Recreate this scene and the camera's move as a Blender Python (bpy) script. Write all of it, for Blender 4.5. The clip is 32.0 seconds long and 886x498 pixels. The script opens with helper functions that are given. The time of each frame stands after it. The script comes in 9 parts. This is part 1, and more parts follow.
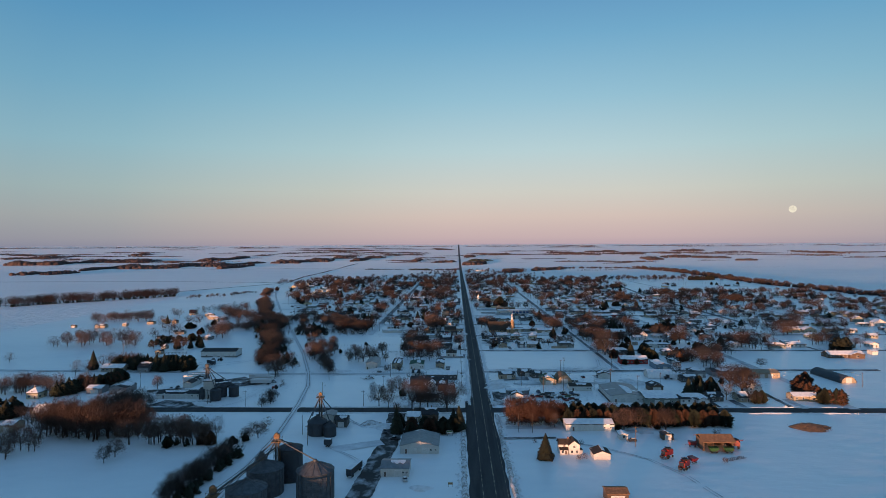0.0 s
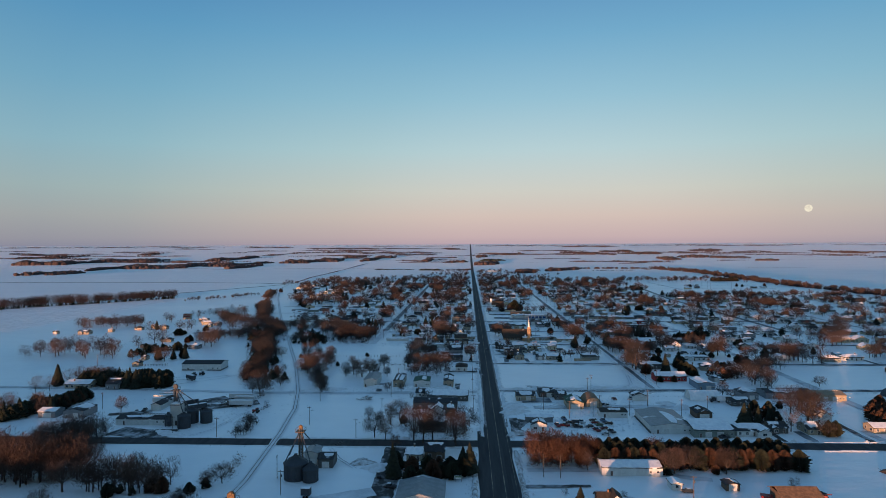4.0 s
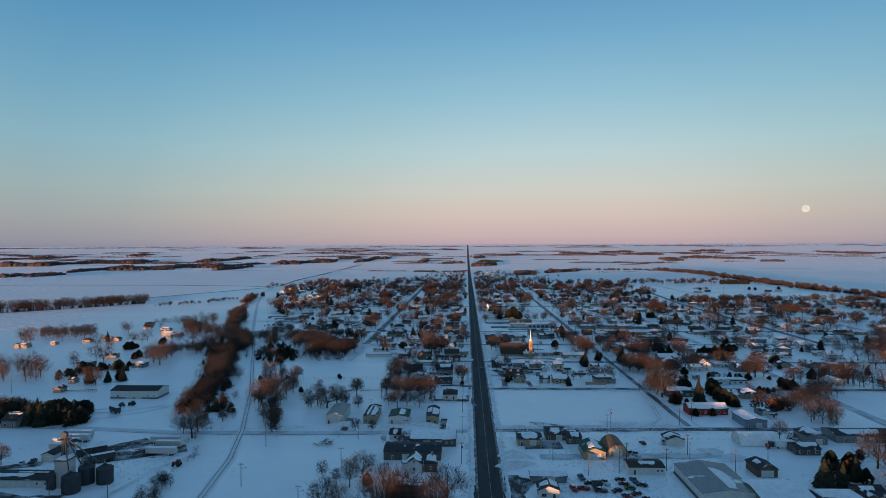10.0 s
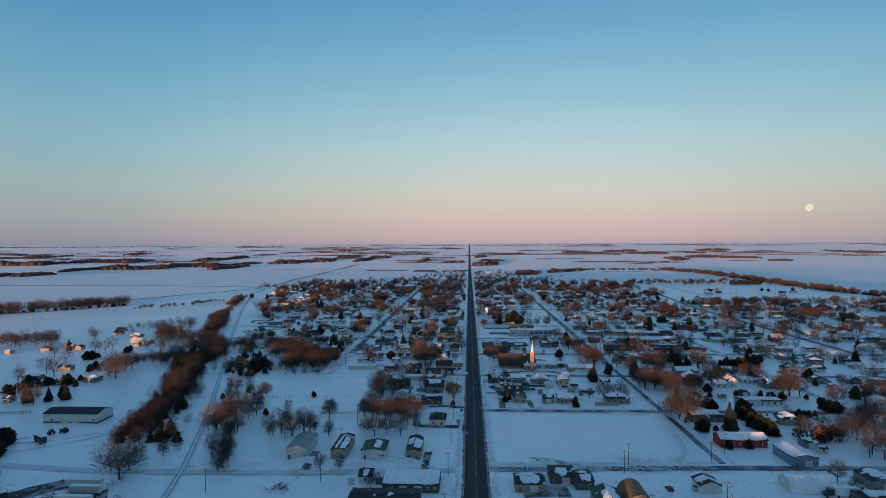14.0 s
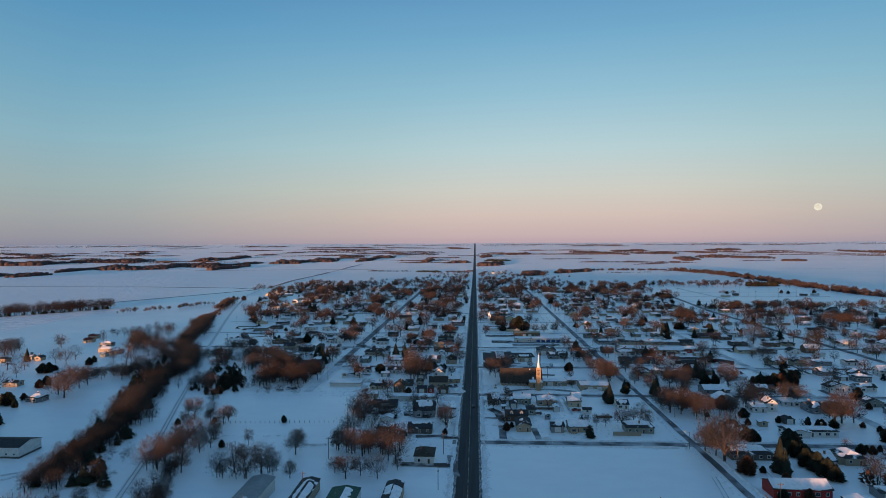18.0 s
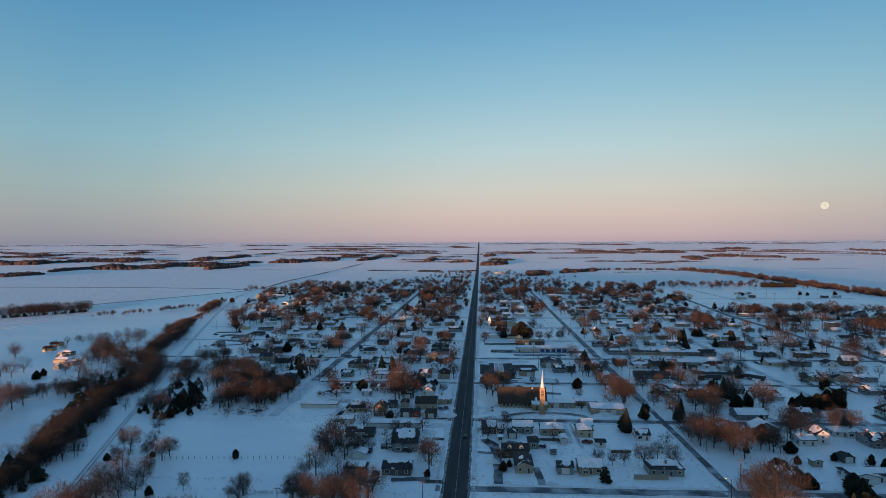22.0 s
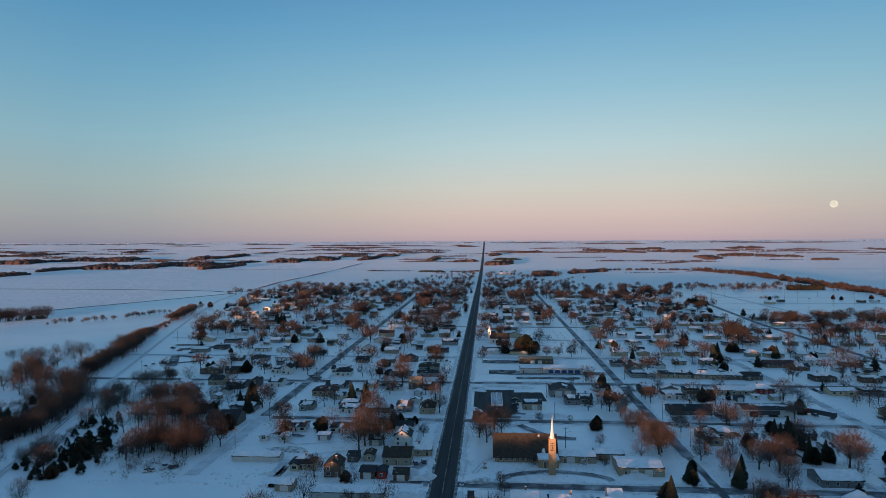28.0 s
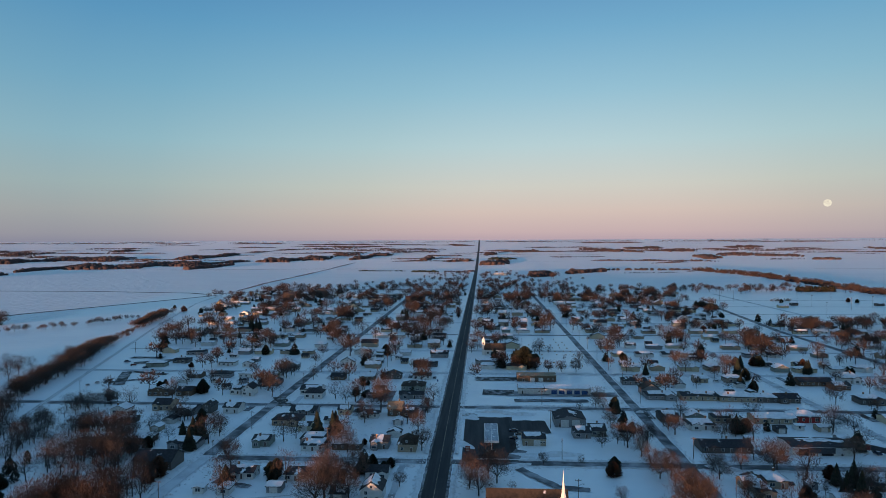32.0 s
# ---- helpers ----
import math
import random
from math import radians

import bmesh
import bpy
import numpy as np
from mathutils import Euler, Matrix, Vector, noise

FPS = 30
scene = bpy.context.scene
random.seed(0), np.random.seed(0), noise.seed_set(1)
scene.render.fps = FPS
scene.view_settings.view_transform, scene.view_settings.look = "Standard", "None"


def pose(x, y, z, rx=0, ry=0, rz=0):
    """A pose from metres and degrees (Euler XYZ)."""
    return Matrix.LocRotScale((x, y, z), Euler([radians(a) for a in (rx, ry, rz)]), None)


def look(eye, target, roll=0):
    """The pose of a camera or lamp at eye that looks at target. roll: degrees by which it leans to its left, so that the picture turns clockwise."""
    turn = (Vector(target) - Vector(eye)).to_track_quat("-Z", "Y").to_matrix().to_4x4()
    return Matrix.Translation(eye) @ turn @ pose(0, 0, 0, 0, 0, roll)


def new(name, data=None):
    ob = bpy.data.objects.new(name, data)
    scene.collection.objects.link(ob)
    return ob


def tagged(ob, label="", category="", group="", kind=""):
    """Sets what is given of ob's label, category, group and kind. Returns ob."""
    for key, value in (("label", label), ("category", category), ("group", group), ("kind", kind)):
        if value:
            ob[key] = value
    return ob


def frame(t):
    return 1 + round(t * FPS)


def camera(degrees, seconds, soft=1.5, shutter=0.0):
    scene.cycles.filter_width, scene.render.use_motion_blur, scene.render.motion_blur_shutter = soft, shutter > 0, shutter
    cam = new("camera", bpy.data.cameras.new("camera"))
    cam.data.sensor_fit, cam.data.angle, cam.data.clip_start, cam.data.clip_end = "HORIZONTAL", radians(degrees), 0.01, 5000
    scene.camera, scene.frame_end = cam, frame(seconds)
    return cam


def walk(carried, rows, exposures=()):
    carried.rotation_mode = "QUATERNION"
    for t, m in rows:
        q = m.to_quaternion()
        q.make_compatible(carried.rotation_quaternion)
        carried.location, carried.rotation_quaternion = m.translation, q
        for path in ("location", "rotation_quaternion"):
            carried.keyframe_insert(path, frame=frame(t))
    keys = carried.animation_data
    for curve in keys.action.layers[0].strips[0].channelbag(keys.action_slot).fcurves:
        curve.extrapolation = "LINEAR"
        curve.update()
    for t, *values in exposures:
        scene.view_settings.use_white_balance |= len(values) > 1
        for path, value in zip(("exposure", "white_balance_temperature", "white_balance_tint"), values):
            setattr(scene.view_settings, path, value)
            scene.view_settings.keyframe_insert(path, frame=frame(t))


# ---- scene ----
cam = camera(72, 32.0, soft=0.6)


def fly(x, y, z, yaw, pitch):
    """A pose from a place and degrees of yaw to the left and pitch up."""
    return pose(x, y, z, 0, 0, yaw) @ pose(0, 0, 0, 90 + pitch) @ pose(0, 0, 0, 0, 0, -0.27)


PATH = [
    (0, fly(-14.96, -1.39, 99.60, 1.289, -0.400)),
    (1, fly(-14.21, 14.73, 99.67, 1.723, -0.400)),
    (2, fly(-13.90, 30.47, 99.77, 2.055, -0.400)),
    (3, fly(-14.15, 45.74, 99.94, 2.194, -0.417)),
    (3.5, fly(-14.25, 52.99, 99.99, 2.273, -0.434)),
    (5.5, fly(-14.42, 81.01, 100.01, 2.924, -0.434)),
    (6.5, fly(-13.92, 95.75, 100.13, 3.327, -0.434)),
    (7, fly(-13.43, 102.98, 100.16, 3.507, -0.434)),
    (7.5, fly(-12.86, 110.22, 100.19, 3.598, -0.417)),
    (8, fly(-12.21, 117.71, 100.18, 3.485, -0.417)),
    (8.5, fly(-11.45, 125.22, 100.36, 3.076, -0.417)),
    (9, fly(-10.61, 132.41, 100.50, 2.678, -0.417)),
    (9.5, fly(-9.82, 139.36, 100.45, 2.533, -0.400)),
    (10, fly(-9.14, 146.03, 100.28, 2.206, -0.400)),
    (10.5, fly(-8.54, 153.00, 100.20, 1.910, -0.400)),
    (11, fly(-7.91, 160.39, 100.22, 1.987, -0.400)),
    (12, fly(-6.43, 175.16, 100.34, 2.136, -0.417)),
    (13, fly(-4.73, 189.95, 100.44, 2.240, -0.451)),
    (14, fly(-2.39, 203.84, 100.53, 2.439, -0.501)),
    (14.5, fly(-1.28, 210.53, 100.53, 2.552, -0.501)),
    (16.5, fly(2.17, 238.88, 100.61, 2.955, -0.501)),
    (17.5, fly(3.28, 254.51, 100.96, 3.057, -0.517)),
    (18.5, fly(4.45, 269.48, 100.86, 3.033, -0.565)),
    (19.5, fly(5.94, 284.25, 100.87, 3.120, -0.663)),
    (20.5, fly(7.69, 299.13, 100.92, 3.253, -0.713)),
    (21.5, fly(9.63, 314.52, 100.94, 3.428, -0.680)),
    (22.5, fly(11.50, 329.28, 101.23, 3.532, -0.614)),
    (23.5, fly(13.25, 343.46, 101.34, 3.549, -0.597)),
    (24.5, fly(14.93, 358.90, 101.36, 3.652, -0.663)),
    (25.5, fly(16.24, 375.09, 101.51, 3.773, -0.713)),
    (27.5, fly(18.14, 407.24, 101.53, 4.030, -0.746)),
    (28.5, fly(19.08, 423.24, 101.56, 4.201, -0.777)),
    (29.5, fly(19.90, 439.43, 101.92, 4.375, -0.809)),
    (30, fly(20.06, 447.36, 102.12, 4.417, -0.809)),
    (30.5, fly(20.01, 454.97, 102.36, 4.392, -0.825)),
    (31, fly(19.92, 462.82, 102.40, 4.215, -0.841)),
    (31.5, fly(19.92, 470.98, 102.40, 3.893, -0.857)),
    (32, fly(20.03, 479.03, 102.46, 3.678, -0.873)),
]
walk(cam, PATH)

from mathutils import Quaternion

PLAN = 1.26      # metres to one unit of the town plan, in which places and road widths are given below

# ---- light of the place: low winter sun behind the camera, clear sky, full moon ----
SUN_AZ = radians(208.6)      # clockwise from +y
SUN_EL = radians(1.2)
SUN_DIR = Vector((math.sin(SUN_AZ) * math.cos(SUN_EL), math.cos(SUN_AZ) * math.cos(SUN_EL), math.sin(SUN_EL)))
sun_data = bpy.data.lights.new("sun", "SUN")
sun_data.energy, sun_data.angle, sun_data.color = 8.0, radians(0.55), (1.0, 0.49, 0.27)
sun = new("sun", sun_data)
sun.matrix_world = look((0, 0, 60), Vector((0, 0, 60)) - SUN_DIR)


def make_world():
    w = bpy.data.worlds.new("winter_sky")
    scene.world = w
    w.use_nodes = True
    nt = w.node_tree
    nt.nodes.clear()
    N, L = nt.nodes.new, nt.links.new
    out, add, bg, bg2 = N("ShaderNodeOutputWorld"), N("ShaderNodeAddShader"), N("ShaderNodeBackground"), N("ShaderNodeBackground")
    sky = N("ShaderNodeTexSky")
    sky.sky_type, sky.sun_disc, sky.sun_elevation, sky.sun_rotation = "NISHITA", False, SUN_EL, SUN_AZ
    bg.inputs["Strength"].default_value = 0.05
    tint = N("ShaderNodeMix")
    tint.data_type, tint.blend_type = "RGBA", "MULTIPLY"
    tint.inputs[0].default_value = 1.0
    tint.inputs[7].default_value = (0.3, 0.4, 0.6, 1)
    L(sky.outputs[0], tint.inputs[6])
    L(tint.outputs[2], bg.inputs["Color"])
    tc, sep, ramp = N("ShaderNodeTexCoord"), N("ShaderNodeSeparateXYZ"), N("ShaderNodeValToRGB")
    L(tc.outputs["Generated"], sep.inputs[0])
    L(sep.outputs["Z"], ramp.inputs[0])
    stops = [(0.0, (0.41, 0.315, 0.360)), (0.012, (0.485, 0.370, 0.380)), (0.045, (0.550, 0.450, 0.415)), (0.085, (0.520, 0.515, 0.475)),
             (0.15, (0.400, 0.530, 0.560)), (0.23, (0.265, 0.455, 0.560)), (0.32, (0.160, 0.360, 0.530)), (0.42, (0.095, 0.245, 0.455)),
             (0.65, (0.124, 0.274, 0.490)), (1.0, (0.124, 0.264, 0.474))]
    while len(ramp.color_ramp.elements) < len(stops):
        ramp.color_ramp.elements.new(0.5)
    for e, (pos, col) in zip(ramp.color_ramp.elements, stops):
        e.position, e.color = pos, (*col, 1)
    # the disc of the moon
    moon_az, moon_el = radians(MOON[0]), radians(MOON[1])
    moon = Vector((math.sin(moon_az) * math.cos(moon_el), math.cos(moon_az) * math.cos(moon_el), math.sin(moon_el)))
    dot, edge, mix, maria = N("ShaderNodeVectorMath"), N("ShaderNodeMapRange"), N("ShaderNodeMix"), N("ShaderNodeTexNoise")
    dot.operation = "DISTANCE"
    dot.inputs[1].default_value = moon
    L(tc.outputs["Generated"], dot.inputs[0])
    edge.inputs[1].default_value, edge.inputs[2].default_value = 0.0054, 0.0046
    L(dot.outputs["Value"], edge.inputs[0])
    mix.data_type = "RGBA"
    L(edge.outputs[0], mix.inputs[0])
    L(ramp.outputs[0], mix.inputs[6])
    maria.inputs["Scale"].default_value = 260
    L(tc.outputs["Generated"], maria.inputs["Vector"])
    mr = N("ShaderNodeValToRGB")
    mr.color_ramp.elements[0].color, mr.color_ramp.elements[1].color = (0.72, 0.6, 0.5, 1), (0.88, 0.75, 0.6, 1)
    mr.color_ramp.elements[0].position, mr.color_ramp.elements[1].position = 0.4, 0.6
    L(maria.outputs[0], mr.inputs[0])
    L(mr.outputs[0], mix.inputs[7])
    # the sky is a little brighter round the point opposite the sun
    glow, gmap, gmul = N("ShaderNodeVectorMath"), N("ShaderNodeValToRGB"), N("ShaderNodeMix")
    glow.operation = "DOT_PRODUCT"
    glow.inputs[1].default_value = (math.sin(moon_az - 0.36), math.cos(moon_az - 0.36), 0)
    L(tc.outputs["Generated"], glow.inputs[0])
    around = [(0.0, (0.80, 0.80, 0.77)), (0.5, (0.66, 0.80, 0.86)), (0.72, (0.60, 0.80, 0.91)), (0.79, (0.655, 0.85, 0.94)), (0.94, (0.97, 1.04, 1.05)), (0.99, (1.135, 1.135, 1.135))]
    while len(gmap.color_ramp.elements) < len(around):
        gmap.color_ramp.elements.new(0.5)
    for e, (pos, col) in zip(gmap.color_ramp.elements, around):
        e.position, e.color = pos, (*col, 1)
    L(glow.outputs["Value"], gmap.inputs[0])
    gmul.data_type, gmul.blend_type = "RGBA", "MULTIPLY"
    gmul.inputs[0].default_value = 1.0
    L(mix.outputs[2], gmul.inputs[6])
    L(gmap.outputs[0], gmul.inputs[7])
    L(gmul.outputs[2], bg2.inputs["Color"])
    L(bg.outputs[0], add.inputs[0])
    L(bg2.outputs[0], add.inputs[1])
    L(add.outputs[0], out.inputs[0])


MOON = (28.55, 2.78)
make_world()

# ---- materials ----


def material(name, base, rough=0.8, second=None, scale=3.0, bump=0.0, bump_scale=20.0, metal=0.0, detail=6.0, lo=0.38, hi=0.62, vary=0.0,
             stretch=(1, 1, 1), spec=0.3, dust=0.0, dust_scale=0.6, wave=0.0, wave_scale=4.0, wave_axis="Z", thin=0.0):
    """A surface: two colours mixed by noise, fine grain, optional snow dusting, relief, ribs and object-to-object variation."""
    m = bpy.data.materials.new(name)
    m.use_nodes = True
    nt = m.node_tree
    N, L = nt.nodes.new, nt.links.new
    b = nt.nodes["Principled BSDF"]
    b.inputs["Roughness"].default_value, b.inputs["Metallic"].default_value = rough, metal
    b.inputs["Specular IOR Level"].default_value = spec
    tc, mp, n1, r1, mix = N("ShaderNodeTexCoord"), N("ShaderNodeMapping"), N("ShaderNodeTexNoise"), N("ShaderNodeValToRGB"), N("ShaderNodeMix")
    info, off = N("ShaderNodeObjectInfo"), N("ShaderNodeVectorMath")
    off.operation = "SCALE"
    off.inputs["Scale"].default_value = 37.0
    comb = N("ShaderNodeCombineXYZ")
    for k in range(3):
        L(info.outputs["Random"], comb.inputs[k])
    L(comb.outputs[0], off.inputs[0])
    L(off.outputs[0], mp.inputs["Location"])
    mp.inputs["Scale"].default_value = stretch
    L(tc.outputs["Object"], mp.inputs["Vector"])
    n1.inputs["Scale"].default_value, n1.inputs["Detail"].default_value = scale, detail
    L(mp.outputs[0], n1.inputs["Vector"])
    r1.color_ramp.elements[0].position, r1.color_ramp.elements[1].position = lo, hi
    L(n1.outputs[0], r1.inputs[0])
    mix.data_type = "RGBA"
    second = second or tuple(c * 0.75 for c in base)
    mix.inputs[6].default_value, mix.inputs[7].default_value = (*base, 1), (*second, 1)
    L(r1.outputs[0], mix.inputs[0])
    col = mix.outputs[2]
    n2, g2 = N("ShaderNodeTexNoise"), N("ShaderNodeMix")
    n2.inputs["Scale"].default_value, n2.inputs["Detail"].default_value = scale * 9, 3.0
    L(mp.outputs[0], n2.inputs["Vector"])
    g2.data_type, g2.blend_type = "RGBA", "OVERLAY"
    g2.inputs[0].default_value = 0.25
    L(col, g2.inputs[6])
    L(n2.outputs[0], g2.inputs[7])
    col = g2.outputs[2]
    if vary:
        hsv, mr = N("ShaderNodeHueSaturation"), N("ShaderNodeMapRange")
        mr.inputs[3].default_value, mr.inputs[4].default_value = 1 - vary, 1 + vary
        L(info.outputs["Random"], mr.inputs[0])
        L(mr.outputs[0], hsv.inputs["Value"])
        L(col, hsv.inputs["Color"])
        col = hsv.outputs[0]
    if dust:
        n3, r3, g3 = N("ShaderNodeTexNoise"), N("ShaderNodeValToRGB"), N("ShaderNodeMix")
        n3.inputs["Scale"].default_value, n3.inputs["Detail"].default_value = dust_scale, 5.0
        L(mp.outputs[0], n3.inputs["Vector"])
        r3.color_ramp.elements[0].position, r3.color_ramp.elements[1].position = 0.72 - dust * 0.4, 0.78 - dust * 0.4
        L(n3.outputs[0], r3.inputs[0])
        g3.data_type = "RGBA"
        g3.inputs[7].default_value = (0.80, 0.82, 0.85, 1)
        L(r3.outputs[0], g3.inputs[0])
        L(col, g3.inputs[6])
        col = g3.outputs[2]
    L(col, b.inputs["Base Color"])
    if thin:      # fine twigs pass on light from every side
        tr, ms = N("ShaderNodeBsdfTranslucent"), N("ShaderNodeMixShader")
        ms.inputs[0].default_value = thin
        L(col, tr.inputs[0])
        L(b.outputs[0], ms.inputs[1])
        L(tr.outputs[0], ms.inputs[2])
        L(ms.outputs[0], nt.nodes["Material Output"].inputs["Surface"])
    if bump:
        nb, bp = N("ShaderNodeTexNoise"), N("ShaderNodeBump")
        nb.inputs["Scale"].default_value, nb.inputs["Detail"].default_value = bump_scale, 4.0
        L(mp.outputs[0], nb.inputs["Vector"])
        bp.inputs["Strength"].default_value, bp.inputs["Distance"].default_value = 0.6 if bump < 1 else 1.0, bump
        L(nb.outputs[0], bp.inputs["Height"])
        L(bp.outputs[0], b.inputs["Normal"])
        if wave:
            wv, bp2 = N("ShaderNodeTexWave"), N("ShaderNodeBump")
            wv.bands_direction = wave_axis
            wv.inputs["Scale"].default_value = wave_scale
            L(tc.outputs["Object"], wv.inputs["Vector"])
            bp2.inputs["Strength"].default_value, bp2.inputs["Distance"].default_value = 0.7, wave
            L(wv.outputs[0], bp2.inputs["Height"])
            L(bp.outputs[0], bp2.inputs["Normal"])
            L(bp2.outputs[0], b.inputs["Normal"])
    return m


SNOW_RGB = (0.86, 0.875, 0.89)
M = {}
M["snow"] = material("snow", SNOW_RGB, 0.38, (0.81, 0.83, 0.855), 0.02, 0.36, 0.16, stretch=(0.5, 1, 1), spec=0.5)
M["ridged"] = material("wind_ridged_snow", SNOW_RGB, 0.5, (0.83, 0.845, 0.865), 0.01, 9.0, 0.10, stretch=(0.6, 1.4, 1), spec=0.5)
M["drift"] = material("piled_snow", (0.78, 0.80, 0.83), 0.65, (0.66, 0.67, 0.68), 0.5, 0.25, 0.9, spec=0.2)
M["dirty"] = material("dirty_plowed_snow", (0.70, 0.71, 0.73), 0.7, (0.33, 0.31, 0.29), 0.55, 0.2, 1.2, lo=0.42, hi=0.6, spec=0.2)
M["cap"] = material("roof_snow", (0.86, 0.875, 0.89), 0.65, (0.73, 0.75, 0.79), 0.5, 0.06, 1.5, spec=0.2)
M["asphalt"] = material("asphalt", (0.030, 0.031, 0.034), 0.9, (0.062, 0.062, 0.064), 0.12, 0.01, 8, stretch=(3, 0.25, 1), lo=0.35, hi=0.7)
M["worn"] = material("worn_asphalt", (0.055, 0.055, 0.057), 0.9, (0.034, 0.035, 0.038), 0.1, 0.01, 8, stretch=(2, 0.2, 1), lo=0.35, hi=0.65)
M["slush"] = material("road_slush", (0.34, 0.345, 0.36), 0.7, (0.07, 0.07, 0.075), 0.35, 0.04, 2, lo=0.40, hi=0.62)
M["street"] = material("salted_street", (0.09, 0.092, 0.10), 0.75, (0.42, 0.43, 0.45), 0.11, 0.03, 3, lo=0.42, hi=0.66)
M["packed"] = material("packed_snow_street", (0.60, 0.62, 0.65), 0.6, (0.22, 0.22, 0.23), 0.10, 0.05, 1.5, lo=0.46, hi=0.74)
M["trodden"] = material("trodden_snow_lane", (0.72, 0.74, 0.77), 0.6, (0.50, 0.51, 0.54), 0.12, 0.06, 1.5, lo=0.42, hi=0.7)
M["gravel"] = material("gravel_yard", (0.055, 0.052, 0.050), 0.9, (0.50, 0.51, 0.53), 0.2, 0.06, 2, lo=0.46, hi=0.72, stretch=(1.2, 0.8, 1))
M["stubble"] = material("stubble", (0.24, 0.17, 0.10), 0.9, (0.10, 0.07, 0.05), 0.5, 0.1, 3)
M["bark"] = material("bark", (0.085, 0.066, 0.055), 0.9, (0.06, 0.045, 0.036), 2.0, 0.02, 9)
M["twig"] = material("twigs", (0.165, 0.110, 0.088), 0.9, (0.070, 0.049, 0.042), 0.8, vary=0.35, thin=0.45)
M["twig2"] = material("grey_twigs", (0.088, 0.071, 0.063), 0.9, (0.050, 0.042, 0.039), 0.8, vary=0.3, thin=0.45)
M["farwood"] = material("far_woods", (0.074, 0.053, 0.051), 0.95, (0.036, 0.027, 0.028), 0.12, vary=0.2)
M["needle"] = material("needles", (0.024, 0.030, 0.018), 0.85, (0.011, 0.015, 0.010), 1.2, vary=0.3)
M["cedar"] = material("rusty_cedar", (0.088, 0.040, 0.024), 0.85, (0.040, 0.024, 0.015), 0.8, vary=0.3)
M["rust_twig"] = material("rusty_twigs", (0.155, 0.078, 0.050), 0.9, (0.075, 0.040, 0.028), 0.8, vary=0.25, thin=0.4)
M["brush"] = material("dry_brush", (0.15, 0.10, 0.066), 0.9, (0.09, 0.06, 0.045), 0.8, vary=0.3)
for key, name, base in (("w", "white_siding", (0.66, 0.66, 0.64)), ("t", "tan_siding", (0.36, 0.305, 0.225)), ("g", "grey_siding", (0.23, 0.24, 0.25)),
                        ("b", "brown_siding", (0.14, 0.095, 0.065)), ("r", "red_siding", (0.33, 0.035, 0.03)), ("n", "sage_siding", (0.24, 0.27, 0.24)),
                        ("k", "dark_siding", (0.115, 0.108, 0.10)), ("y", "cream_siding", (0.52, 0.46, 0.33)), ("u", "blue_siding", (0.20, 0.28, 0.36))):
    M[key] = material(name, base, 0.7, tuple(c * 0.86 for c in base), 0.6, 0.012, 10, wave=0.015, wave_scale=2.2)
M["q"] = material("warm_brick", (0.30, 0.15, 0.09), 0.8, (0.24, 0.115, 0.07), 1.5, 0.012, 8)
M["l"] = material("light_metal_siding", (0.58, 0.58, 0.55), 0.5, (0.52, 0.52, 0.50), 0.4, 0.01, 5, wave=0.03, wave_scale=1.1, wave_axis="X")
for key, name, base in (("D", "charcoal_shingles", (0.045, 0.045, 0.05)), ("C", "dark_metal_roof", (0.045, 0.05, 0.055)), ("B", "brown_shingles", (0.058, 0.046, 0.036)), ("P", "grey_shingles", (0.055, 0.056, 0.06)),
                        ("R", "red_shingles", (0.20, 0.045, 0.03)), ("G", "green_metal_roof", (0.055, 0.12, 0.085)), ("O", "rusty_roof", (0.24, 0.14, 0.08))):
    M["roof" + key] = material(name, base, 0.85, tuple(c * 0.6 for c in base), 1.2, 0.02, 6, dust={"P": 0.32, "R": 0.1, "D": 0.2, "C": 0.0}.get(key, 0.15), dust_scale=0.25, wave=0.03, wave_scale=1.6)
M["roofS"] = M["roofP"]
M["roofM"] = material("galvanised_roof", (0.24, 0.25, 0.26), 0.45, (0.19, 0.20, 0.21), 0.5, 0.01, 4, metal=0.3, dust=0.2, dust_scale=0.12, wave=0.03, wave_scale=1.2, wave_axis="X")
M["roofT"] = material("tan_roof", (0.30, 0.235, 0.16), 0.7, (0.24, 0.18, 0.12), 0.5, 0.01, 4, dust=0.2, dust_scale=0.2)
M["galv"] = material("galvanised_steel", (0.105, 0.118, 0.13), 0.65, (0.07, 0.078, 0.088), 0.7, 0.01, 3, metal=0.15, wave=0.03, wave_scale=2.5)
M["galvdark"] = material("weathered_steel", (0.065, 0.074, 0.085), 0.6, (0.06, 0.067, 0.078), 0.6, 0.01, 3, metal=0.3, wave=0.03, wave_scale=2.5)
M["rust"] = material("rusty_yellow_steel", (0.19, 0.12, 0.055), 0.6, (0.10, 0.055, 0.032), 1.5, 0.01, 5)
M["glass"] = material("window_glass", (0.02, 0.025, 0.03), 0.08, (0.03, 0.035, 0.045), 1.0, spec=0.6)
M["trim"] = material("white_trim", (0.72, 0.72, 0.70), 0.6, (0.64, 0.64, 0.62), 3)
M["door"] = material("painted_door", (0.14, 0.10, 0.08), 0.6, (0.10, 0.07, 0.06), 2, vary=0.5)
M["gdoor"] = material("panel_door", (0.62, 0.62, 0.60), 0.6, (0.54, 0.54, 0.52), 1, 0.01, 4, wave=0.03, wave_scale=0.9)
M["brick"] = material("brown_brick", (0.25, 0.155, 0.10), 0.85, (0.19, 0.115, 0.075), 2, 0.015, 8)
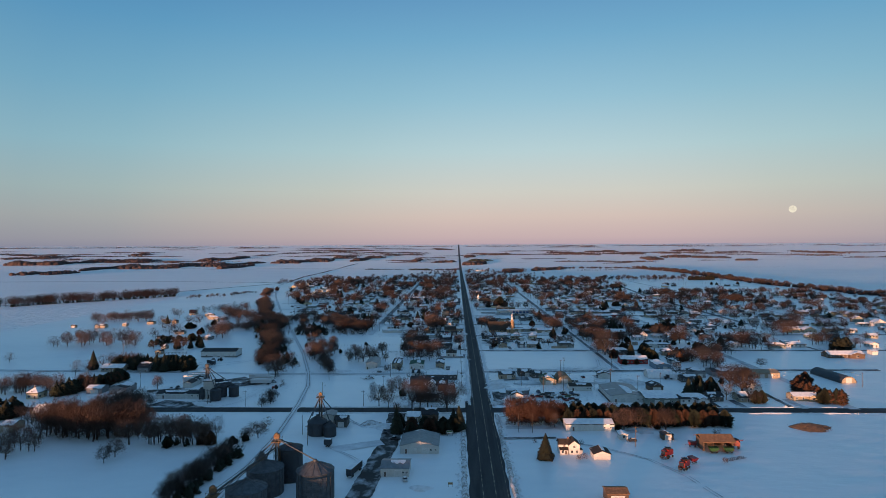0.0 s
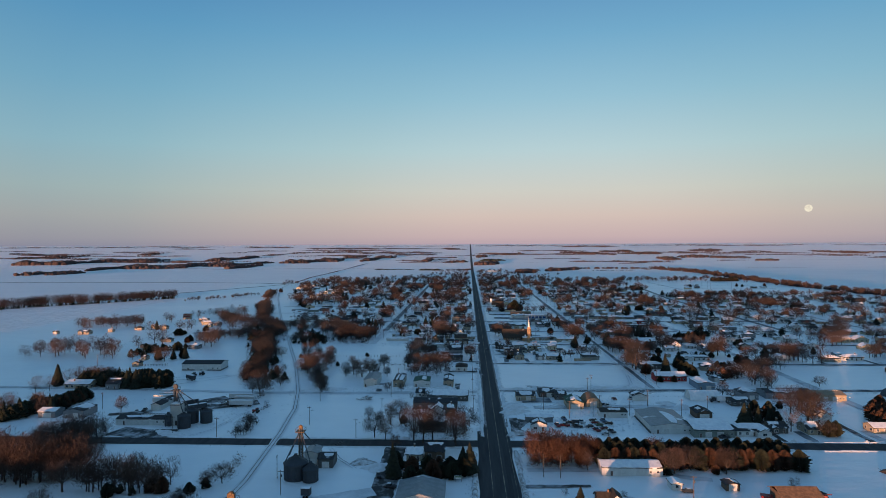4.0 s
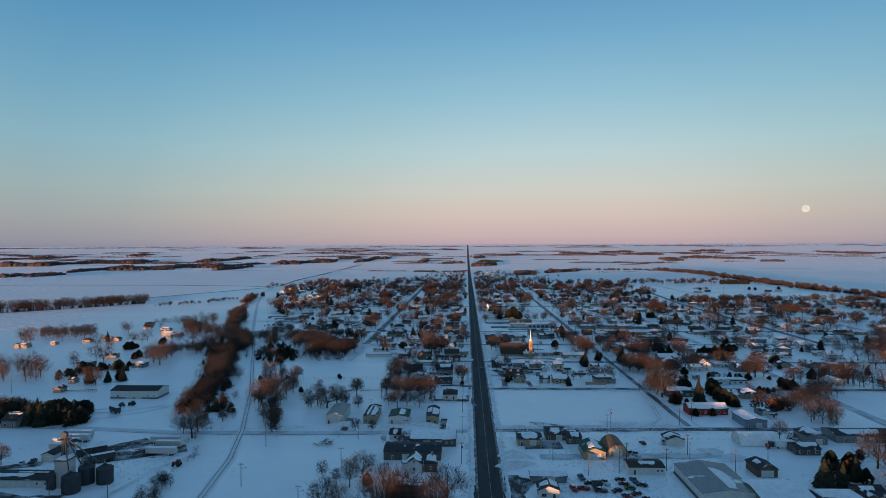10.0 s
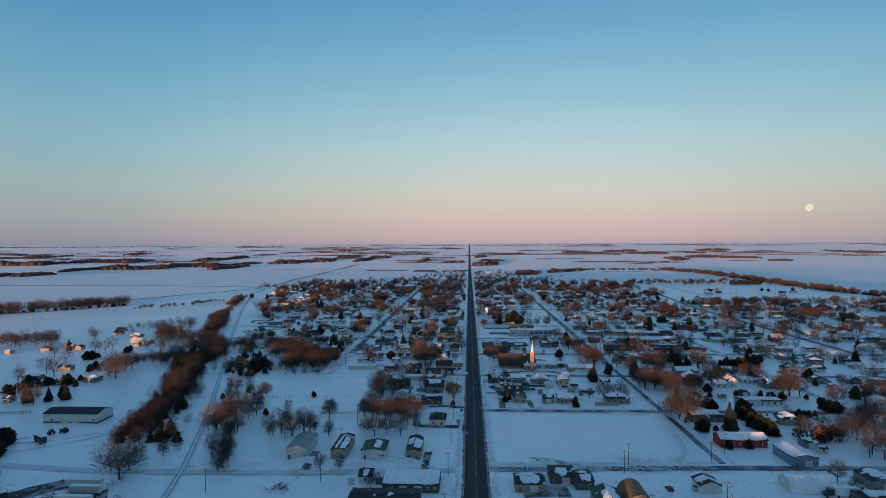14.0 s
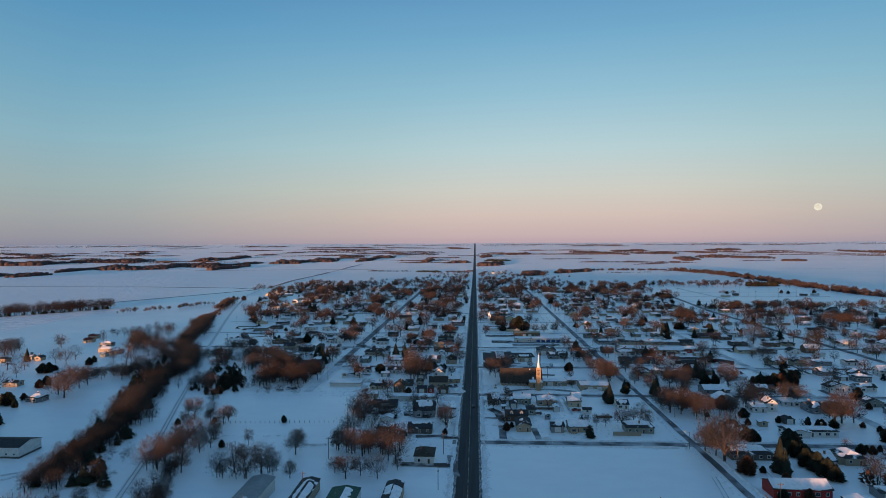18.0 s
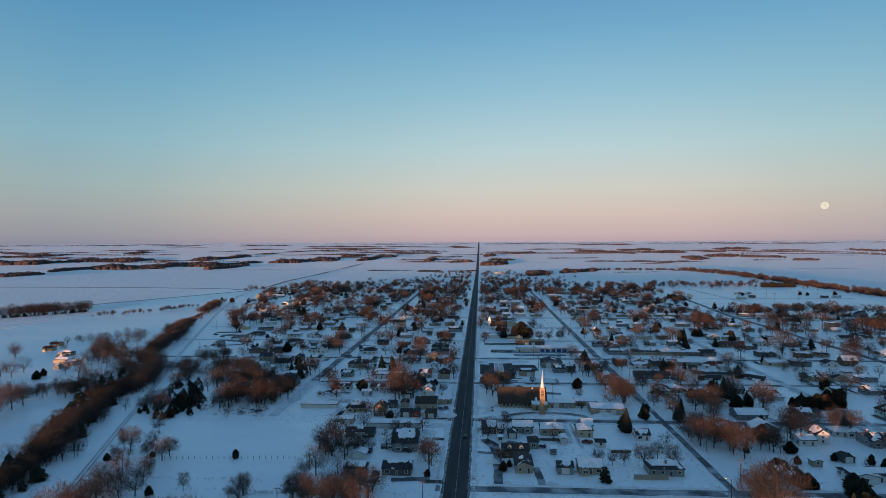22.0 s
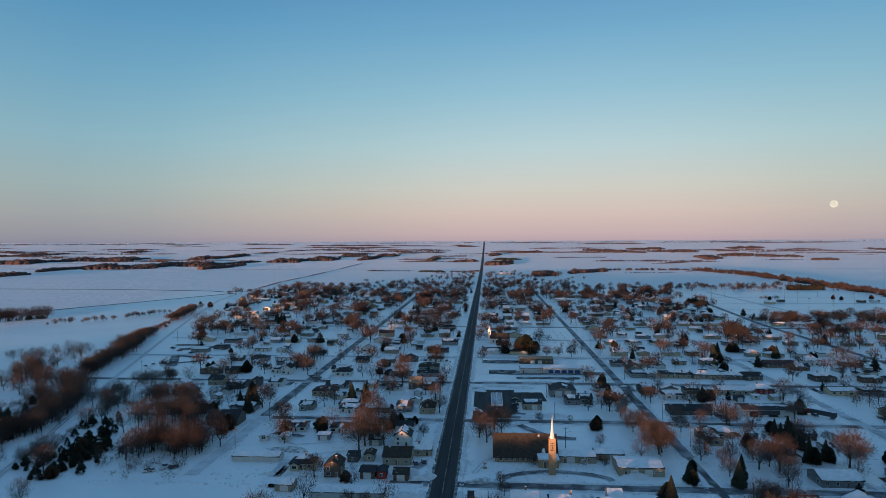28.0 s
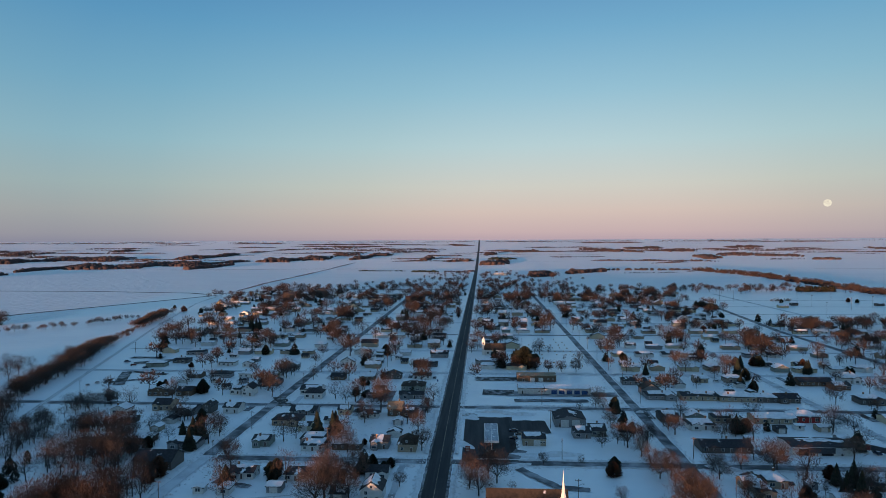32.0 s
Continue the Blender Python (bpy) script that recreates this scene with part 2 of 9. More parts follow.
M["stone"] = material("buff_brick", (0.40, 0.285, 0.17), 0.8, (0.34, 0.235, 0.14), 2, 0.012, 8)
M["wood"] = material("weathered_pole", (0.13, 0.095, 0.07), 0.9, (0.09, 0.065, 0.05), 2, 0.01, 8)
M["steel"] = material("rail_steel", (0.12, 0.09, 0.08), 0.5, (0.08, 0.06, 0.055), 2, metal=0.5)
M["white"] = material("white_paint", (0.78, 0.78, 0.76), 0.5, (0.72, 0.72, 0.70), 2)
M["blue"] = material("blue_panel", (0.03, 0.09, 0.26), 0.5, (0.025, 0.07, 0.2), 2)
M["carred"] = material("red_machine_paint", (0.20, 0.016, 0.014), 0.5, (0.14, 0.012, 0.01), 2, spec=0.5)
M["cargreen"] = material("green_machine_paint", (0.05, 0.13, 0.035), 0.45, (0.035, 0.09, 0.025), 2, spec=0.5)
M["carblue"] = material("blue_car_paint", (0.05, 0.08, 0.14), 0.35, (0.04, 0.06, 0.1), 2, spec=0.5)
M["cardark"] = material("dark_car_paint", (0.03, 0.03, 0.034), 0.35, (0.04, 0.04, 0.045), 2, spec=0.5)
M["carwhite"] = material("pale_car_paint", (0.55, 0.56, 0.57), 0.35, (0.48, 0.49, 0.5), 2, spec=0.5)
M["tyre"] = material("tyre_rubber", (0.02, 0.02, 0.021), 0.9, (0.03, 0.03, 0.03), 3)
M["line"] = material("worn_road_paint", (0.34, 0.31, 0.22), 0.8, (0.06, 0.06, 0.06), 0.3, lo=0.3, hi=0.6)
M["copper"] = material("rusted_tank_paint", (0.115, 0.085, 0.068), 0.7, (0.085, 0.06, 0.05), 0.5)
M["solar"] = material("canopy_roof", (0.34, 0.40, 0.46), 0.5, (0.25, 0.30, 0.36), 0.5, dust=0.3)
M["lit"] = material("lit_sign_face", (0.7, 0.68, 0.6), 0.5)

# ---- mesh helpers ----


def mesh(name, verts, faces, mats, index=None, smooth=False):
    me = bpy.data.meshes.new(name)
    me.from_pydata(verts, [], faces)
    for m in mats if isinstance(mats, (list, tuple)) else [mats]:
        me.materials.append(m)
    if index is not None:
        me.polygons.foreach_set("material_index", index)
    if smooth:
        me.polygons.foreach_set("use_smooth", [True] * len(faces))
    me.update()
    return me


def part(name, me, parent, loc=(0, 0, 0), rz=0.0, label="", scale=None):
    ob = new(name, me)
    ob.parent = parent
    ob.location, ob.rotation_euler = loc, (0, 0, rz)
    if scale:
        ob.scale = scale
    if label:
        ob["label"] = label
    return ob


def thing(name, x, y, z=0.0, rz=0.0, label="", category="", group="", kind="", size=1.0):
    ob = new(name)
    ob.empty_display_size = 0.5
    ob.location, ob.rotation_euler, ob.scale = (x * PLAN, y * PLAN, z), (0, 0, rz), (size, size, size)
    return tagged(ob, label, category, group, kind)


def box(w, d, h, cx=0.0, cy=0.0, z=0.0):
    """Verts and faces of a box on z."""
    v = [(cx + sx * w / 2, cy + sy * d / 2, z + sz * h) for sz in (0, 1) for sx, sy in ((-1, -1), (1, -1), (1, 1), (-1, 1))]
    f = [(3, 2, 1, 0), (4, 5, 6, 7), (0, 1, 5, 4), (1, 2, 6, 5), (2, 3, 7, 6), (3, 0, 4, 7)]
    return v, f


def joined(*pieces):
    v, f = [], []
    for pv, pf in pieces:
        f += [tuple(i + len(v) for i in q) for q in pf]
        v += pv
    return v, f


def lathe(profile, n=20, cx=0.0, cy=0.0):
    """A turned form from (radius, z) steps."""
    v, f = [], []
    for r, z in profile:
        v += [(cx + r * math.cos(2 * math.pi * k / n), cy + r * math.sin(2 * math.pi * k / n), z) for k in range(n)]
    for a in range(len(profile) - 1):
        f += [(a * n + k, a * n + (k + 1) % n, (a + 1) * n + (k + 1) % n, (a + 1) * n + k) for k in range(n)]
    f += [tuple(range(n))[::-1], tuple((len(profile) - 1) * n + k for k in range(n))]
    return v, f


def tube(p, q, r0, r1, n=4):
    p, q = Vector(p), Vector(q)
    w = (q - p).normalized()
    u = w.orthogonal().normalized()
    s = w.cross(u)
    v = [tuple(c + (u * math.cos(2 * math.pi * k / n) + s * math.sin(2 * math.pi * k / n)) * r) for c, r in ((p, r0), (q, r1)) for k in range(n)]
    return v, [(k, (k + 1) % n, n + (k + 1) % n, n + k) for k in range(n)] + [tuple(range(n))[::-1], tuple(range(n, 2 * n))]


def raw_mesh(name, verts, quads, mat):
    """A large mesh from arrays of vertices and of faces, all with the same number of corners."""
    me = bpy.data.meshes.new(name)
    verts, quads = np.asarray(verts, np.float32), np.asarray(quads, np.int32)
    me.vertices.add(len(verts))
    me.vertices.foreach_set("co", verts.ravel())
    me.loops.add(quads.size)
    me.loops.foreach_set("vertex_index", quads.ravel())
    me.polygons.add(len(quads))
    me.polygons.foreach_set("loop_start", np.arange(0, quads.size, quads.shape[1], dtype=np.int32))
    me.polygons.foreach_set("loop_total", np.full(len(quads), quads.shape[1], np.int32))
    me.materials.append(mat)
    me.update(calc_edges=True)
    me.validate()
    return me


# ---- ground: one sheet to the horizon ----


def swell(x, y):
    """Height of the open land: flat at the town, rising softly to the skyline."""
    far = np.clip((y - 2300) / 2600, 0, 1)
    side = np.clip((np.abs(x) - 900) / 3000, 0, 1)
    roll = (np.sin(x * 0.0031 + 1.3) * np.sin(y * 0.0026) + 0.6 * np.sin(x * 0.0072 - y * 0.0051)) * 2.2 * np.clip((np.hypot(x * 0.8, y - 380) - 1150) / 1100, 0, 1)
    return 99.0 * far ** 1.6 + roll * (1 - 0.55 * far) + 0 * side


def make_ground():
    def steps(stops):
        out = [stops[0][0]]
        for (a, _), (b, s) in zip(stops, stops[1:]):
            n = max(1, round((b - a) / s))
            out += [a + (b - a) * (k + 1) / n for k in range(n)]
        return np.array(out)
    xs = steps([(-5200, 1), (-1200, 100), (-500, 25), (530, 4.2), (1000, 25), (1600, 60), (5200, 120)])
    ys = steps([(-1500, 1), (-100, 100), (150, 20), (1000, 4.2), (1700, 16), (2600, 40), (4900, 60)])
    X, Y = np.meshgrid(xs, ys)
    rng = np.random.default_rng(3)
    Z = swell(X, Y)
    near = (np.abs(X) < 525) & (Y > 140) & (Y < 1015)
    Z = Z - 0.02 - near * (0.05 + 0.11 * (1 + np.sin(X * 0.21 + 2 * np.sin(Y * 0.05))) * (0.5 + 0.5 * np.sin(Y * 0.13 + X * 0.03)) + 0.05 * rng.random(X.shape))
    # hard wind ridges on the open snow beside the farm
    open_snow = near & (X > 50) & (Y < 330) & (Y > 190)
    ridge = np.sin(0.42 * Y + 0.10 * X + 2.2 * np.sin(0.055 * X + 0.03 * Y) + 1.7 * np.sin(0.021 * X))
    Z = Z + open_snow * 0.30 * np.clip(ridge, 0, 1) ** 3 * (0.5 + 0.5 * np.sin(0.09 * X - 0.05 * Y))
    v = np.stack([X, Y, Z], -1).reshape(-1, 3)
    nx, ny = len(xs), len(ys)
    i = (np.arange(ny - 1)[:, None] * nx + np.arange(nx - 1)[None]).ravel()
    q = np.stack([i, i + 1, i + 1 + nx, i + nx], -1)
    me = raw_mesh("ground", v, q, M["snow"])
    me.polygons.foreach_set("use_smooth", np.ones(len(q), bool))
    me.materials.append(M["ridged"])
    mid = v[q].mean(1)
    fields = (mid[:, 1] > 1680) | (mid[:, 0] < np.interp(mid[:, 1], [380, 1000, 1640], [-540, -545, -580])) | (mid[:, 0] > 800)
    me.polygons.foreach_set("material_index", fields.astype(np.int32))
    tagged(new("ground", me), "snow-covered flat prairie ground in blue dusk shade", "ground", kind="structure")


make_ground()


def strip(name, pts, width, mat, label, category="road", z=0.02, kind="structure", step=6.0, ragged=0.25, seed=1):
    """A road along a line of points, with slightly ragged snow edges."""
    rng = random.Random(seed)
    pts, width, line = [(x * PLAN, y * PLAN) for x, y in pts], width * PLAN, []
    for (x0, y0), (x1, y1) in zip(pts, pts[1:]):
        n = max(1, int(math.hypot(x1 - x0, y1 - y0) / step))
        line += [(x0 + (x1 - x0) * k / n, y0 + (y1 - y0) * k / n) for k in range(n)]
    line.append(pts[-1])
    v, f = [], []
    for k, (x, y) in enumerate(line):
        a, b = line[max(k - 1, 0)], line[min(k + 1, len(line) - 1)]
        d = Vector((b[0] - a[0], b[1] - a[1])).normalized()
        zz = float(swell(np.float64(x), np.float64(y))) + z
        for s in (-1, 1):
            w = width / 2 + rng.uniform(-ragged, ragged)
            v.append((x - s * d.y * w, y + s * d.x * w, zz))
        if k:
            f.append((2 * k - 2, 2 * k, 2 * k + 1, 2 * k - 1))
    return tagged(new(name, mesh(name, v, f, mat)), label, category, kind=kind)


def bank(pts, offset, height=0.8, width=1.8, mat="drift", seed=1, gaps=0.12):
    """A ploughed snow bank beside a road."""
    rng = random.Random(seed)
    pts, offset, line = [(x * PLAN, y * PLAN) for x, y in pts], offset * PLAN, []
    for (x0, y0), (x1, y1) in zip(pts, pts[1:]):
        n = max(1, int(math.hypot(x1 - x0, y1 - y0) / 2.2))
        d = Vector((x1 - x0, y1 - y0)).normalized()
        line += [(x0 + (x1 - x0) * k / n - d.y * offset, y0 + (y1 - y0) * k / n + d.x * offset, d) for k in range(n + 1)]
    v, f = [], []
    h = height
    for k, (x, y, d) in enumerate(line):
        h = 0.6 * h + 0.4 * height * rng.uniform(0.25, 1.7) * (0.15 if rng.random() < gaps else 1)
        wob = rng.uniform(-0.35, 0.35)
        for o, hh in ((-0.5, -0.2), (-0.22, 0.75), (0.08, 1.0), (0.3, 0.6), (0.5, -0.2)):
            o = o * width + wob
            v.append((x - d.y * o + rng.uniform(-0.2, 0.2), y + d.x * o + rng.uniform(-0.2, 0.2), h * hh if hh > 0 else -0.2))
        if k:
            f += [((k - 1) * 5 + j, k * 5 + j, k * 5 + j + 1, (k - 1) * 5 + j + 1) for j in range(4)]
    me = mesh("snow_bank", v, f, M[mat], smooth=True)
    return tagged(new("snow_bank", me), "ploughed snow bank along the road edge", "snow bank", kind="stuff")


HWY = 0.1
CROSS = [290, 372, 453, 530, 602, 675, 750, 825, 900, 975, 1050, 1125, 1200]
LONG = [-88, 89, 177, 265, 353, 441]


def make_roads():
    strip("highway", [(HWY, 306), (HWY, 2300), (HWY, 3870)], 8.2, M["asphalt"], "dark asphalt highway running straight to the skyline", z=0.06, step=10)
    strip("highway", [(HWY - 1.7, -600), (HWY - 1.7, 306)], 13.0, M["asphalt"], "wide dark asphalt highway with cleared shoulders", z=0.064, step=10, ragged=0.5)
    strip("highway", [(HWY - 1.0, 305), (HWY - 1.0, 311)], 11.0, M["asphalt"], "dark asphalt taper of the highway", z=0.057, step=3, ragged=0.4)
    strip("highway", [(HWY - 0.4, 310), (HWY - 0.4, 317)], 9.6, M["asphalt"], "dark asphalt taper of the highway", z=0.053, step=3, ragged=0.4)
    strip("road_marking", [(HWY + 0.15, -300), (HWY + 0.15, 1400)], 0.32, M["line"], "faded yellow centre line on the highway", "road marking", z=0.068, ragged=0.05)
    for x in (-3.9, 3.9):
        strip("road_marking", [(HWY + x, -300), (HWY + x, 1400)], 0.22, M["line"], "faded white edge line on the highway", "road marking", z=0.068, ragged=0.05)
    for x in (-2.0, 2.0):
        strip("wheel_lane", [(HWY + x, -200), (HWY + x, 1400)], 1.5, M["worn"], "paler worn wheel lane of the highway", "road", z=0.072, ragged=0.12, step=8, seed=int(x) + 9)
    for x in (-4.35, 4.35):
        strip("slush_edge", [(HWY + x, 312), (HWY + x, 1300)], 0.75, M["slush"], "grey slush along the edge of the highway", "slush", z=0.074, ragged=0.3, step=3, seed=int(x) + 19)
    for s in (-1, 1):
        bank([(HWY - 1.7, 60), (HWY - 1.7, 280)], s * 8.0, 0.9, 2.6, "dirty", 5 + s, 0.1)
        for a, b in zip(CROSS, CROSS[1:7]):
            bank([(HWY, a + 8), (HWY, b - 6)], s * 5.9, 0.6, 2.2, "drift", a + s, 0.25)
    cross_mat = ["asphalt", "street", "street", "street", "street", "street", "packed", "packed", "street", "packed", "packed", "packed", "packed"]
    for k, y in enumerate(CROSS):
        x0, x1 = (-900, 900) if k == 0 else (-175, 89) if k == 1 else (-1, 440) if k == 2 else (-1, 470) if k == 3 else (-84 if k == 4 else -250, 520)
        w = 8.0 if k == 0 else 4.6
        if k == 1:
            strip("lane", [(-330, 384), (-175, 376), (-132, 371), (-60, 372), (-7, 376)], 4.5, M["packed"], "snow-packed lane across the railway", z=0.03)
            strip("lane", [(5, 377), (95, 381), (250, 383)], 4.4, M["street"], "snow-packed street beside the open lot", z=0.03)
            bank([(8, 377), (88, 381)], 4.6, 1.0, 2.6, "drift", 31, 0.1)
            continue
        strip("cross_road" if k == 0 else "street", [(x0, y), (-5.0, y)] if x0 < -20 else [(-6.5, y), (-5, y)], w, M[cross_mat[k]], "dark cleared cross road between snow fields" if k == 0 else "partly cleared town street with packed snow", z=0.03, seed=k)
        strip("cross_road" if k == 0 else "street", [(4.4, y), (x1, y)], w, M[cross_mat[k]], "dark cleared cross road between snow fields" if k == 0 else "partly cleared town street with packed snow", z=0.03, seed=k + 40)
        if k < 8:
            for s in (-1, 1):
                bank([(12, y), (82, y)], s * (w / 2 + 1), 0.5, 1.6, "drift", y + s, 0.3)
                bank([(95, y), (170, y)], s * (w / 2 + 1), 0.5, 1.6, "drift", y + s + 7, 0.3)
                if x0 < -50:
                    bank([(-82, y), (-12, y)], s * (w / 2 + 1), 0.5, 1.6, "drift", y + s + 9, 0.3)
    strip("street", [(-88, 533), (-88, 604)], 4.6, M["trodden"], "snow-covered lane between open lots", z=0.034, seed=76)
    strip("street", [(-88, 604), (-88, 1400)], 5.0, M["street"], "partly cleared residential street with packed snow", z=0.034, seed=77)
    strip("street", [(89, 385), (89, 560)], 2.6, M["street"], "partly cleared street running beside the snowy lot", z=0.034, seed=78)
    strip("street", [(89, 560), (89, 900)], 4.4, M["street"], "partly cleared street between houses", z=0.038, seed=179)
    strip("street", [(89, 900), (89, 1500)], 4.0, M["street"], "snow-packed street between houses", z=0.036, seed=178)
    bank([(89, 386), (89, 449)], -4.2, 0.5, 1.6, "drift", 79, 0.2)
    strip("street", [(272, 600), (274, 930), (298, 1190)], 5.6, M["street"], "partly cleared street along the edge of the ball fields", z=0.037, seed=265)
    for x in (177, 353):
        strip("street", [(x, 600), (x, 1300)], 4.6, M["packed"], "snow-packed residential street", z=0.034, seed=x)
    strip("street", [(177, 292), (177, 600)], 5, M["packed"], "snow-packed residential street", z=0.034, seed=9)
    strip("lane", [(9, 262), (40, 263), (70, 255)], 3.6, M["packed"], "farm lane cleared through the snow", z=0.03)
    strip("farm_road", [(-1500, 1330), (-620, 1331), (-436, 1300), (-405, 1280), (-358, 1313), (-315, 1360), (-200, 1372), (-9, 1380)], 7.0, M["asphalt"], "dark country road across the far snow fields", z=0.05)
    strip("farm_road", [(-900, 330), (-521, 972), (-499, 1033), (-398, 1222), (-378, 1262)], 6.4, M["asphalt"], "dark country road across the far snow fields", z=0.054)


make_roads()

RAIL = [(-86, -200), (-87, 250), (-91, 300), (-96, 340), (-104, 374), (-126, 447), (-149, 513), (-168, 569), (-206, 675), (-246, 795), (-289, 926), (-322, 1035), (-355, 1150), (-379, 1300), (-389, 1440), (-400, 1640), (-411, 1820)]


def make_railway():
    strip("railway_bed", RAIL, 3.0, M["drift"], "snowed-over railway bed", "railway", z=0.035, ragged=0.4)
    for off in (-0.72, 0.72):
        pts = []
        for k, (x, y) in enumerate(RAIL):
            a, b = RAIL[max(k - 1, 0)], RAIL[min(k + 1, len(RAIL) - 1)]
            d = Vector((b[0] - a[0], b[1] - a[1])).normalized()
            pts.append((x - d.y * off, y + d.x * off))
        strip("rail", pts, 0.24, M["steel"], "dark steel rail showing through the snow", "rail", z=0.10, ragged=0.06, step=4)


make_railway()


def make_field_edges():
    """Grassy fence lines and stubble strips between the far fields."""
    rng = random.Random(15)
    for k in range(46):
        y = 2000 * (3500 / 2000) ** rng.random()
        x = rng.uniform(-0.85, 0.85) * y
        if -260 < x < 560 and y < 1750:
            continue
        span = rng.uniform(120, 600)
        pts = [(x - span / 2, y), (x, y + rng.uniform(-4, 4)), (x + span / 2, y + rng.uniform(-8, 8))]
        strip("field_edge", pts, rng.uniform(2, 5) * (1 + y / 2500), M["stubble"], "dry grass along a fence line in the snow", "field edge", z=0.12, kind="stuff", step=14, ragged=1.2, seed=k)


make_field_edges()

# ---- buildings ----
ROOF_WORDS = {"S": "snow-covered roof", "P": "patchily snowed grey roof", "D": "dark shingle roof", "C": "clean dark roof", "B": "brown shingle roof", "R": "red roof", "G": "green metal roof",
              "O": "rusty roof", "M": "grey metal roof", "T": "tan roof"}
WALL_WORDS = {"w": "white", "t": "tan", "g": "grey", "b": "brown", "r": "red", "n": "sage green", "k": "dark", "y": "cream", "u": "blue-grey", "l": "pale metal", "q": "brick"}
CATEGORY = {"pole_barn": "barn", "long_house": "house", "shop": "building", "warehouse": "building"}


def window_mesh(w, h):
    v1, f1 = box(w + 0.24, 0.10, h + 0.24, z=-0.12)
    v2, f2 = box(w, 0.13, h)
    v3, f3 = box(0.07, 0.15, h)
    v, f = joined((v1, f1), (v2, f2), (v3, f3))
    return mesh("window", v, f, [M["trim"], M["glass"]], [0] * 6 + [1] * 6 + [0] * 6)


WINDOW = {k: window_mesh(*s) for k, s in {"std": (1.1, 1.3), "wide": (1.9, 1.3), "small": (0.8, 0.8)}.items()}
DOOR = mesh("door", *joined(box(1.2, 0.10, 2.2), box(0.98, 0.14, 2.08)), [M["trim"], M["door"]], [0] * 6 + [1] * 6)
GDOOR = {w: mesh("garage_door", *joined(box(w + 0.3, 0.08, 2.75), *[box(w, 0.14, 0.56, z=0.02 + 0.64 * k) for k in range(4)]), [M["trim"], M["gdoor"]],
                 [0] * 6 + [1] * 24) for w in (3.0, 5.0)}
BIGDOOR = mesh("sliding_door", *joined(box(4.2, 0.1, 3.8), *[box(0.95, 0.15, 3.6, cx=-1.5 + k) for k in range(4)]), [M["trim"], M["gdoor"]], [0] * 6 + [1] * 24)
CHIMNEY = mesh("chimney", *joined(box(0.7, 0.7, 2.2), box(0.85, 0.85, 0.2, z=2.2)), M["brick"])
SNOW_ON_CHIMNEY = mesh("snow_cover", *box(0.8, 0.8, 0.15), M["cap"])
VENT = mesh("roof_vent", *lathe([(0.18, 0), (0.18, 0.7), (0.3, 0.72), (0.22, 0.95)], 8), M["galv"])


def gable_walls(w, d, h, rise):
    """Walls with gables at -y and +y (ridge along y)."""
    v = [(-w / 2, -d / 2, -0.3), (w / 2, -d / 2, -0.3), (w / 2, d / 2, -0.3), (-w / 2, d / 2, -0.3), (-w / 2, -d / 2, h), (w / 2, -d / 2, h), (w / 2, d / 2, h), (-w / 2, d / 2, h),
         (0, -d / 2, h + rise), (0, d / 2, h + rise)]
    return v, [(0, 1, 5, 8, 4), (1, 2, 6, 5), (2, 3, 7, 9, 6), (3, 0, 4, 7), (4, 8, 9, 7), (5, 6, 9, 8)]


def slope_slab(w, d, h, rise, over, side, thick=0.18, u0=0.0, u1=1.0, v0=0.0, lift=0.02, edge=None):
    """A slab on one roof slope. u runs along the ridge, v from ridge to eave; edge gives v of the lower rim at steps of u."""
    run = w / 2
    k = (run + over) / run
    edge = edge or [1.0, 1.0]
    n = len(edge)
    top, low = [], []
    for z in (lift, lift + thick):
        for j in range(n):
            u = u0 + (u1 - u0) * j / (n - 1)
            y = (-d / 2 - over) + u * (d + 2 * over)
            for vv in (v0, edge[j]):
                x = side * run * k * vv
                low.append((x, y, h + rise - rise * k * vv + z))
    f = []
    m = 2 * n
    for j in range(n - 1):
        a = 2 * j
        f += [(a, a + 1, a + 3, a + 2)[::side], (m + a, m + a + 2, m + a + 3, m + a + 1)[::side],
              (a + 1, m + a + 1, m + a + 3, a + 3)[::-side], (a, a + 2, m + a + 2, m + a)[::-side]]
    f += [(0, m, m + 1, 1)[::side], (m - 2, m - 1, 2 * m - 1, 2 * m - 2)[::side]]
    return low, f


def hip(w, d, h, rise, over, lift=0.0, thick=0.16, cover=1.0, rng=None):
    """A four-sided roof with its ridge along y; cover shrinks it towards the ridge, for snow lying on it."""
    k = (w / 2 + over) / (w / 2)
    ridge = max(d / 2 - w * 0.46, 0.15)
    top = [(0, -ridge, h + rise + lift), (0, ridge, h + rise + lift)]
    low = []
    for sx, sy in ((-1, -1), (1, -1), (1, 1), (-1, 1)):
        c = cover * (rng.uniform(0.8, 1.12) if rng else 1.0)
        a = top[0 if sy < 0 else 1]
        b = (sx * (w / 2 + over), sy * (d / 2 + over), h + rise - rise * k + lift)
        low.append(tuple(p + (q - p) * min(c, 1.0) for p, q in zip(a, b)))
    v = low + top + [(x, y, z - thick) for x, y, z in low]
    return v, [(0, 1, 4), (1, 2, 5, 4), (2, 3, 5), (3, 0, 4, 5), (1, 0, 6, 7), (2, 1, 7, 8), (3, 2, 8, 9), (0, 3, 9, 6), (6, 9, 8, 7)]


def turned(piece, cx, cy):
    """A piece with its -y end turned to -x and moved."""
    v, f = piece
    return [(y + cx, -x + cy, z) for x, y, z in v], f


BUILT = []
count = [0]


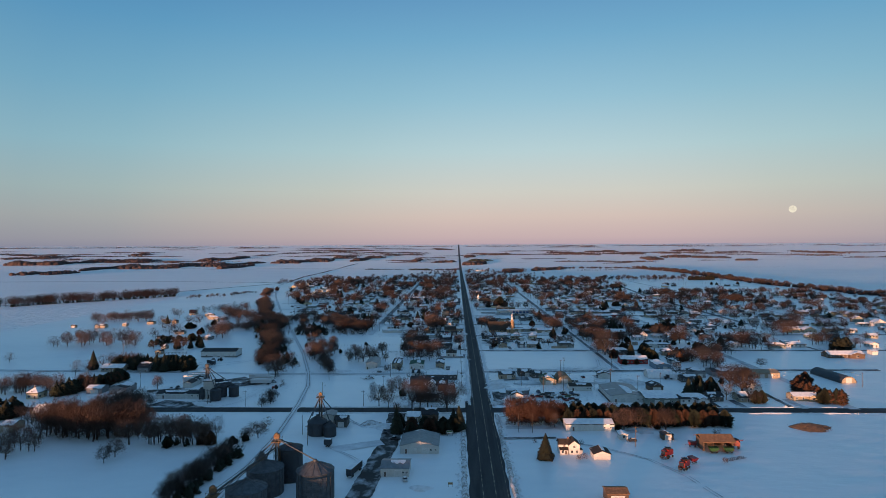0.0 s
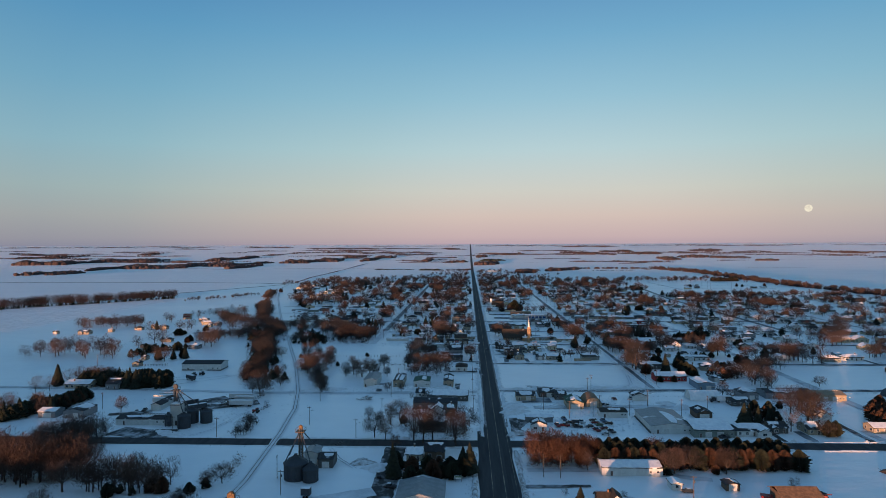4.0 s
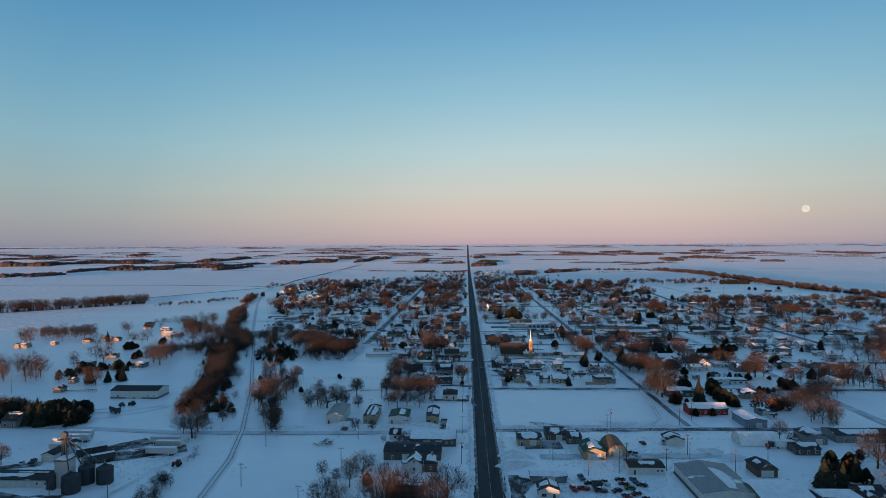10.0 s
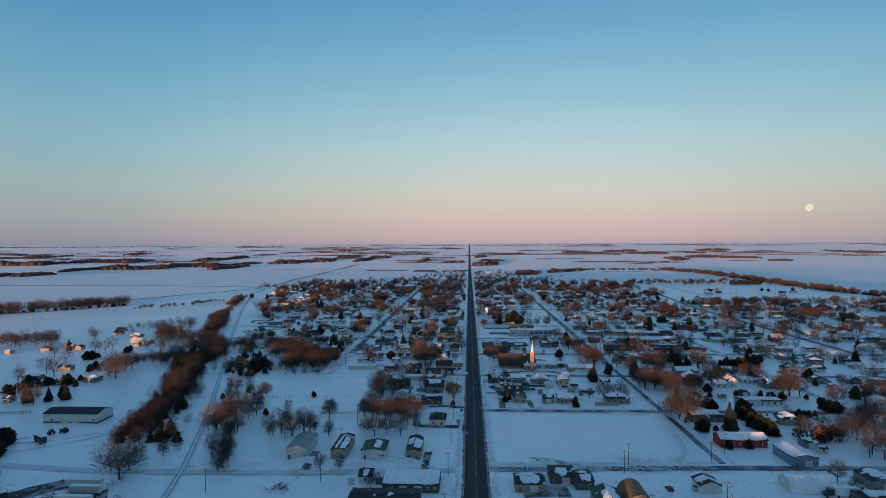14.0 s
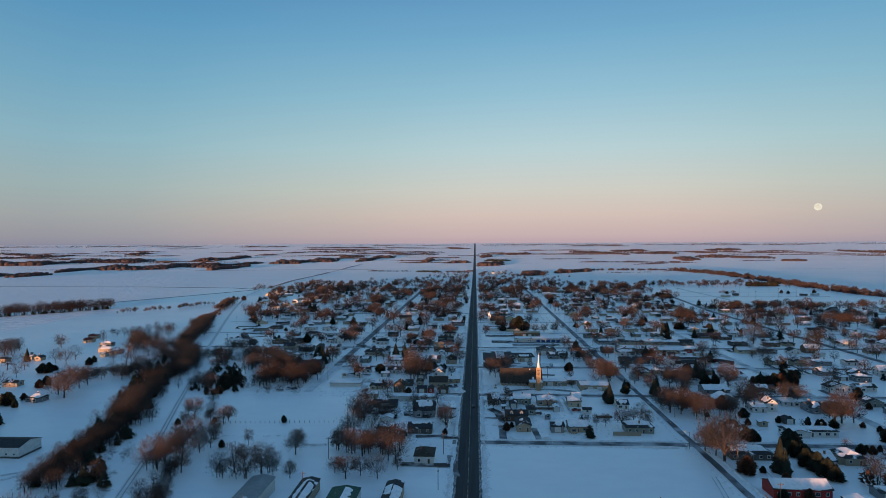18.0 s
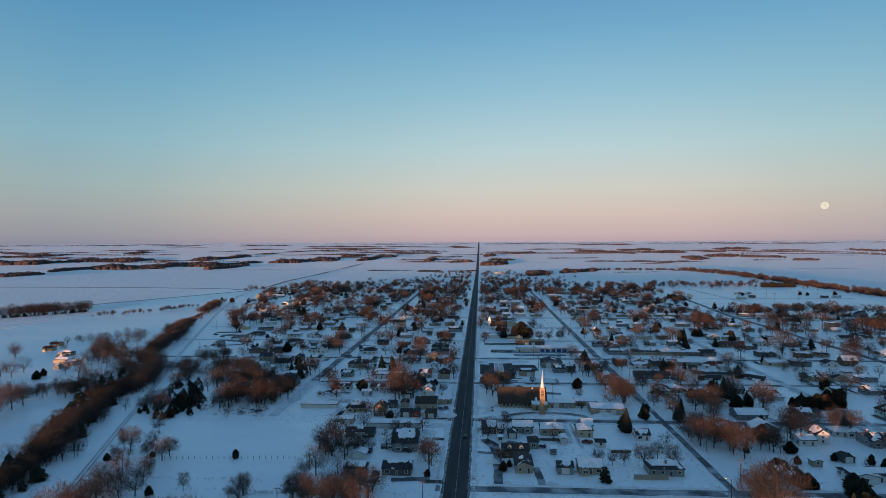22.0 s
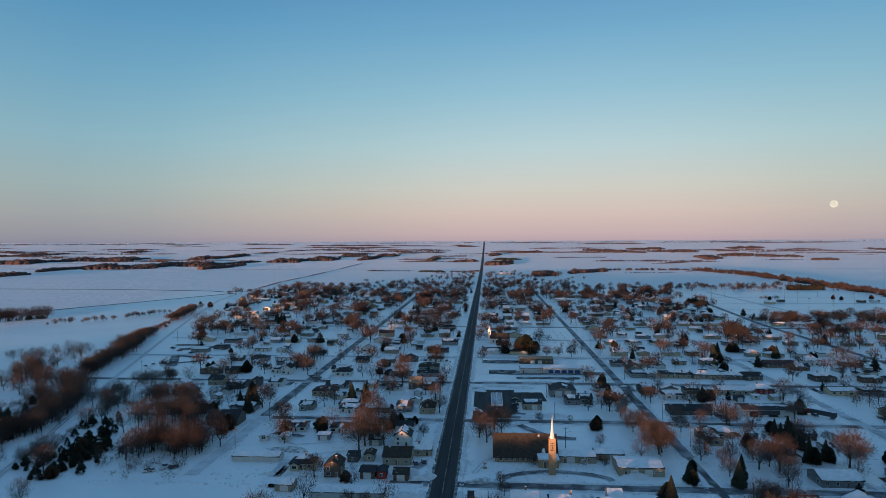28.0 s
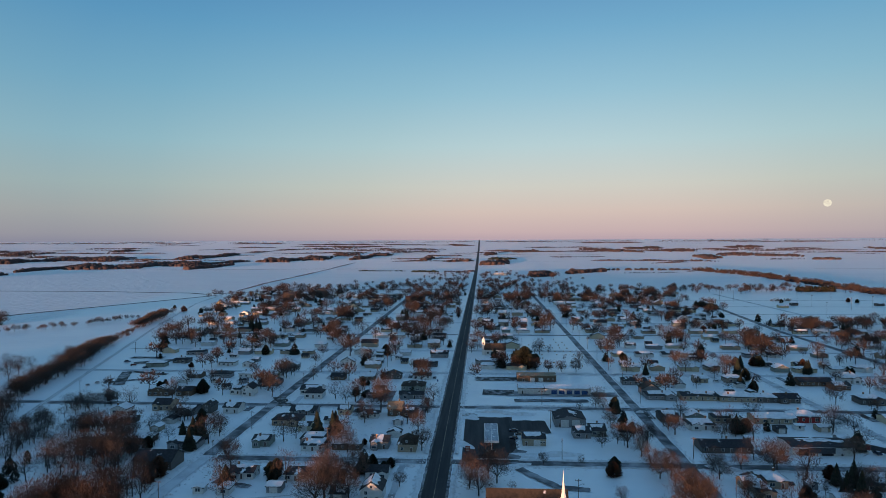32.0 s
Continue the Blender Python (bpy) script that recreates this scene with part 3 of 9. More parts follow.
def building(x, y, w, d, h=3.0, ridge="x", roof="P", wall="w", kind="house", plain=False, label=""):
    """A gabled building: front at y and w across x in plan units, d deep in metres."""
    count[0] += 1
    rng = random.Random(count[0] * 17 + 5)
    BUILT.append((x, y + d / 2 / PLAN, w, d / PLAN))
    w *= PLAN
    low = kind in ("pole_barn", "shop", "warehouse")
    if ridge == "y":
        W, D, rz = w, d, 0.0
    else:
        W, D, rz = d, w, math.pi / 2      # local -y end looks to world +x
    pitch = {"pole_barn": 0.24, "warehouse": 0.14, "shop": 0.16, "shed": 0.28, "garage": 0.36, "long_house": 0.3}.get(kind, rng.uniform(0.32, 0.46) if h < 4 else 0.7)
    rise, over = min(W / 2 * pitch, 3.2), 0.25 if low else 0.45
    label = label or f"{WALL_WORDS[wall]}-sided {kind.replace('_', ' ')} with a {ROOF_WORDS[roof]} in snow"
    root = thing(kind, x, y + d / 2 / PLAN, -0.05, rz, label, CATEGORY.get(kind, kind), "town buildings" if y > 280 else "farm buildings")
    home = kind in ("house", "long_house")
    hipped = home and D > 1.12 * W and h < 4.2 and rng.random() < 0.5
    wing = home and D > 8.5 and h < 4.2 and rng.random() < 0.5
    walls = [box(W, D, h + 0.3, z=-0.3)] if hipped else [gable_walls(W, D, h, rise)]
    roofs = [hip(W, D, h, rise, over, 0.2)] if hipped else [slope_slab(W, D, h, rise, over, s) for s in (1, -1)]
    slabs = []
    if wing:
        ww, out = rng.uniform(0.3, 0.42) * D, rng.uniform(1.2, 2.4)
        deep, at = out + W * 0.45, rng.choice((-1, 1)) * D * rng.uniform(0.2, 0.28)
        spot = (-W / 2 - out + deep / 2, at)
        up = min(ww / 2 * 0.42, rise * 0.9)
        walls.append(turned(gable_walls(ww, deep, h - 0.05, up), *spot))
        roofs += [turned(slope_slab(ww, deep, h - 0.05, up, 0.3, s), *spot) for s in (1, -1)]
        if roof in "SP":
            slabs += [turned(slope_slab(ww, deep, h - 0.05, up, 0.3, s, 0.14, 0.03, 0.9, 0.0, 0.2, [rng.uniform(0.6, 1.0) for _ in range(5)]), *spot) for s in (1, -1)]
        if not plain:
            part("window", WINDOW["wide"], root, (-W / 2 - out, at, 1.0), -math.pi / 2)
    part("wall", mesh("wall", *joined(*walls), M[wall]), root)
    part("roof", mesh("roof", *joined(*roofs), M["roof" + roof]), root)
    # snow lying on the slopes
    covers = {"S": (1.0, 0.9, 1.0), "P": (0.92, 0.5, 1.0), "C": (0, 0.1, 0.2), "D": (0.4, 0.2, 0.7), "B": (0.3, 0.15, 0.5), "M": (0.15, 0.2, 0.5), "G": (0.6, 0.3, 0.7), "T": (0.25, 0.2, 0.5)}
    prob, lo, hi = covers.get(roof, (0.2, 0.2, 0.5))
    if hipped and rng.random() < prob:
        slabs.append(hip(W, D, h, rise, over, 0.36, 0.15, min(0.97, rng.uniform(lo, hi) + 0.1), rng))
    for s in (1, -1):
        if not hipped and rng.random() < prob:
            n = 9
            c = rng.uniform(lo, hi)
            edge = [min(1.0, max(0.12, c + rng.uniform(-0.12, 0.12))) if roof != "S" else rng.uniform(0.93, 1.0) for _ in range(n)]
            u0, u1 = (0.01, 0.99) if roof == "S" else sorted((rng.uniform(0.02, 0.4), rng.uniform(0.6, 0.98)))
            edge[0] *= 0.9 if roof == "S" else 0.6
            edge[-1] *= 0.95 if roof == "S" else 0.5
            slabs.append(slope_slab(W, D, h, rise, over, s, 0.16, u0, u1, 0.0 if roof == "S" else rng.choice([0, 0, 0.15]), 0.20, edge))
    if slabs:
        part("snow_cover", mesh("snow_cover", *joined(*slabs), M["cap"]), root, label="white snow lying on the roof")
    if plain:
        return root
    # openings, on all four sides: (world wall, width)
    sides = [(0, -D / 2, 0.0, W), (0, D / 2, math.pi, W), (W / 2, 0, math.pi / 2, D), (-W / 2, 0, -math.pi / 2, D)]
    front = 0 if ridge == "y" else 3
    for k, (sx, sy, a, length) in enumerate(sides):
        if k == front:
            if kind in ("garage",) or (kind == "shed" and length > 5):
                part("garage_door", GDOOR[5.0 if length > 7 else 3.0], root, (sx, sy, 0), a)
                continue
            if low and length > 9:
                for j in range(1 if length < 16 else 2):
                    o = (j - 0.5) * 6 if length >= 16 else length * 0.12
                    part("sliding_door", BIGDOOR if h > 4 else GDOOR[3.0], root, (sx + o * math.cos(a), sy + o * math.sin(a), 0), a)
                o = -length * 0.34
                part("door", DOOR, root, (sx + o * math.cos(a), sy + o * math.sin(a), 0), a)
                for j in (0.3, 0.42):
                    part("window", WINDOW["small"], root, (sx + j * length * math.cos(a), sy + j * length * math.sin(a), 1.4), a)
                continue
        elif low or kind in ("shed", "garage", "barn"):
            if kind == "barn" and k in (2, 3):
                part("sliding_door", BIGDOOR, root, (sx, sy, 0), a)
            continue
        if k == (1 if ridge == "y" else 2):
            continue
        n = max(1, int(length / 3.4))
        if y > 600 and k != front:
            continue
        door_at = n // 2 if k == front and n > 1 else -1
        if n > 2 and k != front:
            n = 2
        for j in range(n):
            o = (j + 0.5 - n / 2) * length / n
            p = (sx + o * math.cos(a), sy + o * math.sin(a))
            if j == door_at:
                part("door", DOOR, root, (*p, 0.15), a)
            else:
                part("window", WINDOW["wide" if rng.random() < 0.3 else "std"], root, (*p, 1.0), a)
                if h > 4.2:
                    part("window", WINDOW["std"], root, (*p, 3.2), a)
        if k == front and rise > 2.2 and ridge == "y":
            part("window", WINDOW["small"], root, (sx, sy, h + rise * 0.25), a)
    if kind in ("house", "long_house"):
        if rng.random() < 0.6:
            cy, cx = rng.uniform(-0.3, 0.3) * D, rng.uniform(0.1, 0.25) * W * rng.choice((-1, 1))
            z = h + rise * (1 - abs(cx) * 2 / W)
            ch = part("chimney", CHIMNEY, root, (cx, cy, z - 0.6))
            part("snow_cover", SNOW_ON_CHIMNEY, ch, (0, 0, 2.4))
        if rng.random() < 0.15:
            part("roof_vent", VENT, root, (-0.3 * W / 2, rng.uniform(-0.3, 0.3) * D, h + rise * 0.68))
    return root


# ---- trees ----


def domed(seed, n=850, wide=0.44, base=0.24, height=10.0, trunk=0.2, blade=(0.026, 0.046), clusters=34, limbs=7, fork=0.26, stems=1, sides=5):
    """A bare winter tree 10 m high: trunk and rising limbs as tubes, boughs to each part of the crown, and a fine haze of twigs under a lumpy dome."""
    rng = random.Random(seed)
    tv, tf, cv, cf = [], [], [], []

    def add_tube(p, q, r0, r1, k):
        v, f = tube(p, q, r0, r1, k)
        tf.extend([tuple(i + len(tv) for i in g) for g in f[:-2]])
        tv.extend(v)

    ph = [rng.uniform(0, 6.28) for _ in range(4)]
    lean = Vector((rng.uniform(-0.06, 0.06), rng.uniform(-0.06, 0.06), 0))

    def radius(t, a):
        u = (t - base) / (1 - base)
        body = max(0.0, 1 - abs((u - 0.42) / 0.60) ** 2.2) ** 0.5
        return wide * height * body * (1 + 0.17 * math.sin(2 * a + ph[0]) + 0.14 * math.sin(3 * a + 5 * u + ph[1]) + 0.08 * math.sin(7 * a - 8 * u + ph[2]))

    nodes = []
    for st in range(stems):
        off = Vector((rng.uniform(-1, 1), rng.uniform(-1, 1), 0)) * (0.0 if stems == 1 else 0.09 * height)
        top = off * 1.6 + lean * height * fork + Vector((0, 0, height * fork))
        add_tube(off + Vector((0, 0, -0.4)), top, trunk, trunk * 0.72, sides)
        for k in range(limbs):
            a = 2.4 * k + ph[3] + rng.uniform(-0.4, 0.4)
            t = base + (1 - base) * rng.uniform(0.35, 0.85) if k else 0.86
            r = radius(t, a) * (0.5 if k else 0.12)
            start = top * (1.0 if k < 3 else rng.uniform(0.72, 1.0))
            end = lean * height * t + off + Vector((r * math.cos(a), r * math.sin(a), height * t))
            mid = start.lerp(end, 0.5) + Vector((math.cos(a), math.sin(a), 0.0)) * 0.10 * r + Vector((0, 0, -0.03 * height))
            add_tube(start, mid, trunk * 0.5, trunk * 0.32, 3)
            add_tube(mid, end, trunk * 0.32, trunk * 0.12, 3)
            nodes += [mid, end, start.lerp(mid, 0.6)]
    heads = []
    for k in range(clusters):
        t, a = base + (1 - base) * (0.1 + 0.84 * ((k + rng.random()) / clusters)), 2.4 * k + rng.uniform(-0.5, 0.5)
        r = radius(t, a) * math.sqrt(rng.uniform(0.3, 0.85))
        c = lean * height * t + Vector((r * math.cos(a), r * math.sin(a), height * t * 0.97))
        near = min(nodes, key=lambda q: (q - c).length + (2.0 if q.z > c.z else 0.0))
        u = (c - near).orthogonal().normalized() * 0.055
        i = len(cv)
        cv.extend([tuple(near - u), tuple(near + u), tuple(c + u * 0.3)])
        cf.append((i, i + 1, i + 2))
        heads.append((c, near))
    root = Vector((0, 0, height * base * 0.9))
    for k in range(n):
        c, near = heads[k % clusters]
        p = near.lerp(c, rng.uniform(0.35, 1.05)) + Vector((rng.gauss(0, 1), rng.gauss(0, 1), rng.gauss(0, 0.85))) * 0.072 * height
        w = ((p - root).normalized() * 0.9 + Vector((rng.gauss(0, 0.5), rng.gauss(0, 0.5), rng.gauss(0.28, 0.4)))).normalized()
        q = p + w * rng.uniform(0.06, 0.145) * height * (0.75 + 0.25 * wide / 0.44)
        u = w.orthogonal().normalized()
        u.rotate(Quaternion(w, rng.uniform(0, 6.28)))
        u, i = u * rng.uniform(*blade), len(cv)
        cv.extend([tuple(p - u), tuple(p + u), tuple(q)])
        cf.append((i, i + 1, i + 2))
    s = height / max(v[2] for v in cv)
    return [tuple(c * s for c in v) for v in tv], tf, [tuple(c * s for c in v) for v in cv], cf


def conifer(seed, wide=0.27, n=240, height=10.0, base=0.06, rounded=0.0):
    """An evergreen 10 m high: tiers of drooping sprays of needles with gaps."""
    rng = random.Random(seed)
    cv, cf = [], []
    for k in range(n):
        t = base + (1 - base) * (k + rng.random()) / n
        prof = (1 - t) ** (0.9 - 0.45 * rounded) * (1 if t > 0.12 else 0.75)
        r = height * wide * prof * rng.uniform(0.7, 1.15) + 0.1
        a = rng.uniform(0, 6.283)
        z = height * t * (0.93 if rounded else 0.97)
        wd = r * rng.uniform(0.32, 0.6) + 0.15
        c, s = math.cos(a), math.sin(a)
        droop = r * rng.uniform(0.15, 0.5) * (1 - rounded * 0.7)
        i = len(cv)
        p0, p1 = (0.12 * r * c, 0.12 * r * s, z + 0.35 * wd), (r * c, r * s, z - droop)
        m = (0.62 * r * c, 0.62 * r * s, z - droop * 0.25)
        cv += [p0, (m[0] - s * wd, m[1] + c * wd, m[2] - 0.25 * wd), p1, (m[0] + s * wd, m[1] - c * wd, m[2] - 0.25 * wd), (m[0], m[1], m[2] + 0.3 * wd)]
        cf += [(i, i + 1, i + 4), (i + 1, i + 2, i + 4), (i + 2, i + 3, i + 4), (i + 3, i, i + 4)]
    tv, tf = tube((0, 0, -0.4), (0, 0, height * 0.95), height * 0.022, 0.02, 6)
    return tv, tf, cv, cf


def shrubby(seed, wide=0.3, n=300, height=10.0, low=0.02, tuft=1.0):
    """A dense bushy evergreen 10 m high: small ragged tufts over an uneven egg-shaped body."""
    rng = random.Random(seed)
    cv, cf = [], []
    ph = [rng.uniform(0, 6.28) for _ in range(3)]
    for k in range(n):
        t = low + (1 - low) * ((k + rng.random()) / n) ** 0.85
        a = rng.uniform(0, 6.283)
        body = math.sin(math.pi * min(1.0, 0.2 + 0.8 * t)) ** 0.6 * (1.15 - 0.5 * t)
        lump = 1 + 0.16 * math.sin(3 * a + 4 * t + ph[0]) + 0.13 * math.sin(5 * a - 9 * t + ph[1]) + 0.08 * math.sin(13 * t + ph[2])
        r = height * wide * body * lump * rng.uniform(0.72, 1.05)
        c, s, z = math.cos(a), math.sin(a), height * 0.95 * t
        w, ln, up = tuft * rng.uniform(0.35, 0.75), tuft * rng.uniform(0.5, 1.3), rng.uniform(0.1, 0.9)
        i = len(cv)
        cv += [(r * 0.6 * c - s * w, r * 0.6 * s + c * w, z - 0.5 * tuft), (r * 0.6 * c + s * w, r * 0.6 * s - c * w, z - 0.5 * tuft), (r * 0.65 * c, r * 0.65 * s, z + w * 1.2), ((r + ln * 0.4) * c, (r + ln * 0.4) * s, z + up * ln)]
        cf += [(i, i + 3, i + 2), (i + 3, i + 1, i + 2), (i, i + 1, i + 3)]
    tv, tf = tube((0, 0, -0.4), (0, 0, height * 0.7), height * 0.022, 0.02, 5)
    return tv, tf, cv, cf


TREES = {}


def tree_kind(key, count_, maker, crown_mat, bark="bark"):
    TREES[key] = []
    for k in range(count_):
        tv, tf, cv, cf = maker(k)
        TREES[key].append((mesh("trunk", tv, tf, M[bark]), mesh("crown", cv, cf, M[crown_mat[k % len(crown_mat)]])))


tree_kind("broad", 9, lambda k: domed(100 + k, 2100, 0.42 + 0.03 * (k % 4), 0.20 + 0.035 * (k % 3), trunk=0.26 + 0.02 * (k % 3), fork=0.22 + 0.03 * (k % 4), blade=(0.028, 0.050)), ["twig", "twig2", "twig"])
tree_kind("tall", 6, lambda k: domed(200 + k, 1400, 0.29 + 0.03 * (k % 3), 0.18 + 0.03 * (k % 2), trunk=0.2, blade=(0.028, 0.05), fork=0.30, limbs=6, clusters=28), ["twig", "twig2"])
tree_kind("bush", 4, lambda k: domed(300 + k, 640, 0.52, 0.03, trunk=0.1, blade=(0.06, 0.1), fork=0.14, limbs=5, clusters=22, stems=2), ["brush", "twig2"])
tree_kind("fir", 4, lambda k: conifer(400 + k, 0.28 + 0.02 * k, 280), ["needle"])
tree_kind("cedar", 4, lambda k: shrubby(500 + k, 0.30 + 0.03 * k, 900, tuft=0.62), ["needle", "needle", "cedar"])
tree_kind("rusty", 4, lambda k: domed(540 + k, 2600, 0.42 + 0.03 * (k % 2), 0.03, trunk=0.16, blade=(0.07, 0.11), clusters=46, fork=0.12, stems=2), ["rust_twig"])

TREE_TEXT = {"broad": ("bare_tree", "bare deciduous tree with a broad twiggy crown in snow", "tree", "bare street trees"),
             "tall": ("bare_tree", "tall slender leafless tree with upright branches in snow", "tree", "bare street trees"),
             "bush": ("bush", "leafless brown bush standing in the snow", "bush", "bare bushes"),
             "rusty": ("bare_tree", "dense rust-coloured bare tree at the end of the shelter belt", "tree", "rusty belt trees"),
             "fir": ("conifer", "dark green pointed conifer standing in snow", "tree", "evergreens"),
             "cedar": ("cedar", "dense dark rounded evergreen standing in snow", "tree", "evergreens")}
tree_count = [0]


def tree(kind, x, y, h, shade=None):
    tree_count[0] += 1
    rng = random.Random(tree_count[0] * 31)
    name, label, cat, group = TREE_TEXT[kind]
    trunk, crown = TREES[kind][rng.randrange(len(TREES[kind])) if shade is None else shade]
    h *= PLAN * (1.12 if kind in ("broad", "tall") else 1.0)
    root = thing(name, x, y, float(swell(np.float64(x * PLAN), np.float64(y * PLAN))) - 0.1, rng.uniform(0, 6.28), label, cat, group)
    s = h / 10
    wide = s * rng.uniform(0.95, 1.28) * (1.2 if kind == "cedar" else 1.0)
    part("trunk", trunk, root, scale=(wide, wide, s))
    part("crown", crown, root, scale=(wide, wide, s))
    return root


def trees(kind, *rows):
    for x, y, h in rows:
        tree(kind, x, y, h)


# light versions for woods and the far town, joined
LITE = {}


def lite(key, maker):
    LITE[key] = []
    for k in range(5):
        tv, tf, cv, cf = maker(k)
        tris = [t for f in tf for t in ([f] if len(f) == 3 else [(f[0], f[1], f[2]), (f[0], f[2], f[3])])]
        tris += [tuple(i + len(tv) for i in t) for f in cf for t in ([f] if len(f) == 3 else [(f[0], f[1], f[2]), (f[0], f[2], f[3])])]
        LITE[key].append((np.array(tv + cv, np.float32), np.array(tris, np.int32)))


lite("broad", lambda k: domed(700 + k, 440, 0.40 + 0.03 * (k % 3), 0.15 + 0.04 * (k % 2), trunk=0.26, blade=(0.048, 0.086), clusters=20, limbs=5, sides=3))
lite("bush", lambda k: domed(720 + k, 130, 0.55, 0.02, trunk=0.1, blade=(0.14, 0.22), clusters=12, limbs=3, fork=0.12, sides=3))


def clump(k):
    """Closed crowns of a far wood: two uneven domes with ragged twigs."""
    rng = random.Random(790 + k)
    cv, cf = [], []
    for cx, cy, top, r in ((0, 0, 9.3, 4.4), (rng.uniform(-4, 4), rng.uniform(-4, 4), rng.uniform(6.5, 9), 3.6)):
        i = len(cv)
        cv.append((cx + rng.uniform(-1, 1), cy + rng.uniform(-1, 1), top))
        for z, q in ((0.68, 0.85), (0.0, 0.8)):
            for j in range(6):
                g = r * q * rng.uniform(0.7, 1.25)
                cv.append((cx + g * math.cos(1.047 * j), cy + g * math.sin(1.047 * j), top * z * rng.uniform(0.8, 1.15) - (0.4 if z == 0 else 0)))
        for j in range(6):
            n = (j + 1) % 6
            cf += [(i, i + 1 + j, i + 1 + n), (i + 1 + j, i + 7 + j, i + 7 + n), (i + 1 + j, i + 7 + n, i + 1 + n)]
    cv = [(1.6 * x, 1.6 * y, 0.85 * z) for x, y, z in cv]
    for _ in range(3):
        a, i = rng.uniform(0, 6.283), len(cv)
        x, y, z = 3 * math.cos(a), 3 * math.sin(a), rng.uniform(4, 6.5)
        cv += [(x - 0.5, y, z), (x + 0.5, y, z), (x * 1.25, y * 1.25, z + rng.uniform(1.2, 2.6))]
        cf.append((i, i + 1, i + 2))
    tv, tf = tube((0, 0, -0.4), (0, 0, 4), 0.25, 0.1, 3)
    return tv, tf, cv, cf


def puff(k):
    """A far bare tree: a short trunk and a round haze of twigs."""
    rng = random.Random(810 + k)
    cv, cf = [], []
    for _ in range(200):
        d = Vector((rng.gauss(0, 1), rng.gauss(0, 1), rng.gauss(0, 1))).normalized() * rng.random() ** 0.45
        x, y, z = 3.9 * d.x, 3.9 * d.y, 5.7 + 3.3 * d.z
        w = Vector((0.8 * x + rng.uniform(-1.5, 1.5), 0.8 * y + rng.uniform(-1.5, 1.5), z - 2.5 + rng.uniform(-1, 1.5))).normalized() * rng.uniform(1.0, 2.0)
        u = w.orthogonal().normalized()
        u.rotate(Quaternion(w.normalized(), rng.uniform(0, 6.28)))
        u, i = u * rng.uniform(0.11, 0.21), len(cv)
        cv += [(x - u.x, y - u.y, z - u.z), (x + u.x, y + u.y, z + u.z), (x + w.x, y + w.y, z + w.z)]
        cf.append((i, i + 1, i + 2))
    tv, tf = tube((0, 0, -0.4), (0, 0, 5.5), 0.26, 0.1, 3)
    for a in range(4):
        v, f = tube((0, 0, 2.6 + 0.4 * a), (2 * math.cos(a * 1.7 + k), 2 * math.sin(a * 1.7 + k), 6.4), 0.13, 0.05, 3)
        tf += [tuple(i + len(tv) for i in q) for q in f[:-2]]
        tv += v
    return tv, tf, cv, cf


lite("puff", puff)
lite("clump", clump)
lite("round", lambda k: shrubby(750 + k, 0.38 + 0.03 * k, 120))
lite("fir", lambda k: conifer(740 + k, 0.43, 80, rounded=0.45 + 0.4 * (k % 2), base=0.03))


def wood(name, spots, key, mat, label, category="trees"):
    """Many trees as one stand: spots are (x, y, height)."""
    vs, qs, n = [], [], 0
    rng = random.Random(len(spots))
    for x, y, h in spots:
        x, y, h = x * PLAN, y * PLAN, h * PLAN
        v, q = LITE[key][rng.randrange(len(LITE[key]))]
        a, s, wd = rng.uniform(0, 6.28), h / 10, rng.uniform(0.9, 1.25)
        c, sn = math.cos(a) * s * wd, math.sin(a) * s * wd
        z0 = float(swell(np.float64(x), np.float64(y))) - 0.15
        vs.append(np.stack([x + v[:, 0] * c - v[:, 1] * sn, y + v[:, 0] * sn + v[:, 1] * c, z0 + v[:, 2] * s], -1))
        qs.append(q + n)
        n += len(v)
    return tagged(new(name, raw_mesh(name, np.concatenate(vs), np.concatenate(qs), M[mat])), label, category, kind="stuff")


def band(pts, width, spacing, h0, h1, seed):
    """Spots scattered along a line."""
    rng = random.Random(seed)
    out = []
    for (x0, y0), (x1, y1) in zip(pts, pts[1:]):
        length = math.hypot(x1 - x0, y1 - y0)
        for _ in range(max(1, int(length / spacing))):
            t, o = rng.random(), rng.gauss(0, 0.5) * width / 2
            nx, ny = -(y1 - y0) / length, (x1 - x0) / length
            out.append((x0 + (x1 - x0) * t + nx * o, y0 + (y1 - y0) * t + ny * o, rng.uniform(h0, h1)))
    return out


def clear_of(spots):
    """Leaves out what would stand in a building, on the highway or on the rails."""
    return [s for s in spots if abs(s[0]) > 8 and all(abs(s[0] - x) > w / 2 + 1 or abs(s[1] - y) > d / 2 + 1 for x, y, w, d in BUILT)]


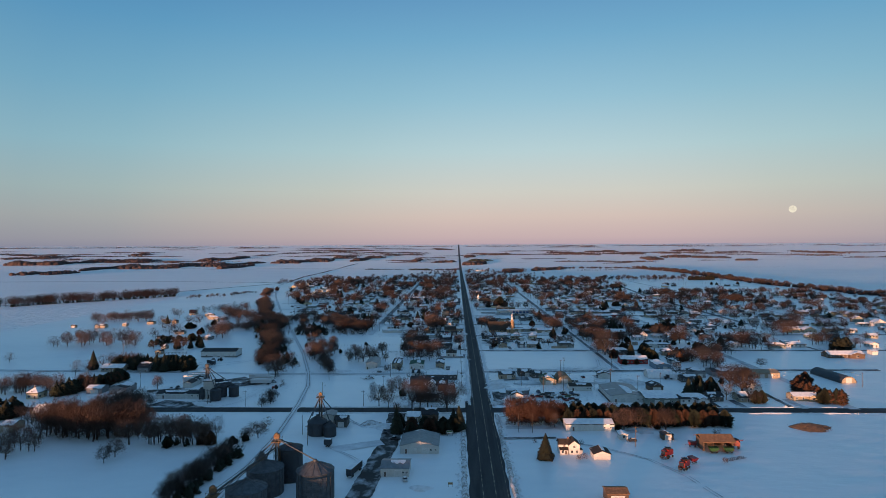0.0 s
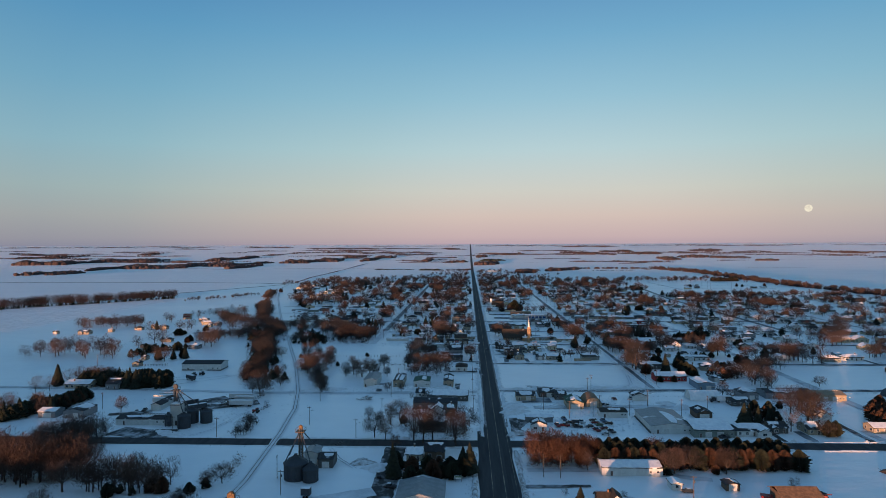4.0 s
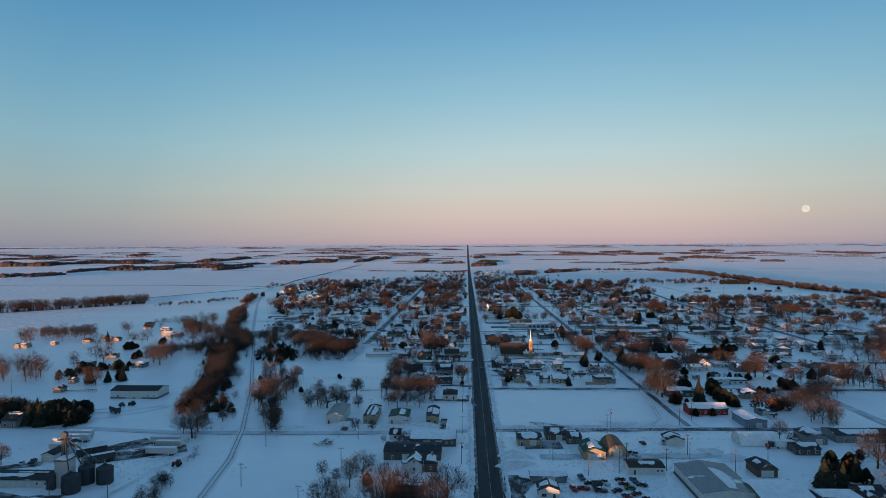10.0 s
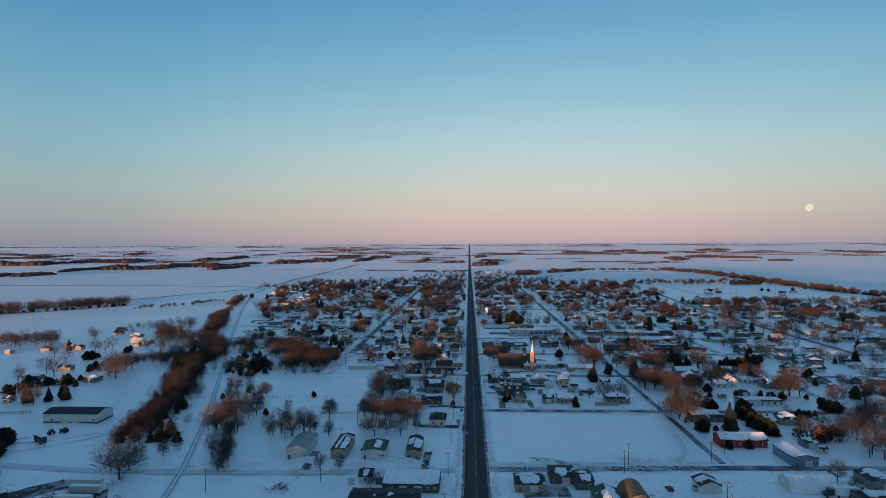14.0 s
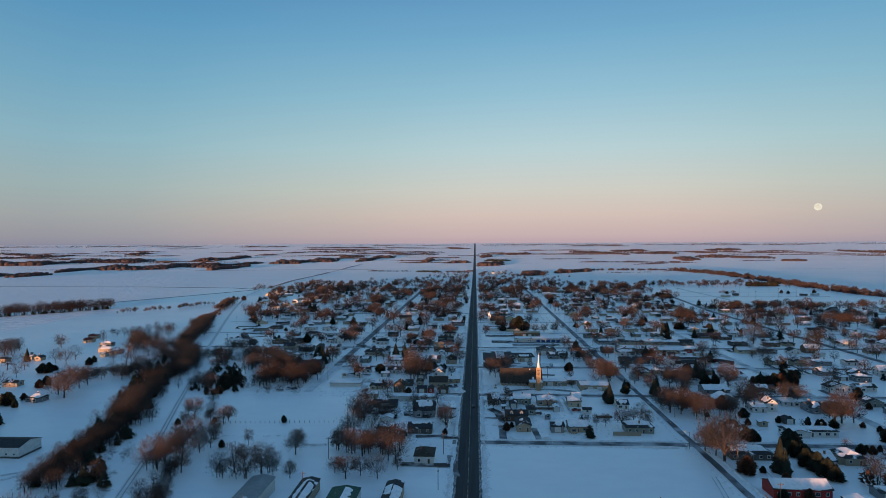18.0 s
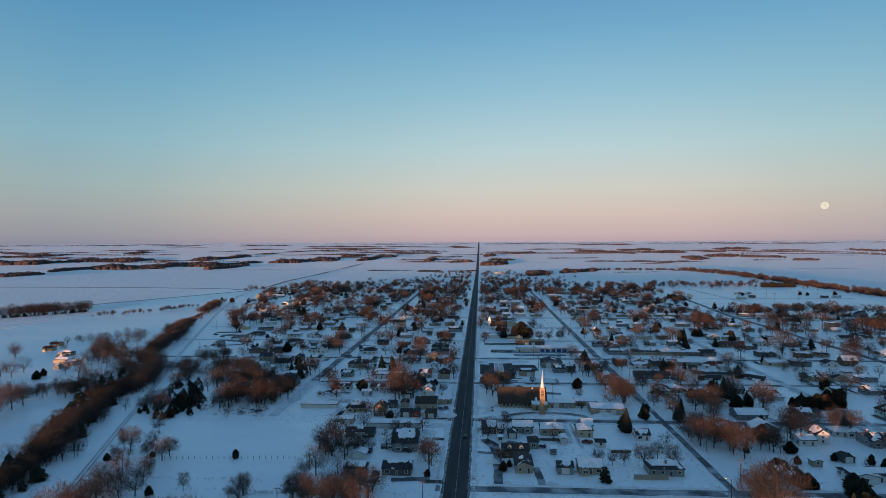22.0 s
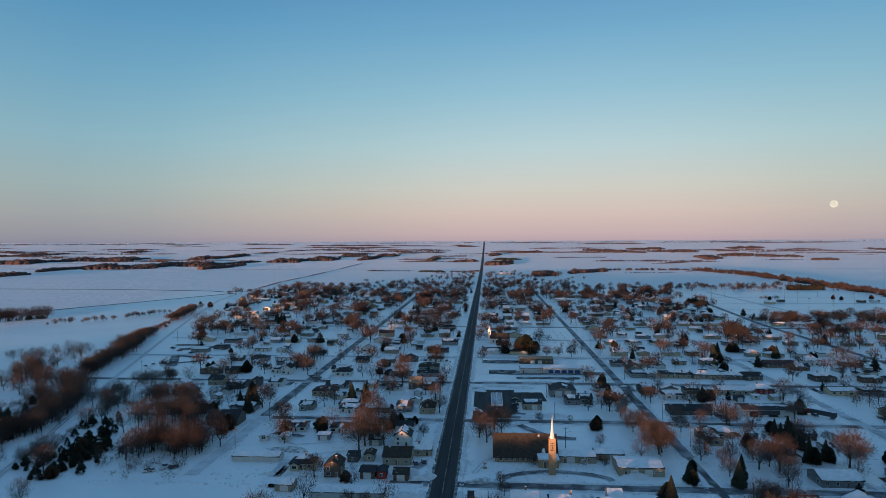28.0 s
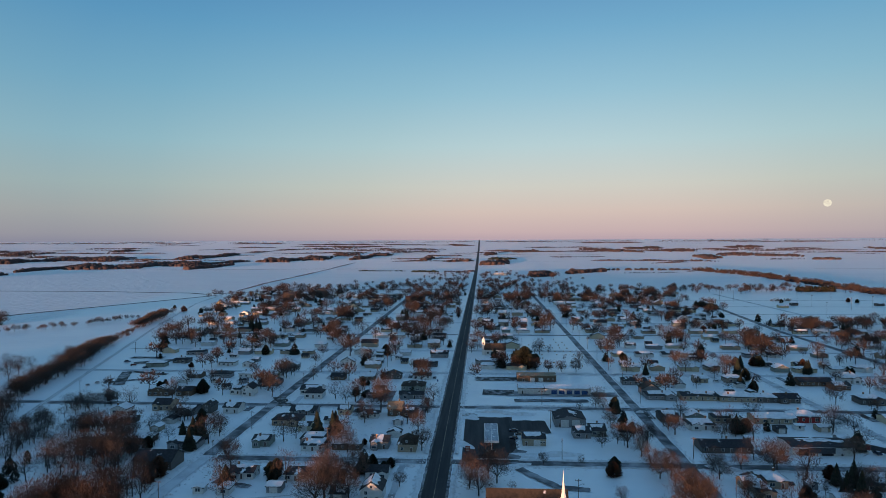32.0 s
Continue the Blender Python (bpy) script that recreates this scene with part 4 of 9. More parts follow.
def make_woods():
    # belt beside the railway, the grown-over lot, windbreaks, creek
    wood("railway_evergreens", band([(-125, 400), (-165, 490), (-215, 620)], 18, 6, 4, 8, 12), "fir", "needle", "dark evergreens in the railway belt")
    wood("lot_evergreens", band([(-150, 530), (-132, 545)], 26, 1.8, 2.5, 4.5, 13), "fir", "needle", "dark young evergreens at the lot edge")
    wood("railway_brush", band([(-118, 395), (-152, 465), (-192, 560), (-222, 640)], 18, 1.8, 2, 4, 2), "bush", "brush", "brown brush along the railway embankment", "brush")
    wood("railway_belt", band([(-266, 785), (-281, 850)], 12, 1.1, 5, 8.5, 3) + band([(-281, 850), (-306, 930)], 9, 2.2, 2.5, 4.5, 30) + band([(-306, 930), (-335, 1038)], 13, 1.1, 6, 9, 31), "puff", "twig", "belt of bare trees beside the railway")
    wood("windbreak", band([(-660, 735), (-598, 790), (-581, 819), (-514, 880), (-454, 950)], 9, 1.4, 12, 17, 6), "broad", "twig", "long windbreak of bare trees across the snow field")
    wood("windbreak_firs", band([(x, y - 5) for x, y in [(-598, 790), (-581, 819), (-514, 880), (-454, 950)]], 5, 2.6, 3, 4.5, 7), "round", "needle", "dark evergreen hedge under the windbreak")
    wood("creek_trees", band([(572, 1985), (600, 1697), (594, 1520), (588, 1363), (583, 1261), (590, 1116), (614, 913), (700, 700), (800, 500)], 22, 5.0, 4, 7, 8), "clump", "farwood", "winding line of bare trees along the creek")
    wood("creek_trees", band([(572, 1985), (600, 1697), (594, 1520), (588, 1363), (583, 1261), (590, 1116), (614, 913), (700, 700), (800, 500)], 36, 2.2, 6, 11, 18), "puff", "twig", "winding line of bare trees along the creek")
    wood("creek_trees", band([(284, 1950), (335, 1955), (350, 1960), (420, 1975), (560, 1990)], 22, 5.5, 4, 8, 9), "clump", "farwood", "line of bare trees at the edge of the town")
    wood("roadside_brush", band([(-412, 892), (-378, 931), (-345, 994)], 15, 3.0, 3.5, 7.5, 10), "puff", "twig", "scattered brush in the field", "brush")


make_woods()
wood("tree_group", [(-254, 889, 12), (-246, 892, 12.5), (-250, 885, 11), (-285, 1284, 19), (-279, 1290, 17), (-292, 1288, 16), (-364, 1225, 14), (-360, 1236, 12), (-368, 1214, 9), (-323, 1051, 8), (-298, 1047, 7), (-291, 1050, 7), (-285, 1053, 9), (-281, 1050, 8), (-355, 1260, 8), (-362, 1272, 7)], "puff", "twig", "round bare trees along the railway")


belt_spots = {"twig": [], "twig2": [], "needle": []}


def belt(x0, y0, x1, y1, deep, high, mat="twig2"):
    """A shelter belt or woodlot on the far plain, closed and dark."""
    rng = random.Random(int(abs(x0) * 7 + y0 + deep))
    length = math.hypot(x1 - x0, y1 - y0)
    if y0 < 2600 and deep > 45:      # the large woods are deep and closed
        deep, high = deep * 1.5, high * 1.2
    n = int(max(length / 4.2, length * deep / 210)) + 1
    for k in range(n):
        t, o = (k + 1.5 * rng.random()) / (n + 0.5), rng.random()
        a, b = x0 + (x1 - x0) * t, y0 + (y1 - y0) * t + o * deep
        edge = min(1.0, 0.55 + 3 * min(t, 1 - t))
        belt_spots[mat].append((a, b, high * edge * rng.uniform(0.65, 1.1) * (0.85 + 0.2 * math.sin(a * 0.041 + b * 0.02))))


def make_far_land():
    rng = random.Random(11)
    for k in range(80):
        y = 2350 * (3780 / 2350) ** rng.random()
        x = rng.uniform(-0.9, 0.9) * y
        if abs(x) > 60:
            span = rng.uniform(60, 420) * y / 2100
            belt(max(x - span / 2, 20) if x > 0 else x - span / 2, y, x + span / 2 if x > 0 else min(x + span / 2, -20), y + rng.uniform(-20, 20), rng.uniform(8, 30), rng.uniform(4, 8), rng.choice(("twig", "twig2")))
    for mat, word in (("twig", "brown"), ("twig2", "grey-brown"), ("needle", "dark evergreen")):
        wood("distant_shelter_belt", belt_spots[mat], "clump", "needle" if mat == "needle" else "farwood", f"distant {word} shelter belts and woodlots on the plain")
    sky = []
    for k in range(90):
        x, n = rng.uniform(-3100, 3100), rng.randint(5, 26)
        sky += [(x + rng.uniform(-7, 7) * n, rng.uniform(3600, 3840), rng.uniform(1.4, 3.0)) for _ in range(n)]
    wood("skyline_trees", sky, "clump", "farwood", "low woods along the skyline")


# shelter belts, woodlots and tree rows on the plain
belt(-1245, 1649, -1136, 1675, 86, 11.5)
belt(-1713, 2234, -1521, 2267, 51, 18.5)
belt(-1557, 2328, -1439, 2438, 100, 11.5)
belt(-1461, 2436, -1273, 2451, 100, 11.5)
belt(-2076, 2687, -1948, 2758, 100, 11.5)
belt(-1975, 2758, -1850, 2838, 100, 11.5)
belt(-1195, 1870, -1187, 2090, 100, 11.5, "twig")
belt(-1184, 1991, -987, 2038, 100, 11.5)
belt(-1076, 1997, -974, 2069, 100, 11.5)
belt(-1064, 2190, -836, 2149, 100, 11.5)
belt(-824, 2019, -766, 2119, 100, 11.5)
belt(-1111, 2538, -1019, 2573, 100, 11.5)
belt(-1031, 2574, -980, 2689, 100, 11.5)
belt(-882, 2238, -776, 2411, 24, 11.3)
belt(-1660, 2972, -1573, 3018, 100, 11.5)
belt(-1998, 2922, -1888, 2937, 40, 5.0)
belt(-2303, 3690, -2069, 3690, 40, 5.0)
belt(-2419, 3116, -2034, 2913, 100, 6.0)
belt(-2740, 3690, -2590, 3690, 40, 5.0)
belt(-2898, 3690, -2536, 3690, 40, 5.0)
belt(-1906, 3690, -1623, 3690, 40, 5.0)
belt(-1715, 3511, -1609, 3690, 40, 5.0)
belt(-1307, 3133, -1132, 3148, 40, 5.0)
belt(-1408, 3690, -1190, 3690, 40, 5.0)
belt(-2547, 3690, -1973, 3690, 40, 5.0)
belt(-1786, 3099, -1558, 3114, 40, 5.0)
belt(-1000, 2885, -906, 2964, 91, 6.0)
belt(-755, 2379, -627, 2385, 100, 11.5)
belt(-656, 2451, -530, 2483, 100, 11.5)
belt(-931, 3045, -521, 3257, 100, 6.0)
belt(-495, 3097, -144, 3060, 100, 6.0)
belt(-607, 2620, -478, 2692, 56, 6.0)
belt(-571, 2727, -466, 2765, 100, 11.5)
belt(-449, 2472, -392, 2576, 100, 11.5)
belt(-429, 2692, -336, 2726, 100, 11.5)
belt(-306, 2482, -105, 2497, 40, 5.0)
belt(-592, 3690, -458, 3690, 40, 5.0)
belt(-121, 2827, 122, 2842, 40, 5.0)
belt(-111, 2334, -14, 2369, 23, 11.2)
belt(-193, 2406, -159, 2439, 90, 11.5)
belt(-307, 1942, -179, 1944, 12, 5.1, "needle")
belt(-167, 1912, -89, 1901, 15, 6.7, "needle")
belt(-83, 1900, 1, 1916, 15, 6.7, "twig")
belt(-382, 2882, -164, 2926, 85, 6.0)
belt(28, 3690, 226, 3690, 40, 5.0)
belt(23, 2663, 73, 2747, 100, 11.5, "twig")
belt(11, 2174, 100, 2230, 100, 11.5, "twig")
belt(36, 2439, 135, 2479, 31, 11.5, "needle")
belt(146, 2879, 252, 2922, 93, 11.5)
belt(192, 3690, 366, 3690, 40, 5.0)
belt(255, 2580, 457, 2595, 40, 5.0)
belt(439, 3052, 671, 2855, 99, 11.5)
belt(631, 3690, 834, 3690, 40, 5.0)
belt(647, 3085, 814, 3103, 100, 11.5, "twig")
belt(766, 2883, 889, 2915, 88, 11.5)
belt(212, 1815, 322, 1906, 25, 15.3)
belt(528, 2253, 664, 2338, 16, 6.0)
belt(771, 2481, 854, 2554, 100, 11.5, "twig")
belt(887, 2658, 1059, 2690, 100, 11.5)
belt(1033, 2655, 1160, 2587, 100, 11.5)
belt(1092, 2443, 1179, 2422, 24, 11.3, "twig")
belt(1204, 3690, 1379, 3690, 40, 5.0)
belt(1105, 3126, 1295, 3195, 100, 11.5)
belt(1281, 3050, 1488, 3078, 95, 6.0)
belt(1605, 3690, 1727, 3690, 40, 5.0)
belt(1666, 3055, 1739, 2964, 99, 11.5)
belt(1727, 2964, 1844, 2922, 88, 11.5)
belt(2112, 3690, 2310, 3690, 40, 5.0)
belt(1732, 3690, 1983, 3690, 40, 5.0)
belt(903, 3690, 1511, 3690, 40, 5.0)
belt(-370, 1273, -396, 1532, 5, 2.5)
belt(-396, 1532, -403, 1905, 5, 2.5)
belt(-403, 1905, -393, 2339, 5, 2.5)
belt(519, 1910, 595, 1970, 11, 5.0)
belt(352, 1852, 486, 1880, 7, 3.2, "needle")
belt(124, 1699, 179, 1728, 100, 11.5, "twig")
make_far_land()

# ---- town buildings ----
farm_barn = building(-181.4, 427.9, 25.2, 15, 5, "x", "C", "w", "pole_barn")
part("base_band", mesh("base_band", *box(15.08, 25.2 * PLAN + 0.08, 0.9, z=-0.2), M["k"]), farm_barn, label="dark band along the foot of the wall")
building(-156.4, 311.3, 23.6, 11, 3.2, "x", "D", "w", "shop", label="long low elevator office with a dark roof in snow")
building(-162.2, 334.8, 4.8, 20, 3.4, "y", "D", "l", "garage")
building(-232.5, 309.7, 6.1, 9, 4, "y", "S", "y", "house")
building(-200.9, 270.9, 8.7, 12, 4.5, "x", "S", "y", "house")
building(-194.1, 321.1, 9.4, 14, 4, "y", "P", "g", "pole_barn")
building(-204.4, 254.2, 5.2, 10, 3.5, "x", "S", "t", "shed")
building(-310.4, 618.6, 5.3, 6, 2.8, "x", "P", "t", "house")
building(-300.8, 614.8, 4.7, 6.75, 2.8, "y", "P", "t", "house")
building(-274.1, 649.4, 10.7, 7.5, 2.8, "x", "P", "t", "house")
building(-342.1, 596.3, 4.1, 6, 2.8, "y", "P", "t", "house")
building(-322.4, 608.4, 6.7, 6.75, 2.8, "x", "P", "t", "house")
building(-384.7, 582.4, 4.0, 4.5, 2.8, "x", "P", "t", "shed")
building(-357.8, 581.2, 10.0, 7.5, 2.8, "x", "P", "t", "house")
building(-260.9, 539.5, 8.4, 6.75, 2.8, "x", "P", "t", "house")
building(-230.4, 438.9, 4.4, 6.75, 2.8, "y", "P", "t", "house")
building(-236.8, 460.4, 3.3, 6.75, 2.8, "x", "P", "t", "house")
building(-222.9, 507.2, 8.3, 7.5, 2.8, "x", "P", "g", "house")
building(-207.0, 321.5, 8.2, 9, 3.5, "x", "S", "g", "shed")
building(-208.8, 376.0, 6.9, 12, 4, "x", "D", "g", "house")
building(-229.6, 377.9, 14.2, 10, 3, "x", "S", "t", "house")
building(-318.2, 627.3, 3.0, 6, 2.8, "y", "P", "t", "house")
building(-282.5, 660.0, 5.5, 6.75, 2.8, "x", "P", "t", "house")
building(-315.9, 692.8, 7.1, 6.75, 2.8, "x", "R", "t", "house")
building(-261.9, 511.3, 10.1, 7.5, 2.8, "x", "D", "k", "house")
building(-263.2, 629.4, 3.7, 6, 2.8, "x", "P", "n", "house")
building(-324.7, 712.3, 7.5, 7.5, 2.8, "x", "R", "t", "house")
building(-289.3, 674.4, 9.4, 6.75, 2.8, "x", "P", "t", "house")
building(-262.1, 641.8, 8.6, 6.75, 2.8, "x", "P", "g", "house")
building(-26.4, 229.1, 14.7, 19, 3.6, "y", "M", "l", "pole_barn")
building(-33.4, 206.1, 9.7, 12, 3.4, "x", "M", "l", "pole_barn")
building(-62.6, 262.3, 5.2, 9, 4, "x", "P", "k", "shed")
building(44.2, 257.7, 20.5, 11, 3.4, "x", "S", "w", "pole_barn", label="long white machine shed with snow on its roof")
building(41.2, 223.4, 6.0, 8, 2.5, "y", "B", "w", "garage")
building(72.9, 245.8, 4.3, 5, 2.6, "y", "P", "b", "shed")
building(55.2, 245.7, 3.3, 6, 2.6, "y", "S", "w", "shed")
building(130.7, 361.7, 8.3, 12, 4, "y", "P", "g", "pole_barn")
building(151.4, 364.3, 23.5, 13, 3.6, "x", "P", "g", "pole_barn")
building(169.3, 360.0, 15.7, 13, 3.6, "x", "T", "t", "pole_barn")
building(162.8, 307.5, 12.5, 9, 2.8, "x", "S", "t", "house")
building(255.7, 423.4, 24.5, 11, 2.8, "x", "S", "b", "house")
building(302.7, 465.4, 6.8, 9, 3.5, "y", "S", "w", "house")
building(283.7, 436.5, 4.2, 7, 2.6, "x", "S", "w", "shed")
building(74.6, 358.3, 6.8, 9, 3.2, "y", "P", "w", "garage")
building(-66.4, 385.1, 7.5, 23, 5, "y", "M", "l", "pole_barn")
building(-50.8, 385.8, 5.6, 23, 4.2, "y", "P", "t", "pole_barn")
building(-37.8, 385.8, 8.9, 15, 4, "y", "G", "w", "shop")
building(-22.9, 385.4, 5.4, 22, 4.2, "y", "P", "t", "pole_barn")
building(-16.0, 428.1, 7.0, 12, 3.6, "y", "B", "w", "house")
building(-36.8, 363.2, 4.3, 9, 3, "x", "P", "w", "house")
building(-21.0, 356.2, 18.3, 16, 3.2, "x", "S", "k", "shop")
building(-27.7, 340.2, 21.2, 14, 4, "x", "D", "k", "shop")
building(-27.0, 304.1, 11.3, 10, 3.4, "x", "D", "k", "house")
building(-25.9, 327.8, 5.3, 9, 4, "y", "P", "w", "house")
building(-20.2, 328.9, 4.4, 8, 4, "y", "P", "b", "house")
building(-31.6, 270.0, 5.7, 9, 3, "x", "S", "t", "house")
building(-24.2, 272.5, 7.3, 10, 3.6, "x", "D", "b", "house")
building(17.5, 357.5, 9.7, 12, 3.2, "x", "P", "t", "shop")
building(29.0, 364.6, 8.3, 12, 3.4, "x", "P", "k", "shop")
building(35.3, 359.9, 5.9, 12, 3.4, "x", "P", "k", "shop")
building(39.8, 342.3, 7.9, 15, 3.6, "y", "G", "t", "garage")
building(54.6, 328.0, 12.2, 10, 3.2, "x", "B", "w", "shop")
big_store = building(73.2, 305.0, 17.2, 32, 3.9, "y", "M", "w", "warehouse", label="large white warehouse with a grey metal roof and dark base")
for band_w, band_d in ((17.9 * PLAN + 0.08, 31.08),):
    part("base_band", mesh("base_band", *box(band_w, band_d, 0.95, z=-0.2), M["k"]), big_store, label="dark band along the foot of the wall")
building(88.8, 300.5, 16.4, 21, 3.6, "x", "S", "n", "shop")
building(94.9, 327.1, 6.8, 11, 3.4, "y", "D", "b", "garage")
building(19.9, 320.2, 11.9, 6, 2.6, "x", "S", "g", "shed")
building(18.2, 306.8, 6.4, 8, 3.6, "y", "P", "w", "house")
building(34.9, 314.0, 2.5, 4, 2.4, "x", "D", "k", "shed")
building(105.4, 302.0, 14.2, 11, 3, "x", "P", "w", "house")
building(117.8, 306.5, 7.0, 11, 3, "x", "P", "k", "house")
building(131.4, 305.0, 5.8, 11, 3, "x", "P", "t", "house")
building(143.2, 319.9, 7.4, 9, 4.8, "y", "P", "w", "house")
building(120.7, 349.2, 8.9, 9, 3, "x", "P", "k", "house")
building(117.2, 382.7, 9.0, 18, 4, "y", "S", "u", "pole_barn")
building(104.8, 403.1, 17.8, 10, 3.6, "x", "S", "r", "barn")
building(130.6, 402.9, 5.4, 7, 2.8, "x", "P", "g", "shed")
building(131.4, 396.7, 3.0, 4, 2.4, "x", "P", "l", "shed")
building(140.6, 464.6, 20.9, 9, 3, "x", "P", "w", "long_house")
building(127.5, 430.2, 5.8, 11, 3, "x", "S", "w", "house")
building(138.5, 432.6, 7.2, 12, 3.4, "y", "P", "t", "house")
building(104.2, 436.6, 14.7, 11, 3, "x", "P", "k", "house")
building(142.5, 502.8, 5.1, 9, 5, "y", "P", "w", "house")
building(135.8, 500.6, 6.3, 9, 3, "x", "S", "w", "house")
building(127.6, 478.6, 3.4, 4, 2.4, "y", "S", "t", "shed")
building(163.2, 500.6, 9.1, 11, 3.2, "x", "P", "g", "house")
building(71.7, 466.9, 11.6, 10, 3.2, "x", "P", "n", "house")
building(223.7, 566.7, 8.5, 9, 3.4, "x", "P", "g", "house")
building(46.2, 467.4, 8.1, 10, 3, "x", "S", "t", "house")
building(37.5, 467.1, 5.4, 8, 3, "x", "P", "g", "garage")
building(23.3, 467.3, 6.1, 14, 3.4, "y", "D", "t", "house")
dormer_house = building(21.2, 482.3, 9.9, 10, 3.6, "x", "C", "b", "barn", label="dark brown house with two pale dormers on its roof")
for dormer_y in (-2.8, 2.8):
    dormer = part("dormer", mesh("dormer", *turned(gable_walls(1.9, 3.4, 5.1, 1.0), -2.4, dormer_y), M["w"]), dormer_house, label="small pale gabled dormer")
    part("dormer_roof", mesh("dormer_roof", *joined(*[turned(slope_slab(1.9, 3.4, 5.1, 1.0, 0.3, side), -2.4, dormer_y) for side in (1, -1)]), M["roofC"]), dormer)
    part("window", WINDOW["small"], dormer, (-4.1, dormer_y, 4.1), -math.pi / 2)
building(11.8, 510.5, 5.7, 10, 3.4, "x", "P", "k", "house")
building(26.0, 512.1, 8.4, 10, 3.2, "x", "S", "n", "house")
building(38.0, 509.3, 9.6, 10, 3.4, "x", "S", "t", "house")
building(51.1, 507.6, 6.3, 10, 3.6, "y", "S", "y", "house")
building(35.6, 486.0, 2.2, 4, 2.6, "y", "S", "g", "shed")
building(-20.7, 463.2, 9.9, 10, 3, "x", "D", "k", "house")
building(-20.9, 487.5, 9.7, 12, 4, "x", "D", "g", "house")
building(-29.1, 515.7, 23.6, 8, 2.8, "x", "S", "l", "pole_barn", plain=True)
building(-18.0, 546.3, 10.0, 13, 3.6, "x", "B", "t", "house")
building(-14.4, 531.7, 5.0, 8, 3, "x", "B", "b", "garage")
building(-21.2, 533.2, 3.0, 7, 3, "y", "D", "r", "shed")
building(-26.0, 533.0, 5.1, 8, 3, "x", "D", "b", "shed")
building(-28.6, 549.2, 3.6, 7, 3, "y", "B", "t", "house")
building(-34.4, 548.1, 3.9, 7, 3, "x", "D", "k", "shed")
building(-38.2, 533.5, 5.7, 9, 5, "y", "B", "b", "house")
building(-18.7, 565.9, 6.7, 10, 5, "y", "P", "w", "house")
building(-29.4, 566.4, 4.9, 8, 3, "x", "P", "g", "shed")
building(-9.5, 556.0, 6.5, 9, 3, "x", "S", "t", "house")
building(-47.4, 581.3, 8.1, 9, 3, "x", "P", "w", "house")
building(-51.0, 521.4, 5.5, 7, 2.6, "x", "S", "t", "shed")
building(-22.1, 500.0, 10.9, 11, 3.2, "x", "P", "l", "shop")
building(-41.5, 503.4, 11.7, 8, 3, "x", "D", "k", "shed")
building(-70.5, 641.9, 12.5, 11, 3.2, "x", "D", "t", "house")
building(-24.4, 614.2, 7.2, 10, 3.6, "x", "P", "g", "house")
building(-13.3, 611.4, 7.0, 11, 4, "y", "B", "t", "house")
building(-24.5, 658.2, 6.9, 9, 4.6, "x", "T", "b", "house")
building(-17.5, 656.8, 6.8, 8, 3, "x", "D", "b", "house")
building(-21.6, 705.7, 12.5, 12, 3.4, "x", "B", "n", "house")
building(-71.2, 687.6, 9.2, 10, 3.6, "x", "D", "w", "house")
building(-13.9, 798.4, 12.1, 10, 3.4, "x", "D", "g", "house")
building(-71.1, 766.6, 9.0, 8, 4, "y", "P", "w", "house")
building(-71.7, 614.8, 6.8, 9, 3.2, "x", "P", "n", "house")
building(-49.8, 610.4, 9.0, 9, 3, "x", "P", "w", "house")
building(-60.3, 634.4, 5.2, 7, 3, "x", "P", "y", "garage")
building(-51.6, 617.7, 10.2, 10, 3.2, "x", "P", "g", "house")
building(-74.9, 695.7, 10.8, 11, 3.4, "x", "P", "w", "house")
building(-17.2, 768.3, 8.1, 8, 3, "x", "D", "k", "house")
building(-24.8, 766.1, 6.6, 8, 3, "x", "D", "b", "house")
building(-48.6, 659.8, 5.9, 9, 3, "x", "P", "y", "house")
building(-138.4, 662.9, 8.4, 11, 3.6, "x", "D", "t", "house")
building(-123.6, 655.2, 10.3, 11, 3, "x", "P", "g", "house")
building(-114.2, 658.8, 4.8, 9, 4.4, "y", "P", "k", "house")
building(-102.7, 659.3, 7.5, 10, 3.6, "x", "P", "w", "house")
building(-107.2, 691.0, 5.8, 10, 4.8, "y", "D", "w", "house")
building(-114.9, 693.9, 5.7, 8, 3.4, "x", "P", "w", "house")
building(-188.6, 801.0, 12.2, 10, 3, "x", "D", "g", "house")
building(-185.4, 773.4, 10.2, 9, 3, "x", "D", "k", "house")
building(-150.3, 764.7, 11.5, 8, 3, "x", "P", "w", "house")
building(-101.6, 588.6, 14.1, 12, 4, "x", "D", "k", "barn")
building(-101.6, 610.5, 11.9, 9, 3, "x", "D", "g", "house")
building(-158.5, 829.8, 9.1, 8, 3, "x", "S", "w", "house")
building(-141.2, 690.7, 8.0, 9, 3.2, "x", "D", "b", "house")
building(-103.8, 713.1, 11.5, 10, 3.4, "x", "P", "k", "house")
building(-135.1, 762.4, 6.7, 8, 3, "y", "P", "w", "house")
building(-75.7, 569.5, 3.4, 4, 2.4, "y", "S", "w", "shed")
building(-205.4, 979.3, 8.1, 6, 2.8, "x", "P", "g", "house")
building(-247.0, 1154.7, 10.4, 6, 2.8, "x", "P", "t", "house")
building(-265.7, 1023.4, 8.0, 6, 2.8, "y", "T", "t", "house")
building(36.1, 621.0, 9.1, 13, 3.6, "x", "D", "t", "shop")
building(53.7, 645.7, 13.2, 16, 4.2, "y", "D", "g", "pole_barn")
building(56.4, 630.8, 7.0, 10, 3.2, "x", "P", "g", "house")
building(41.4, 702.3, 13.5, 13, 3.6, "x", "S", "w", "shop")
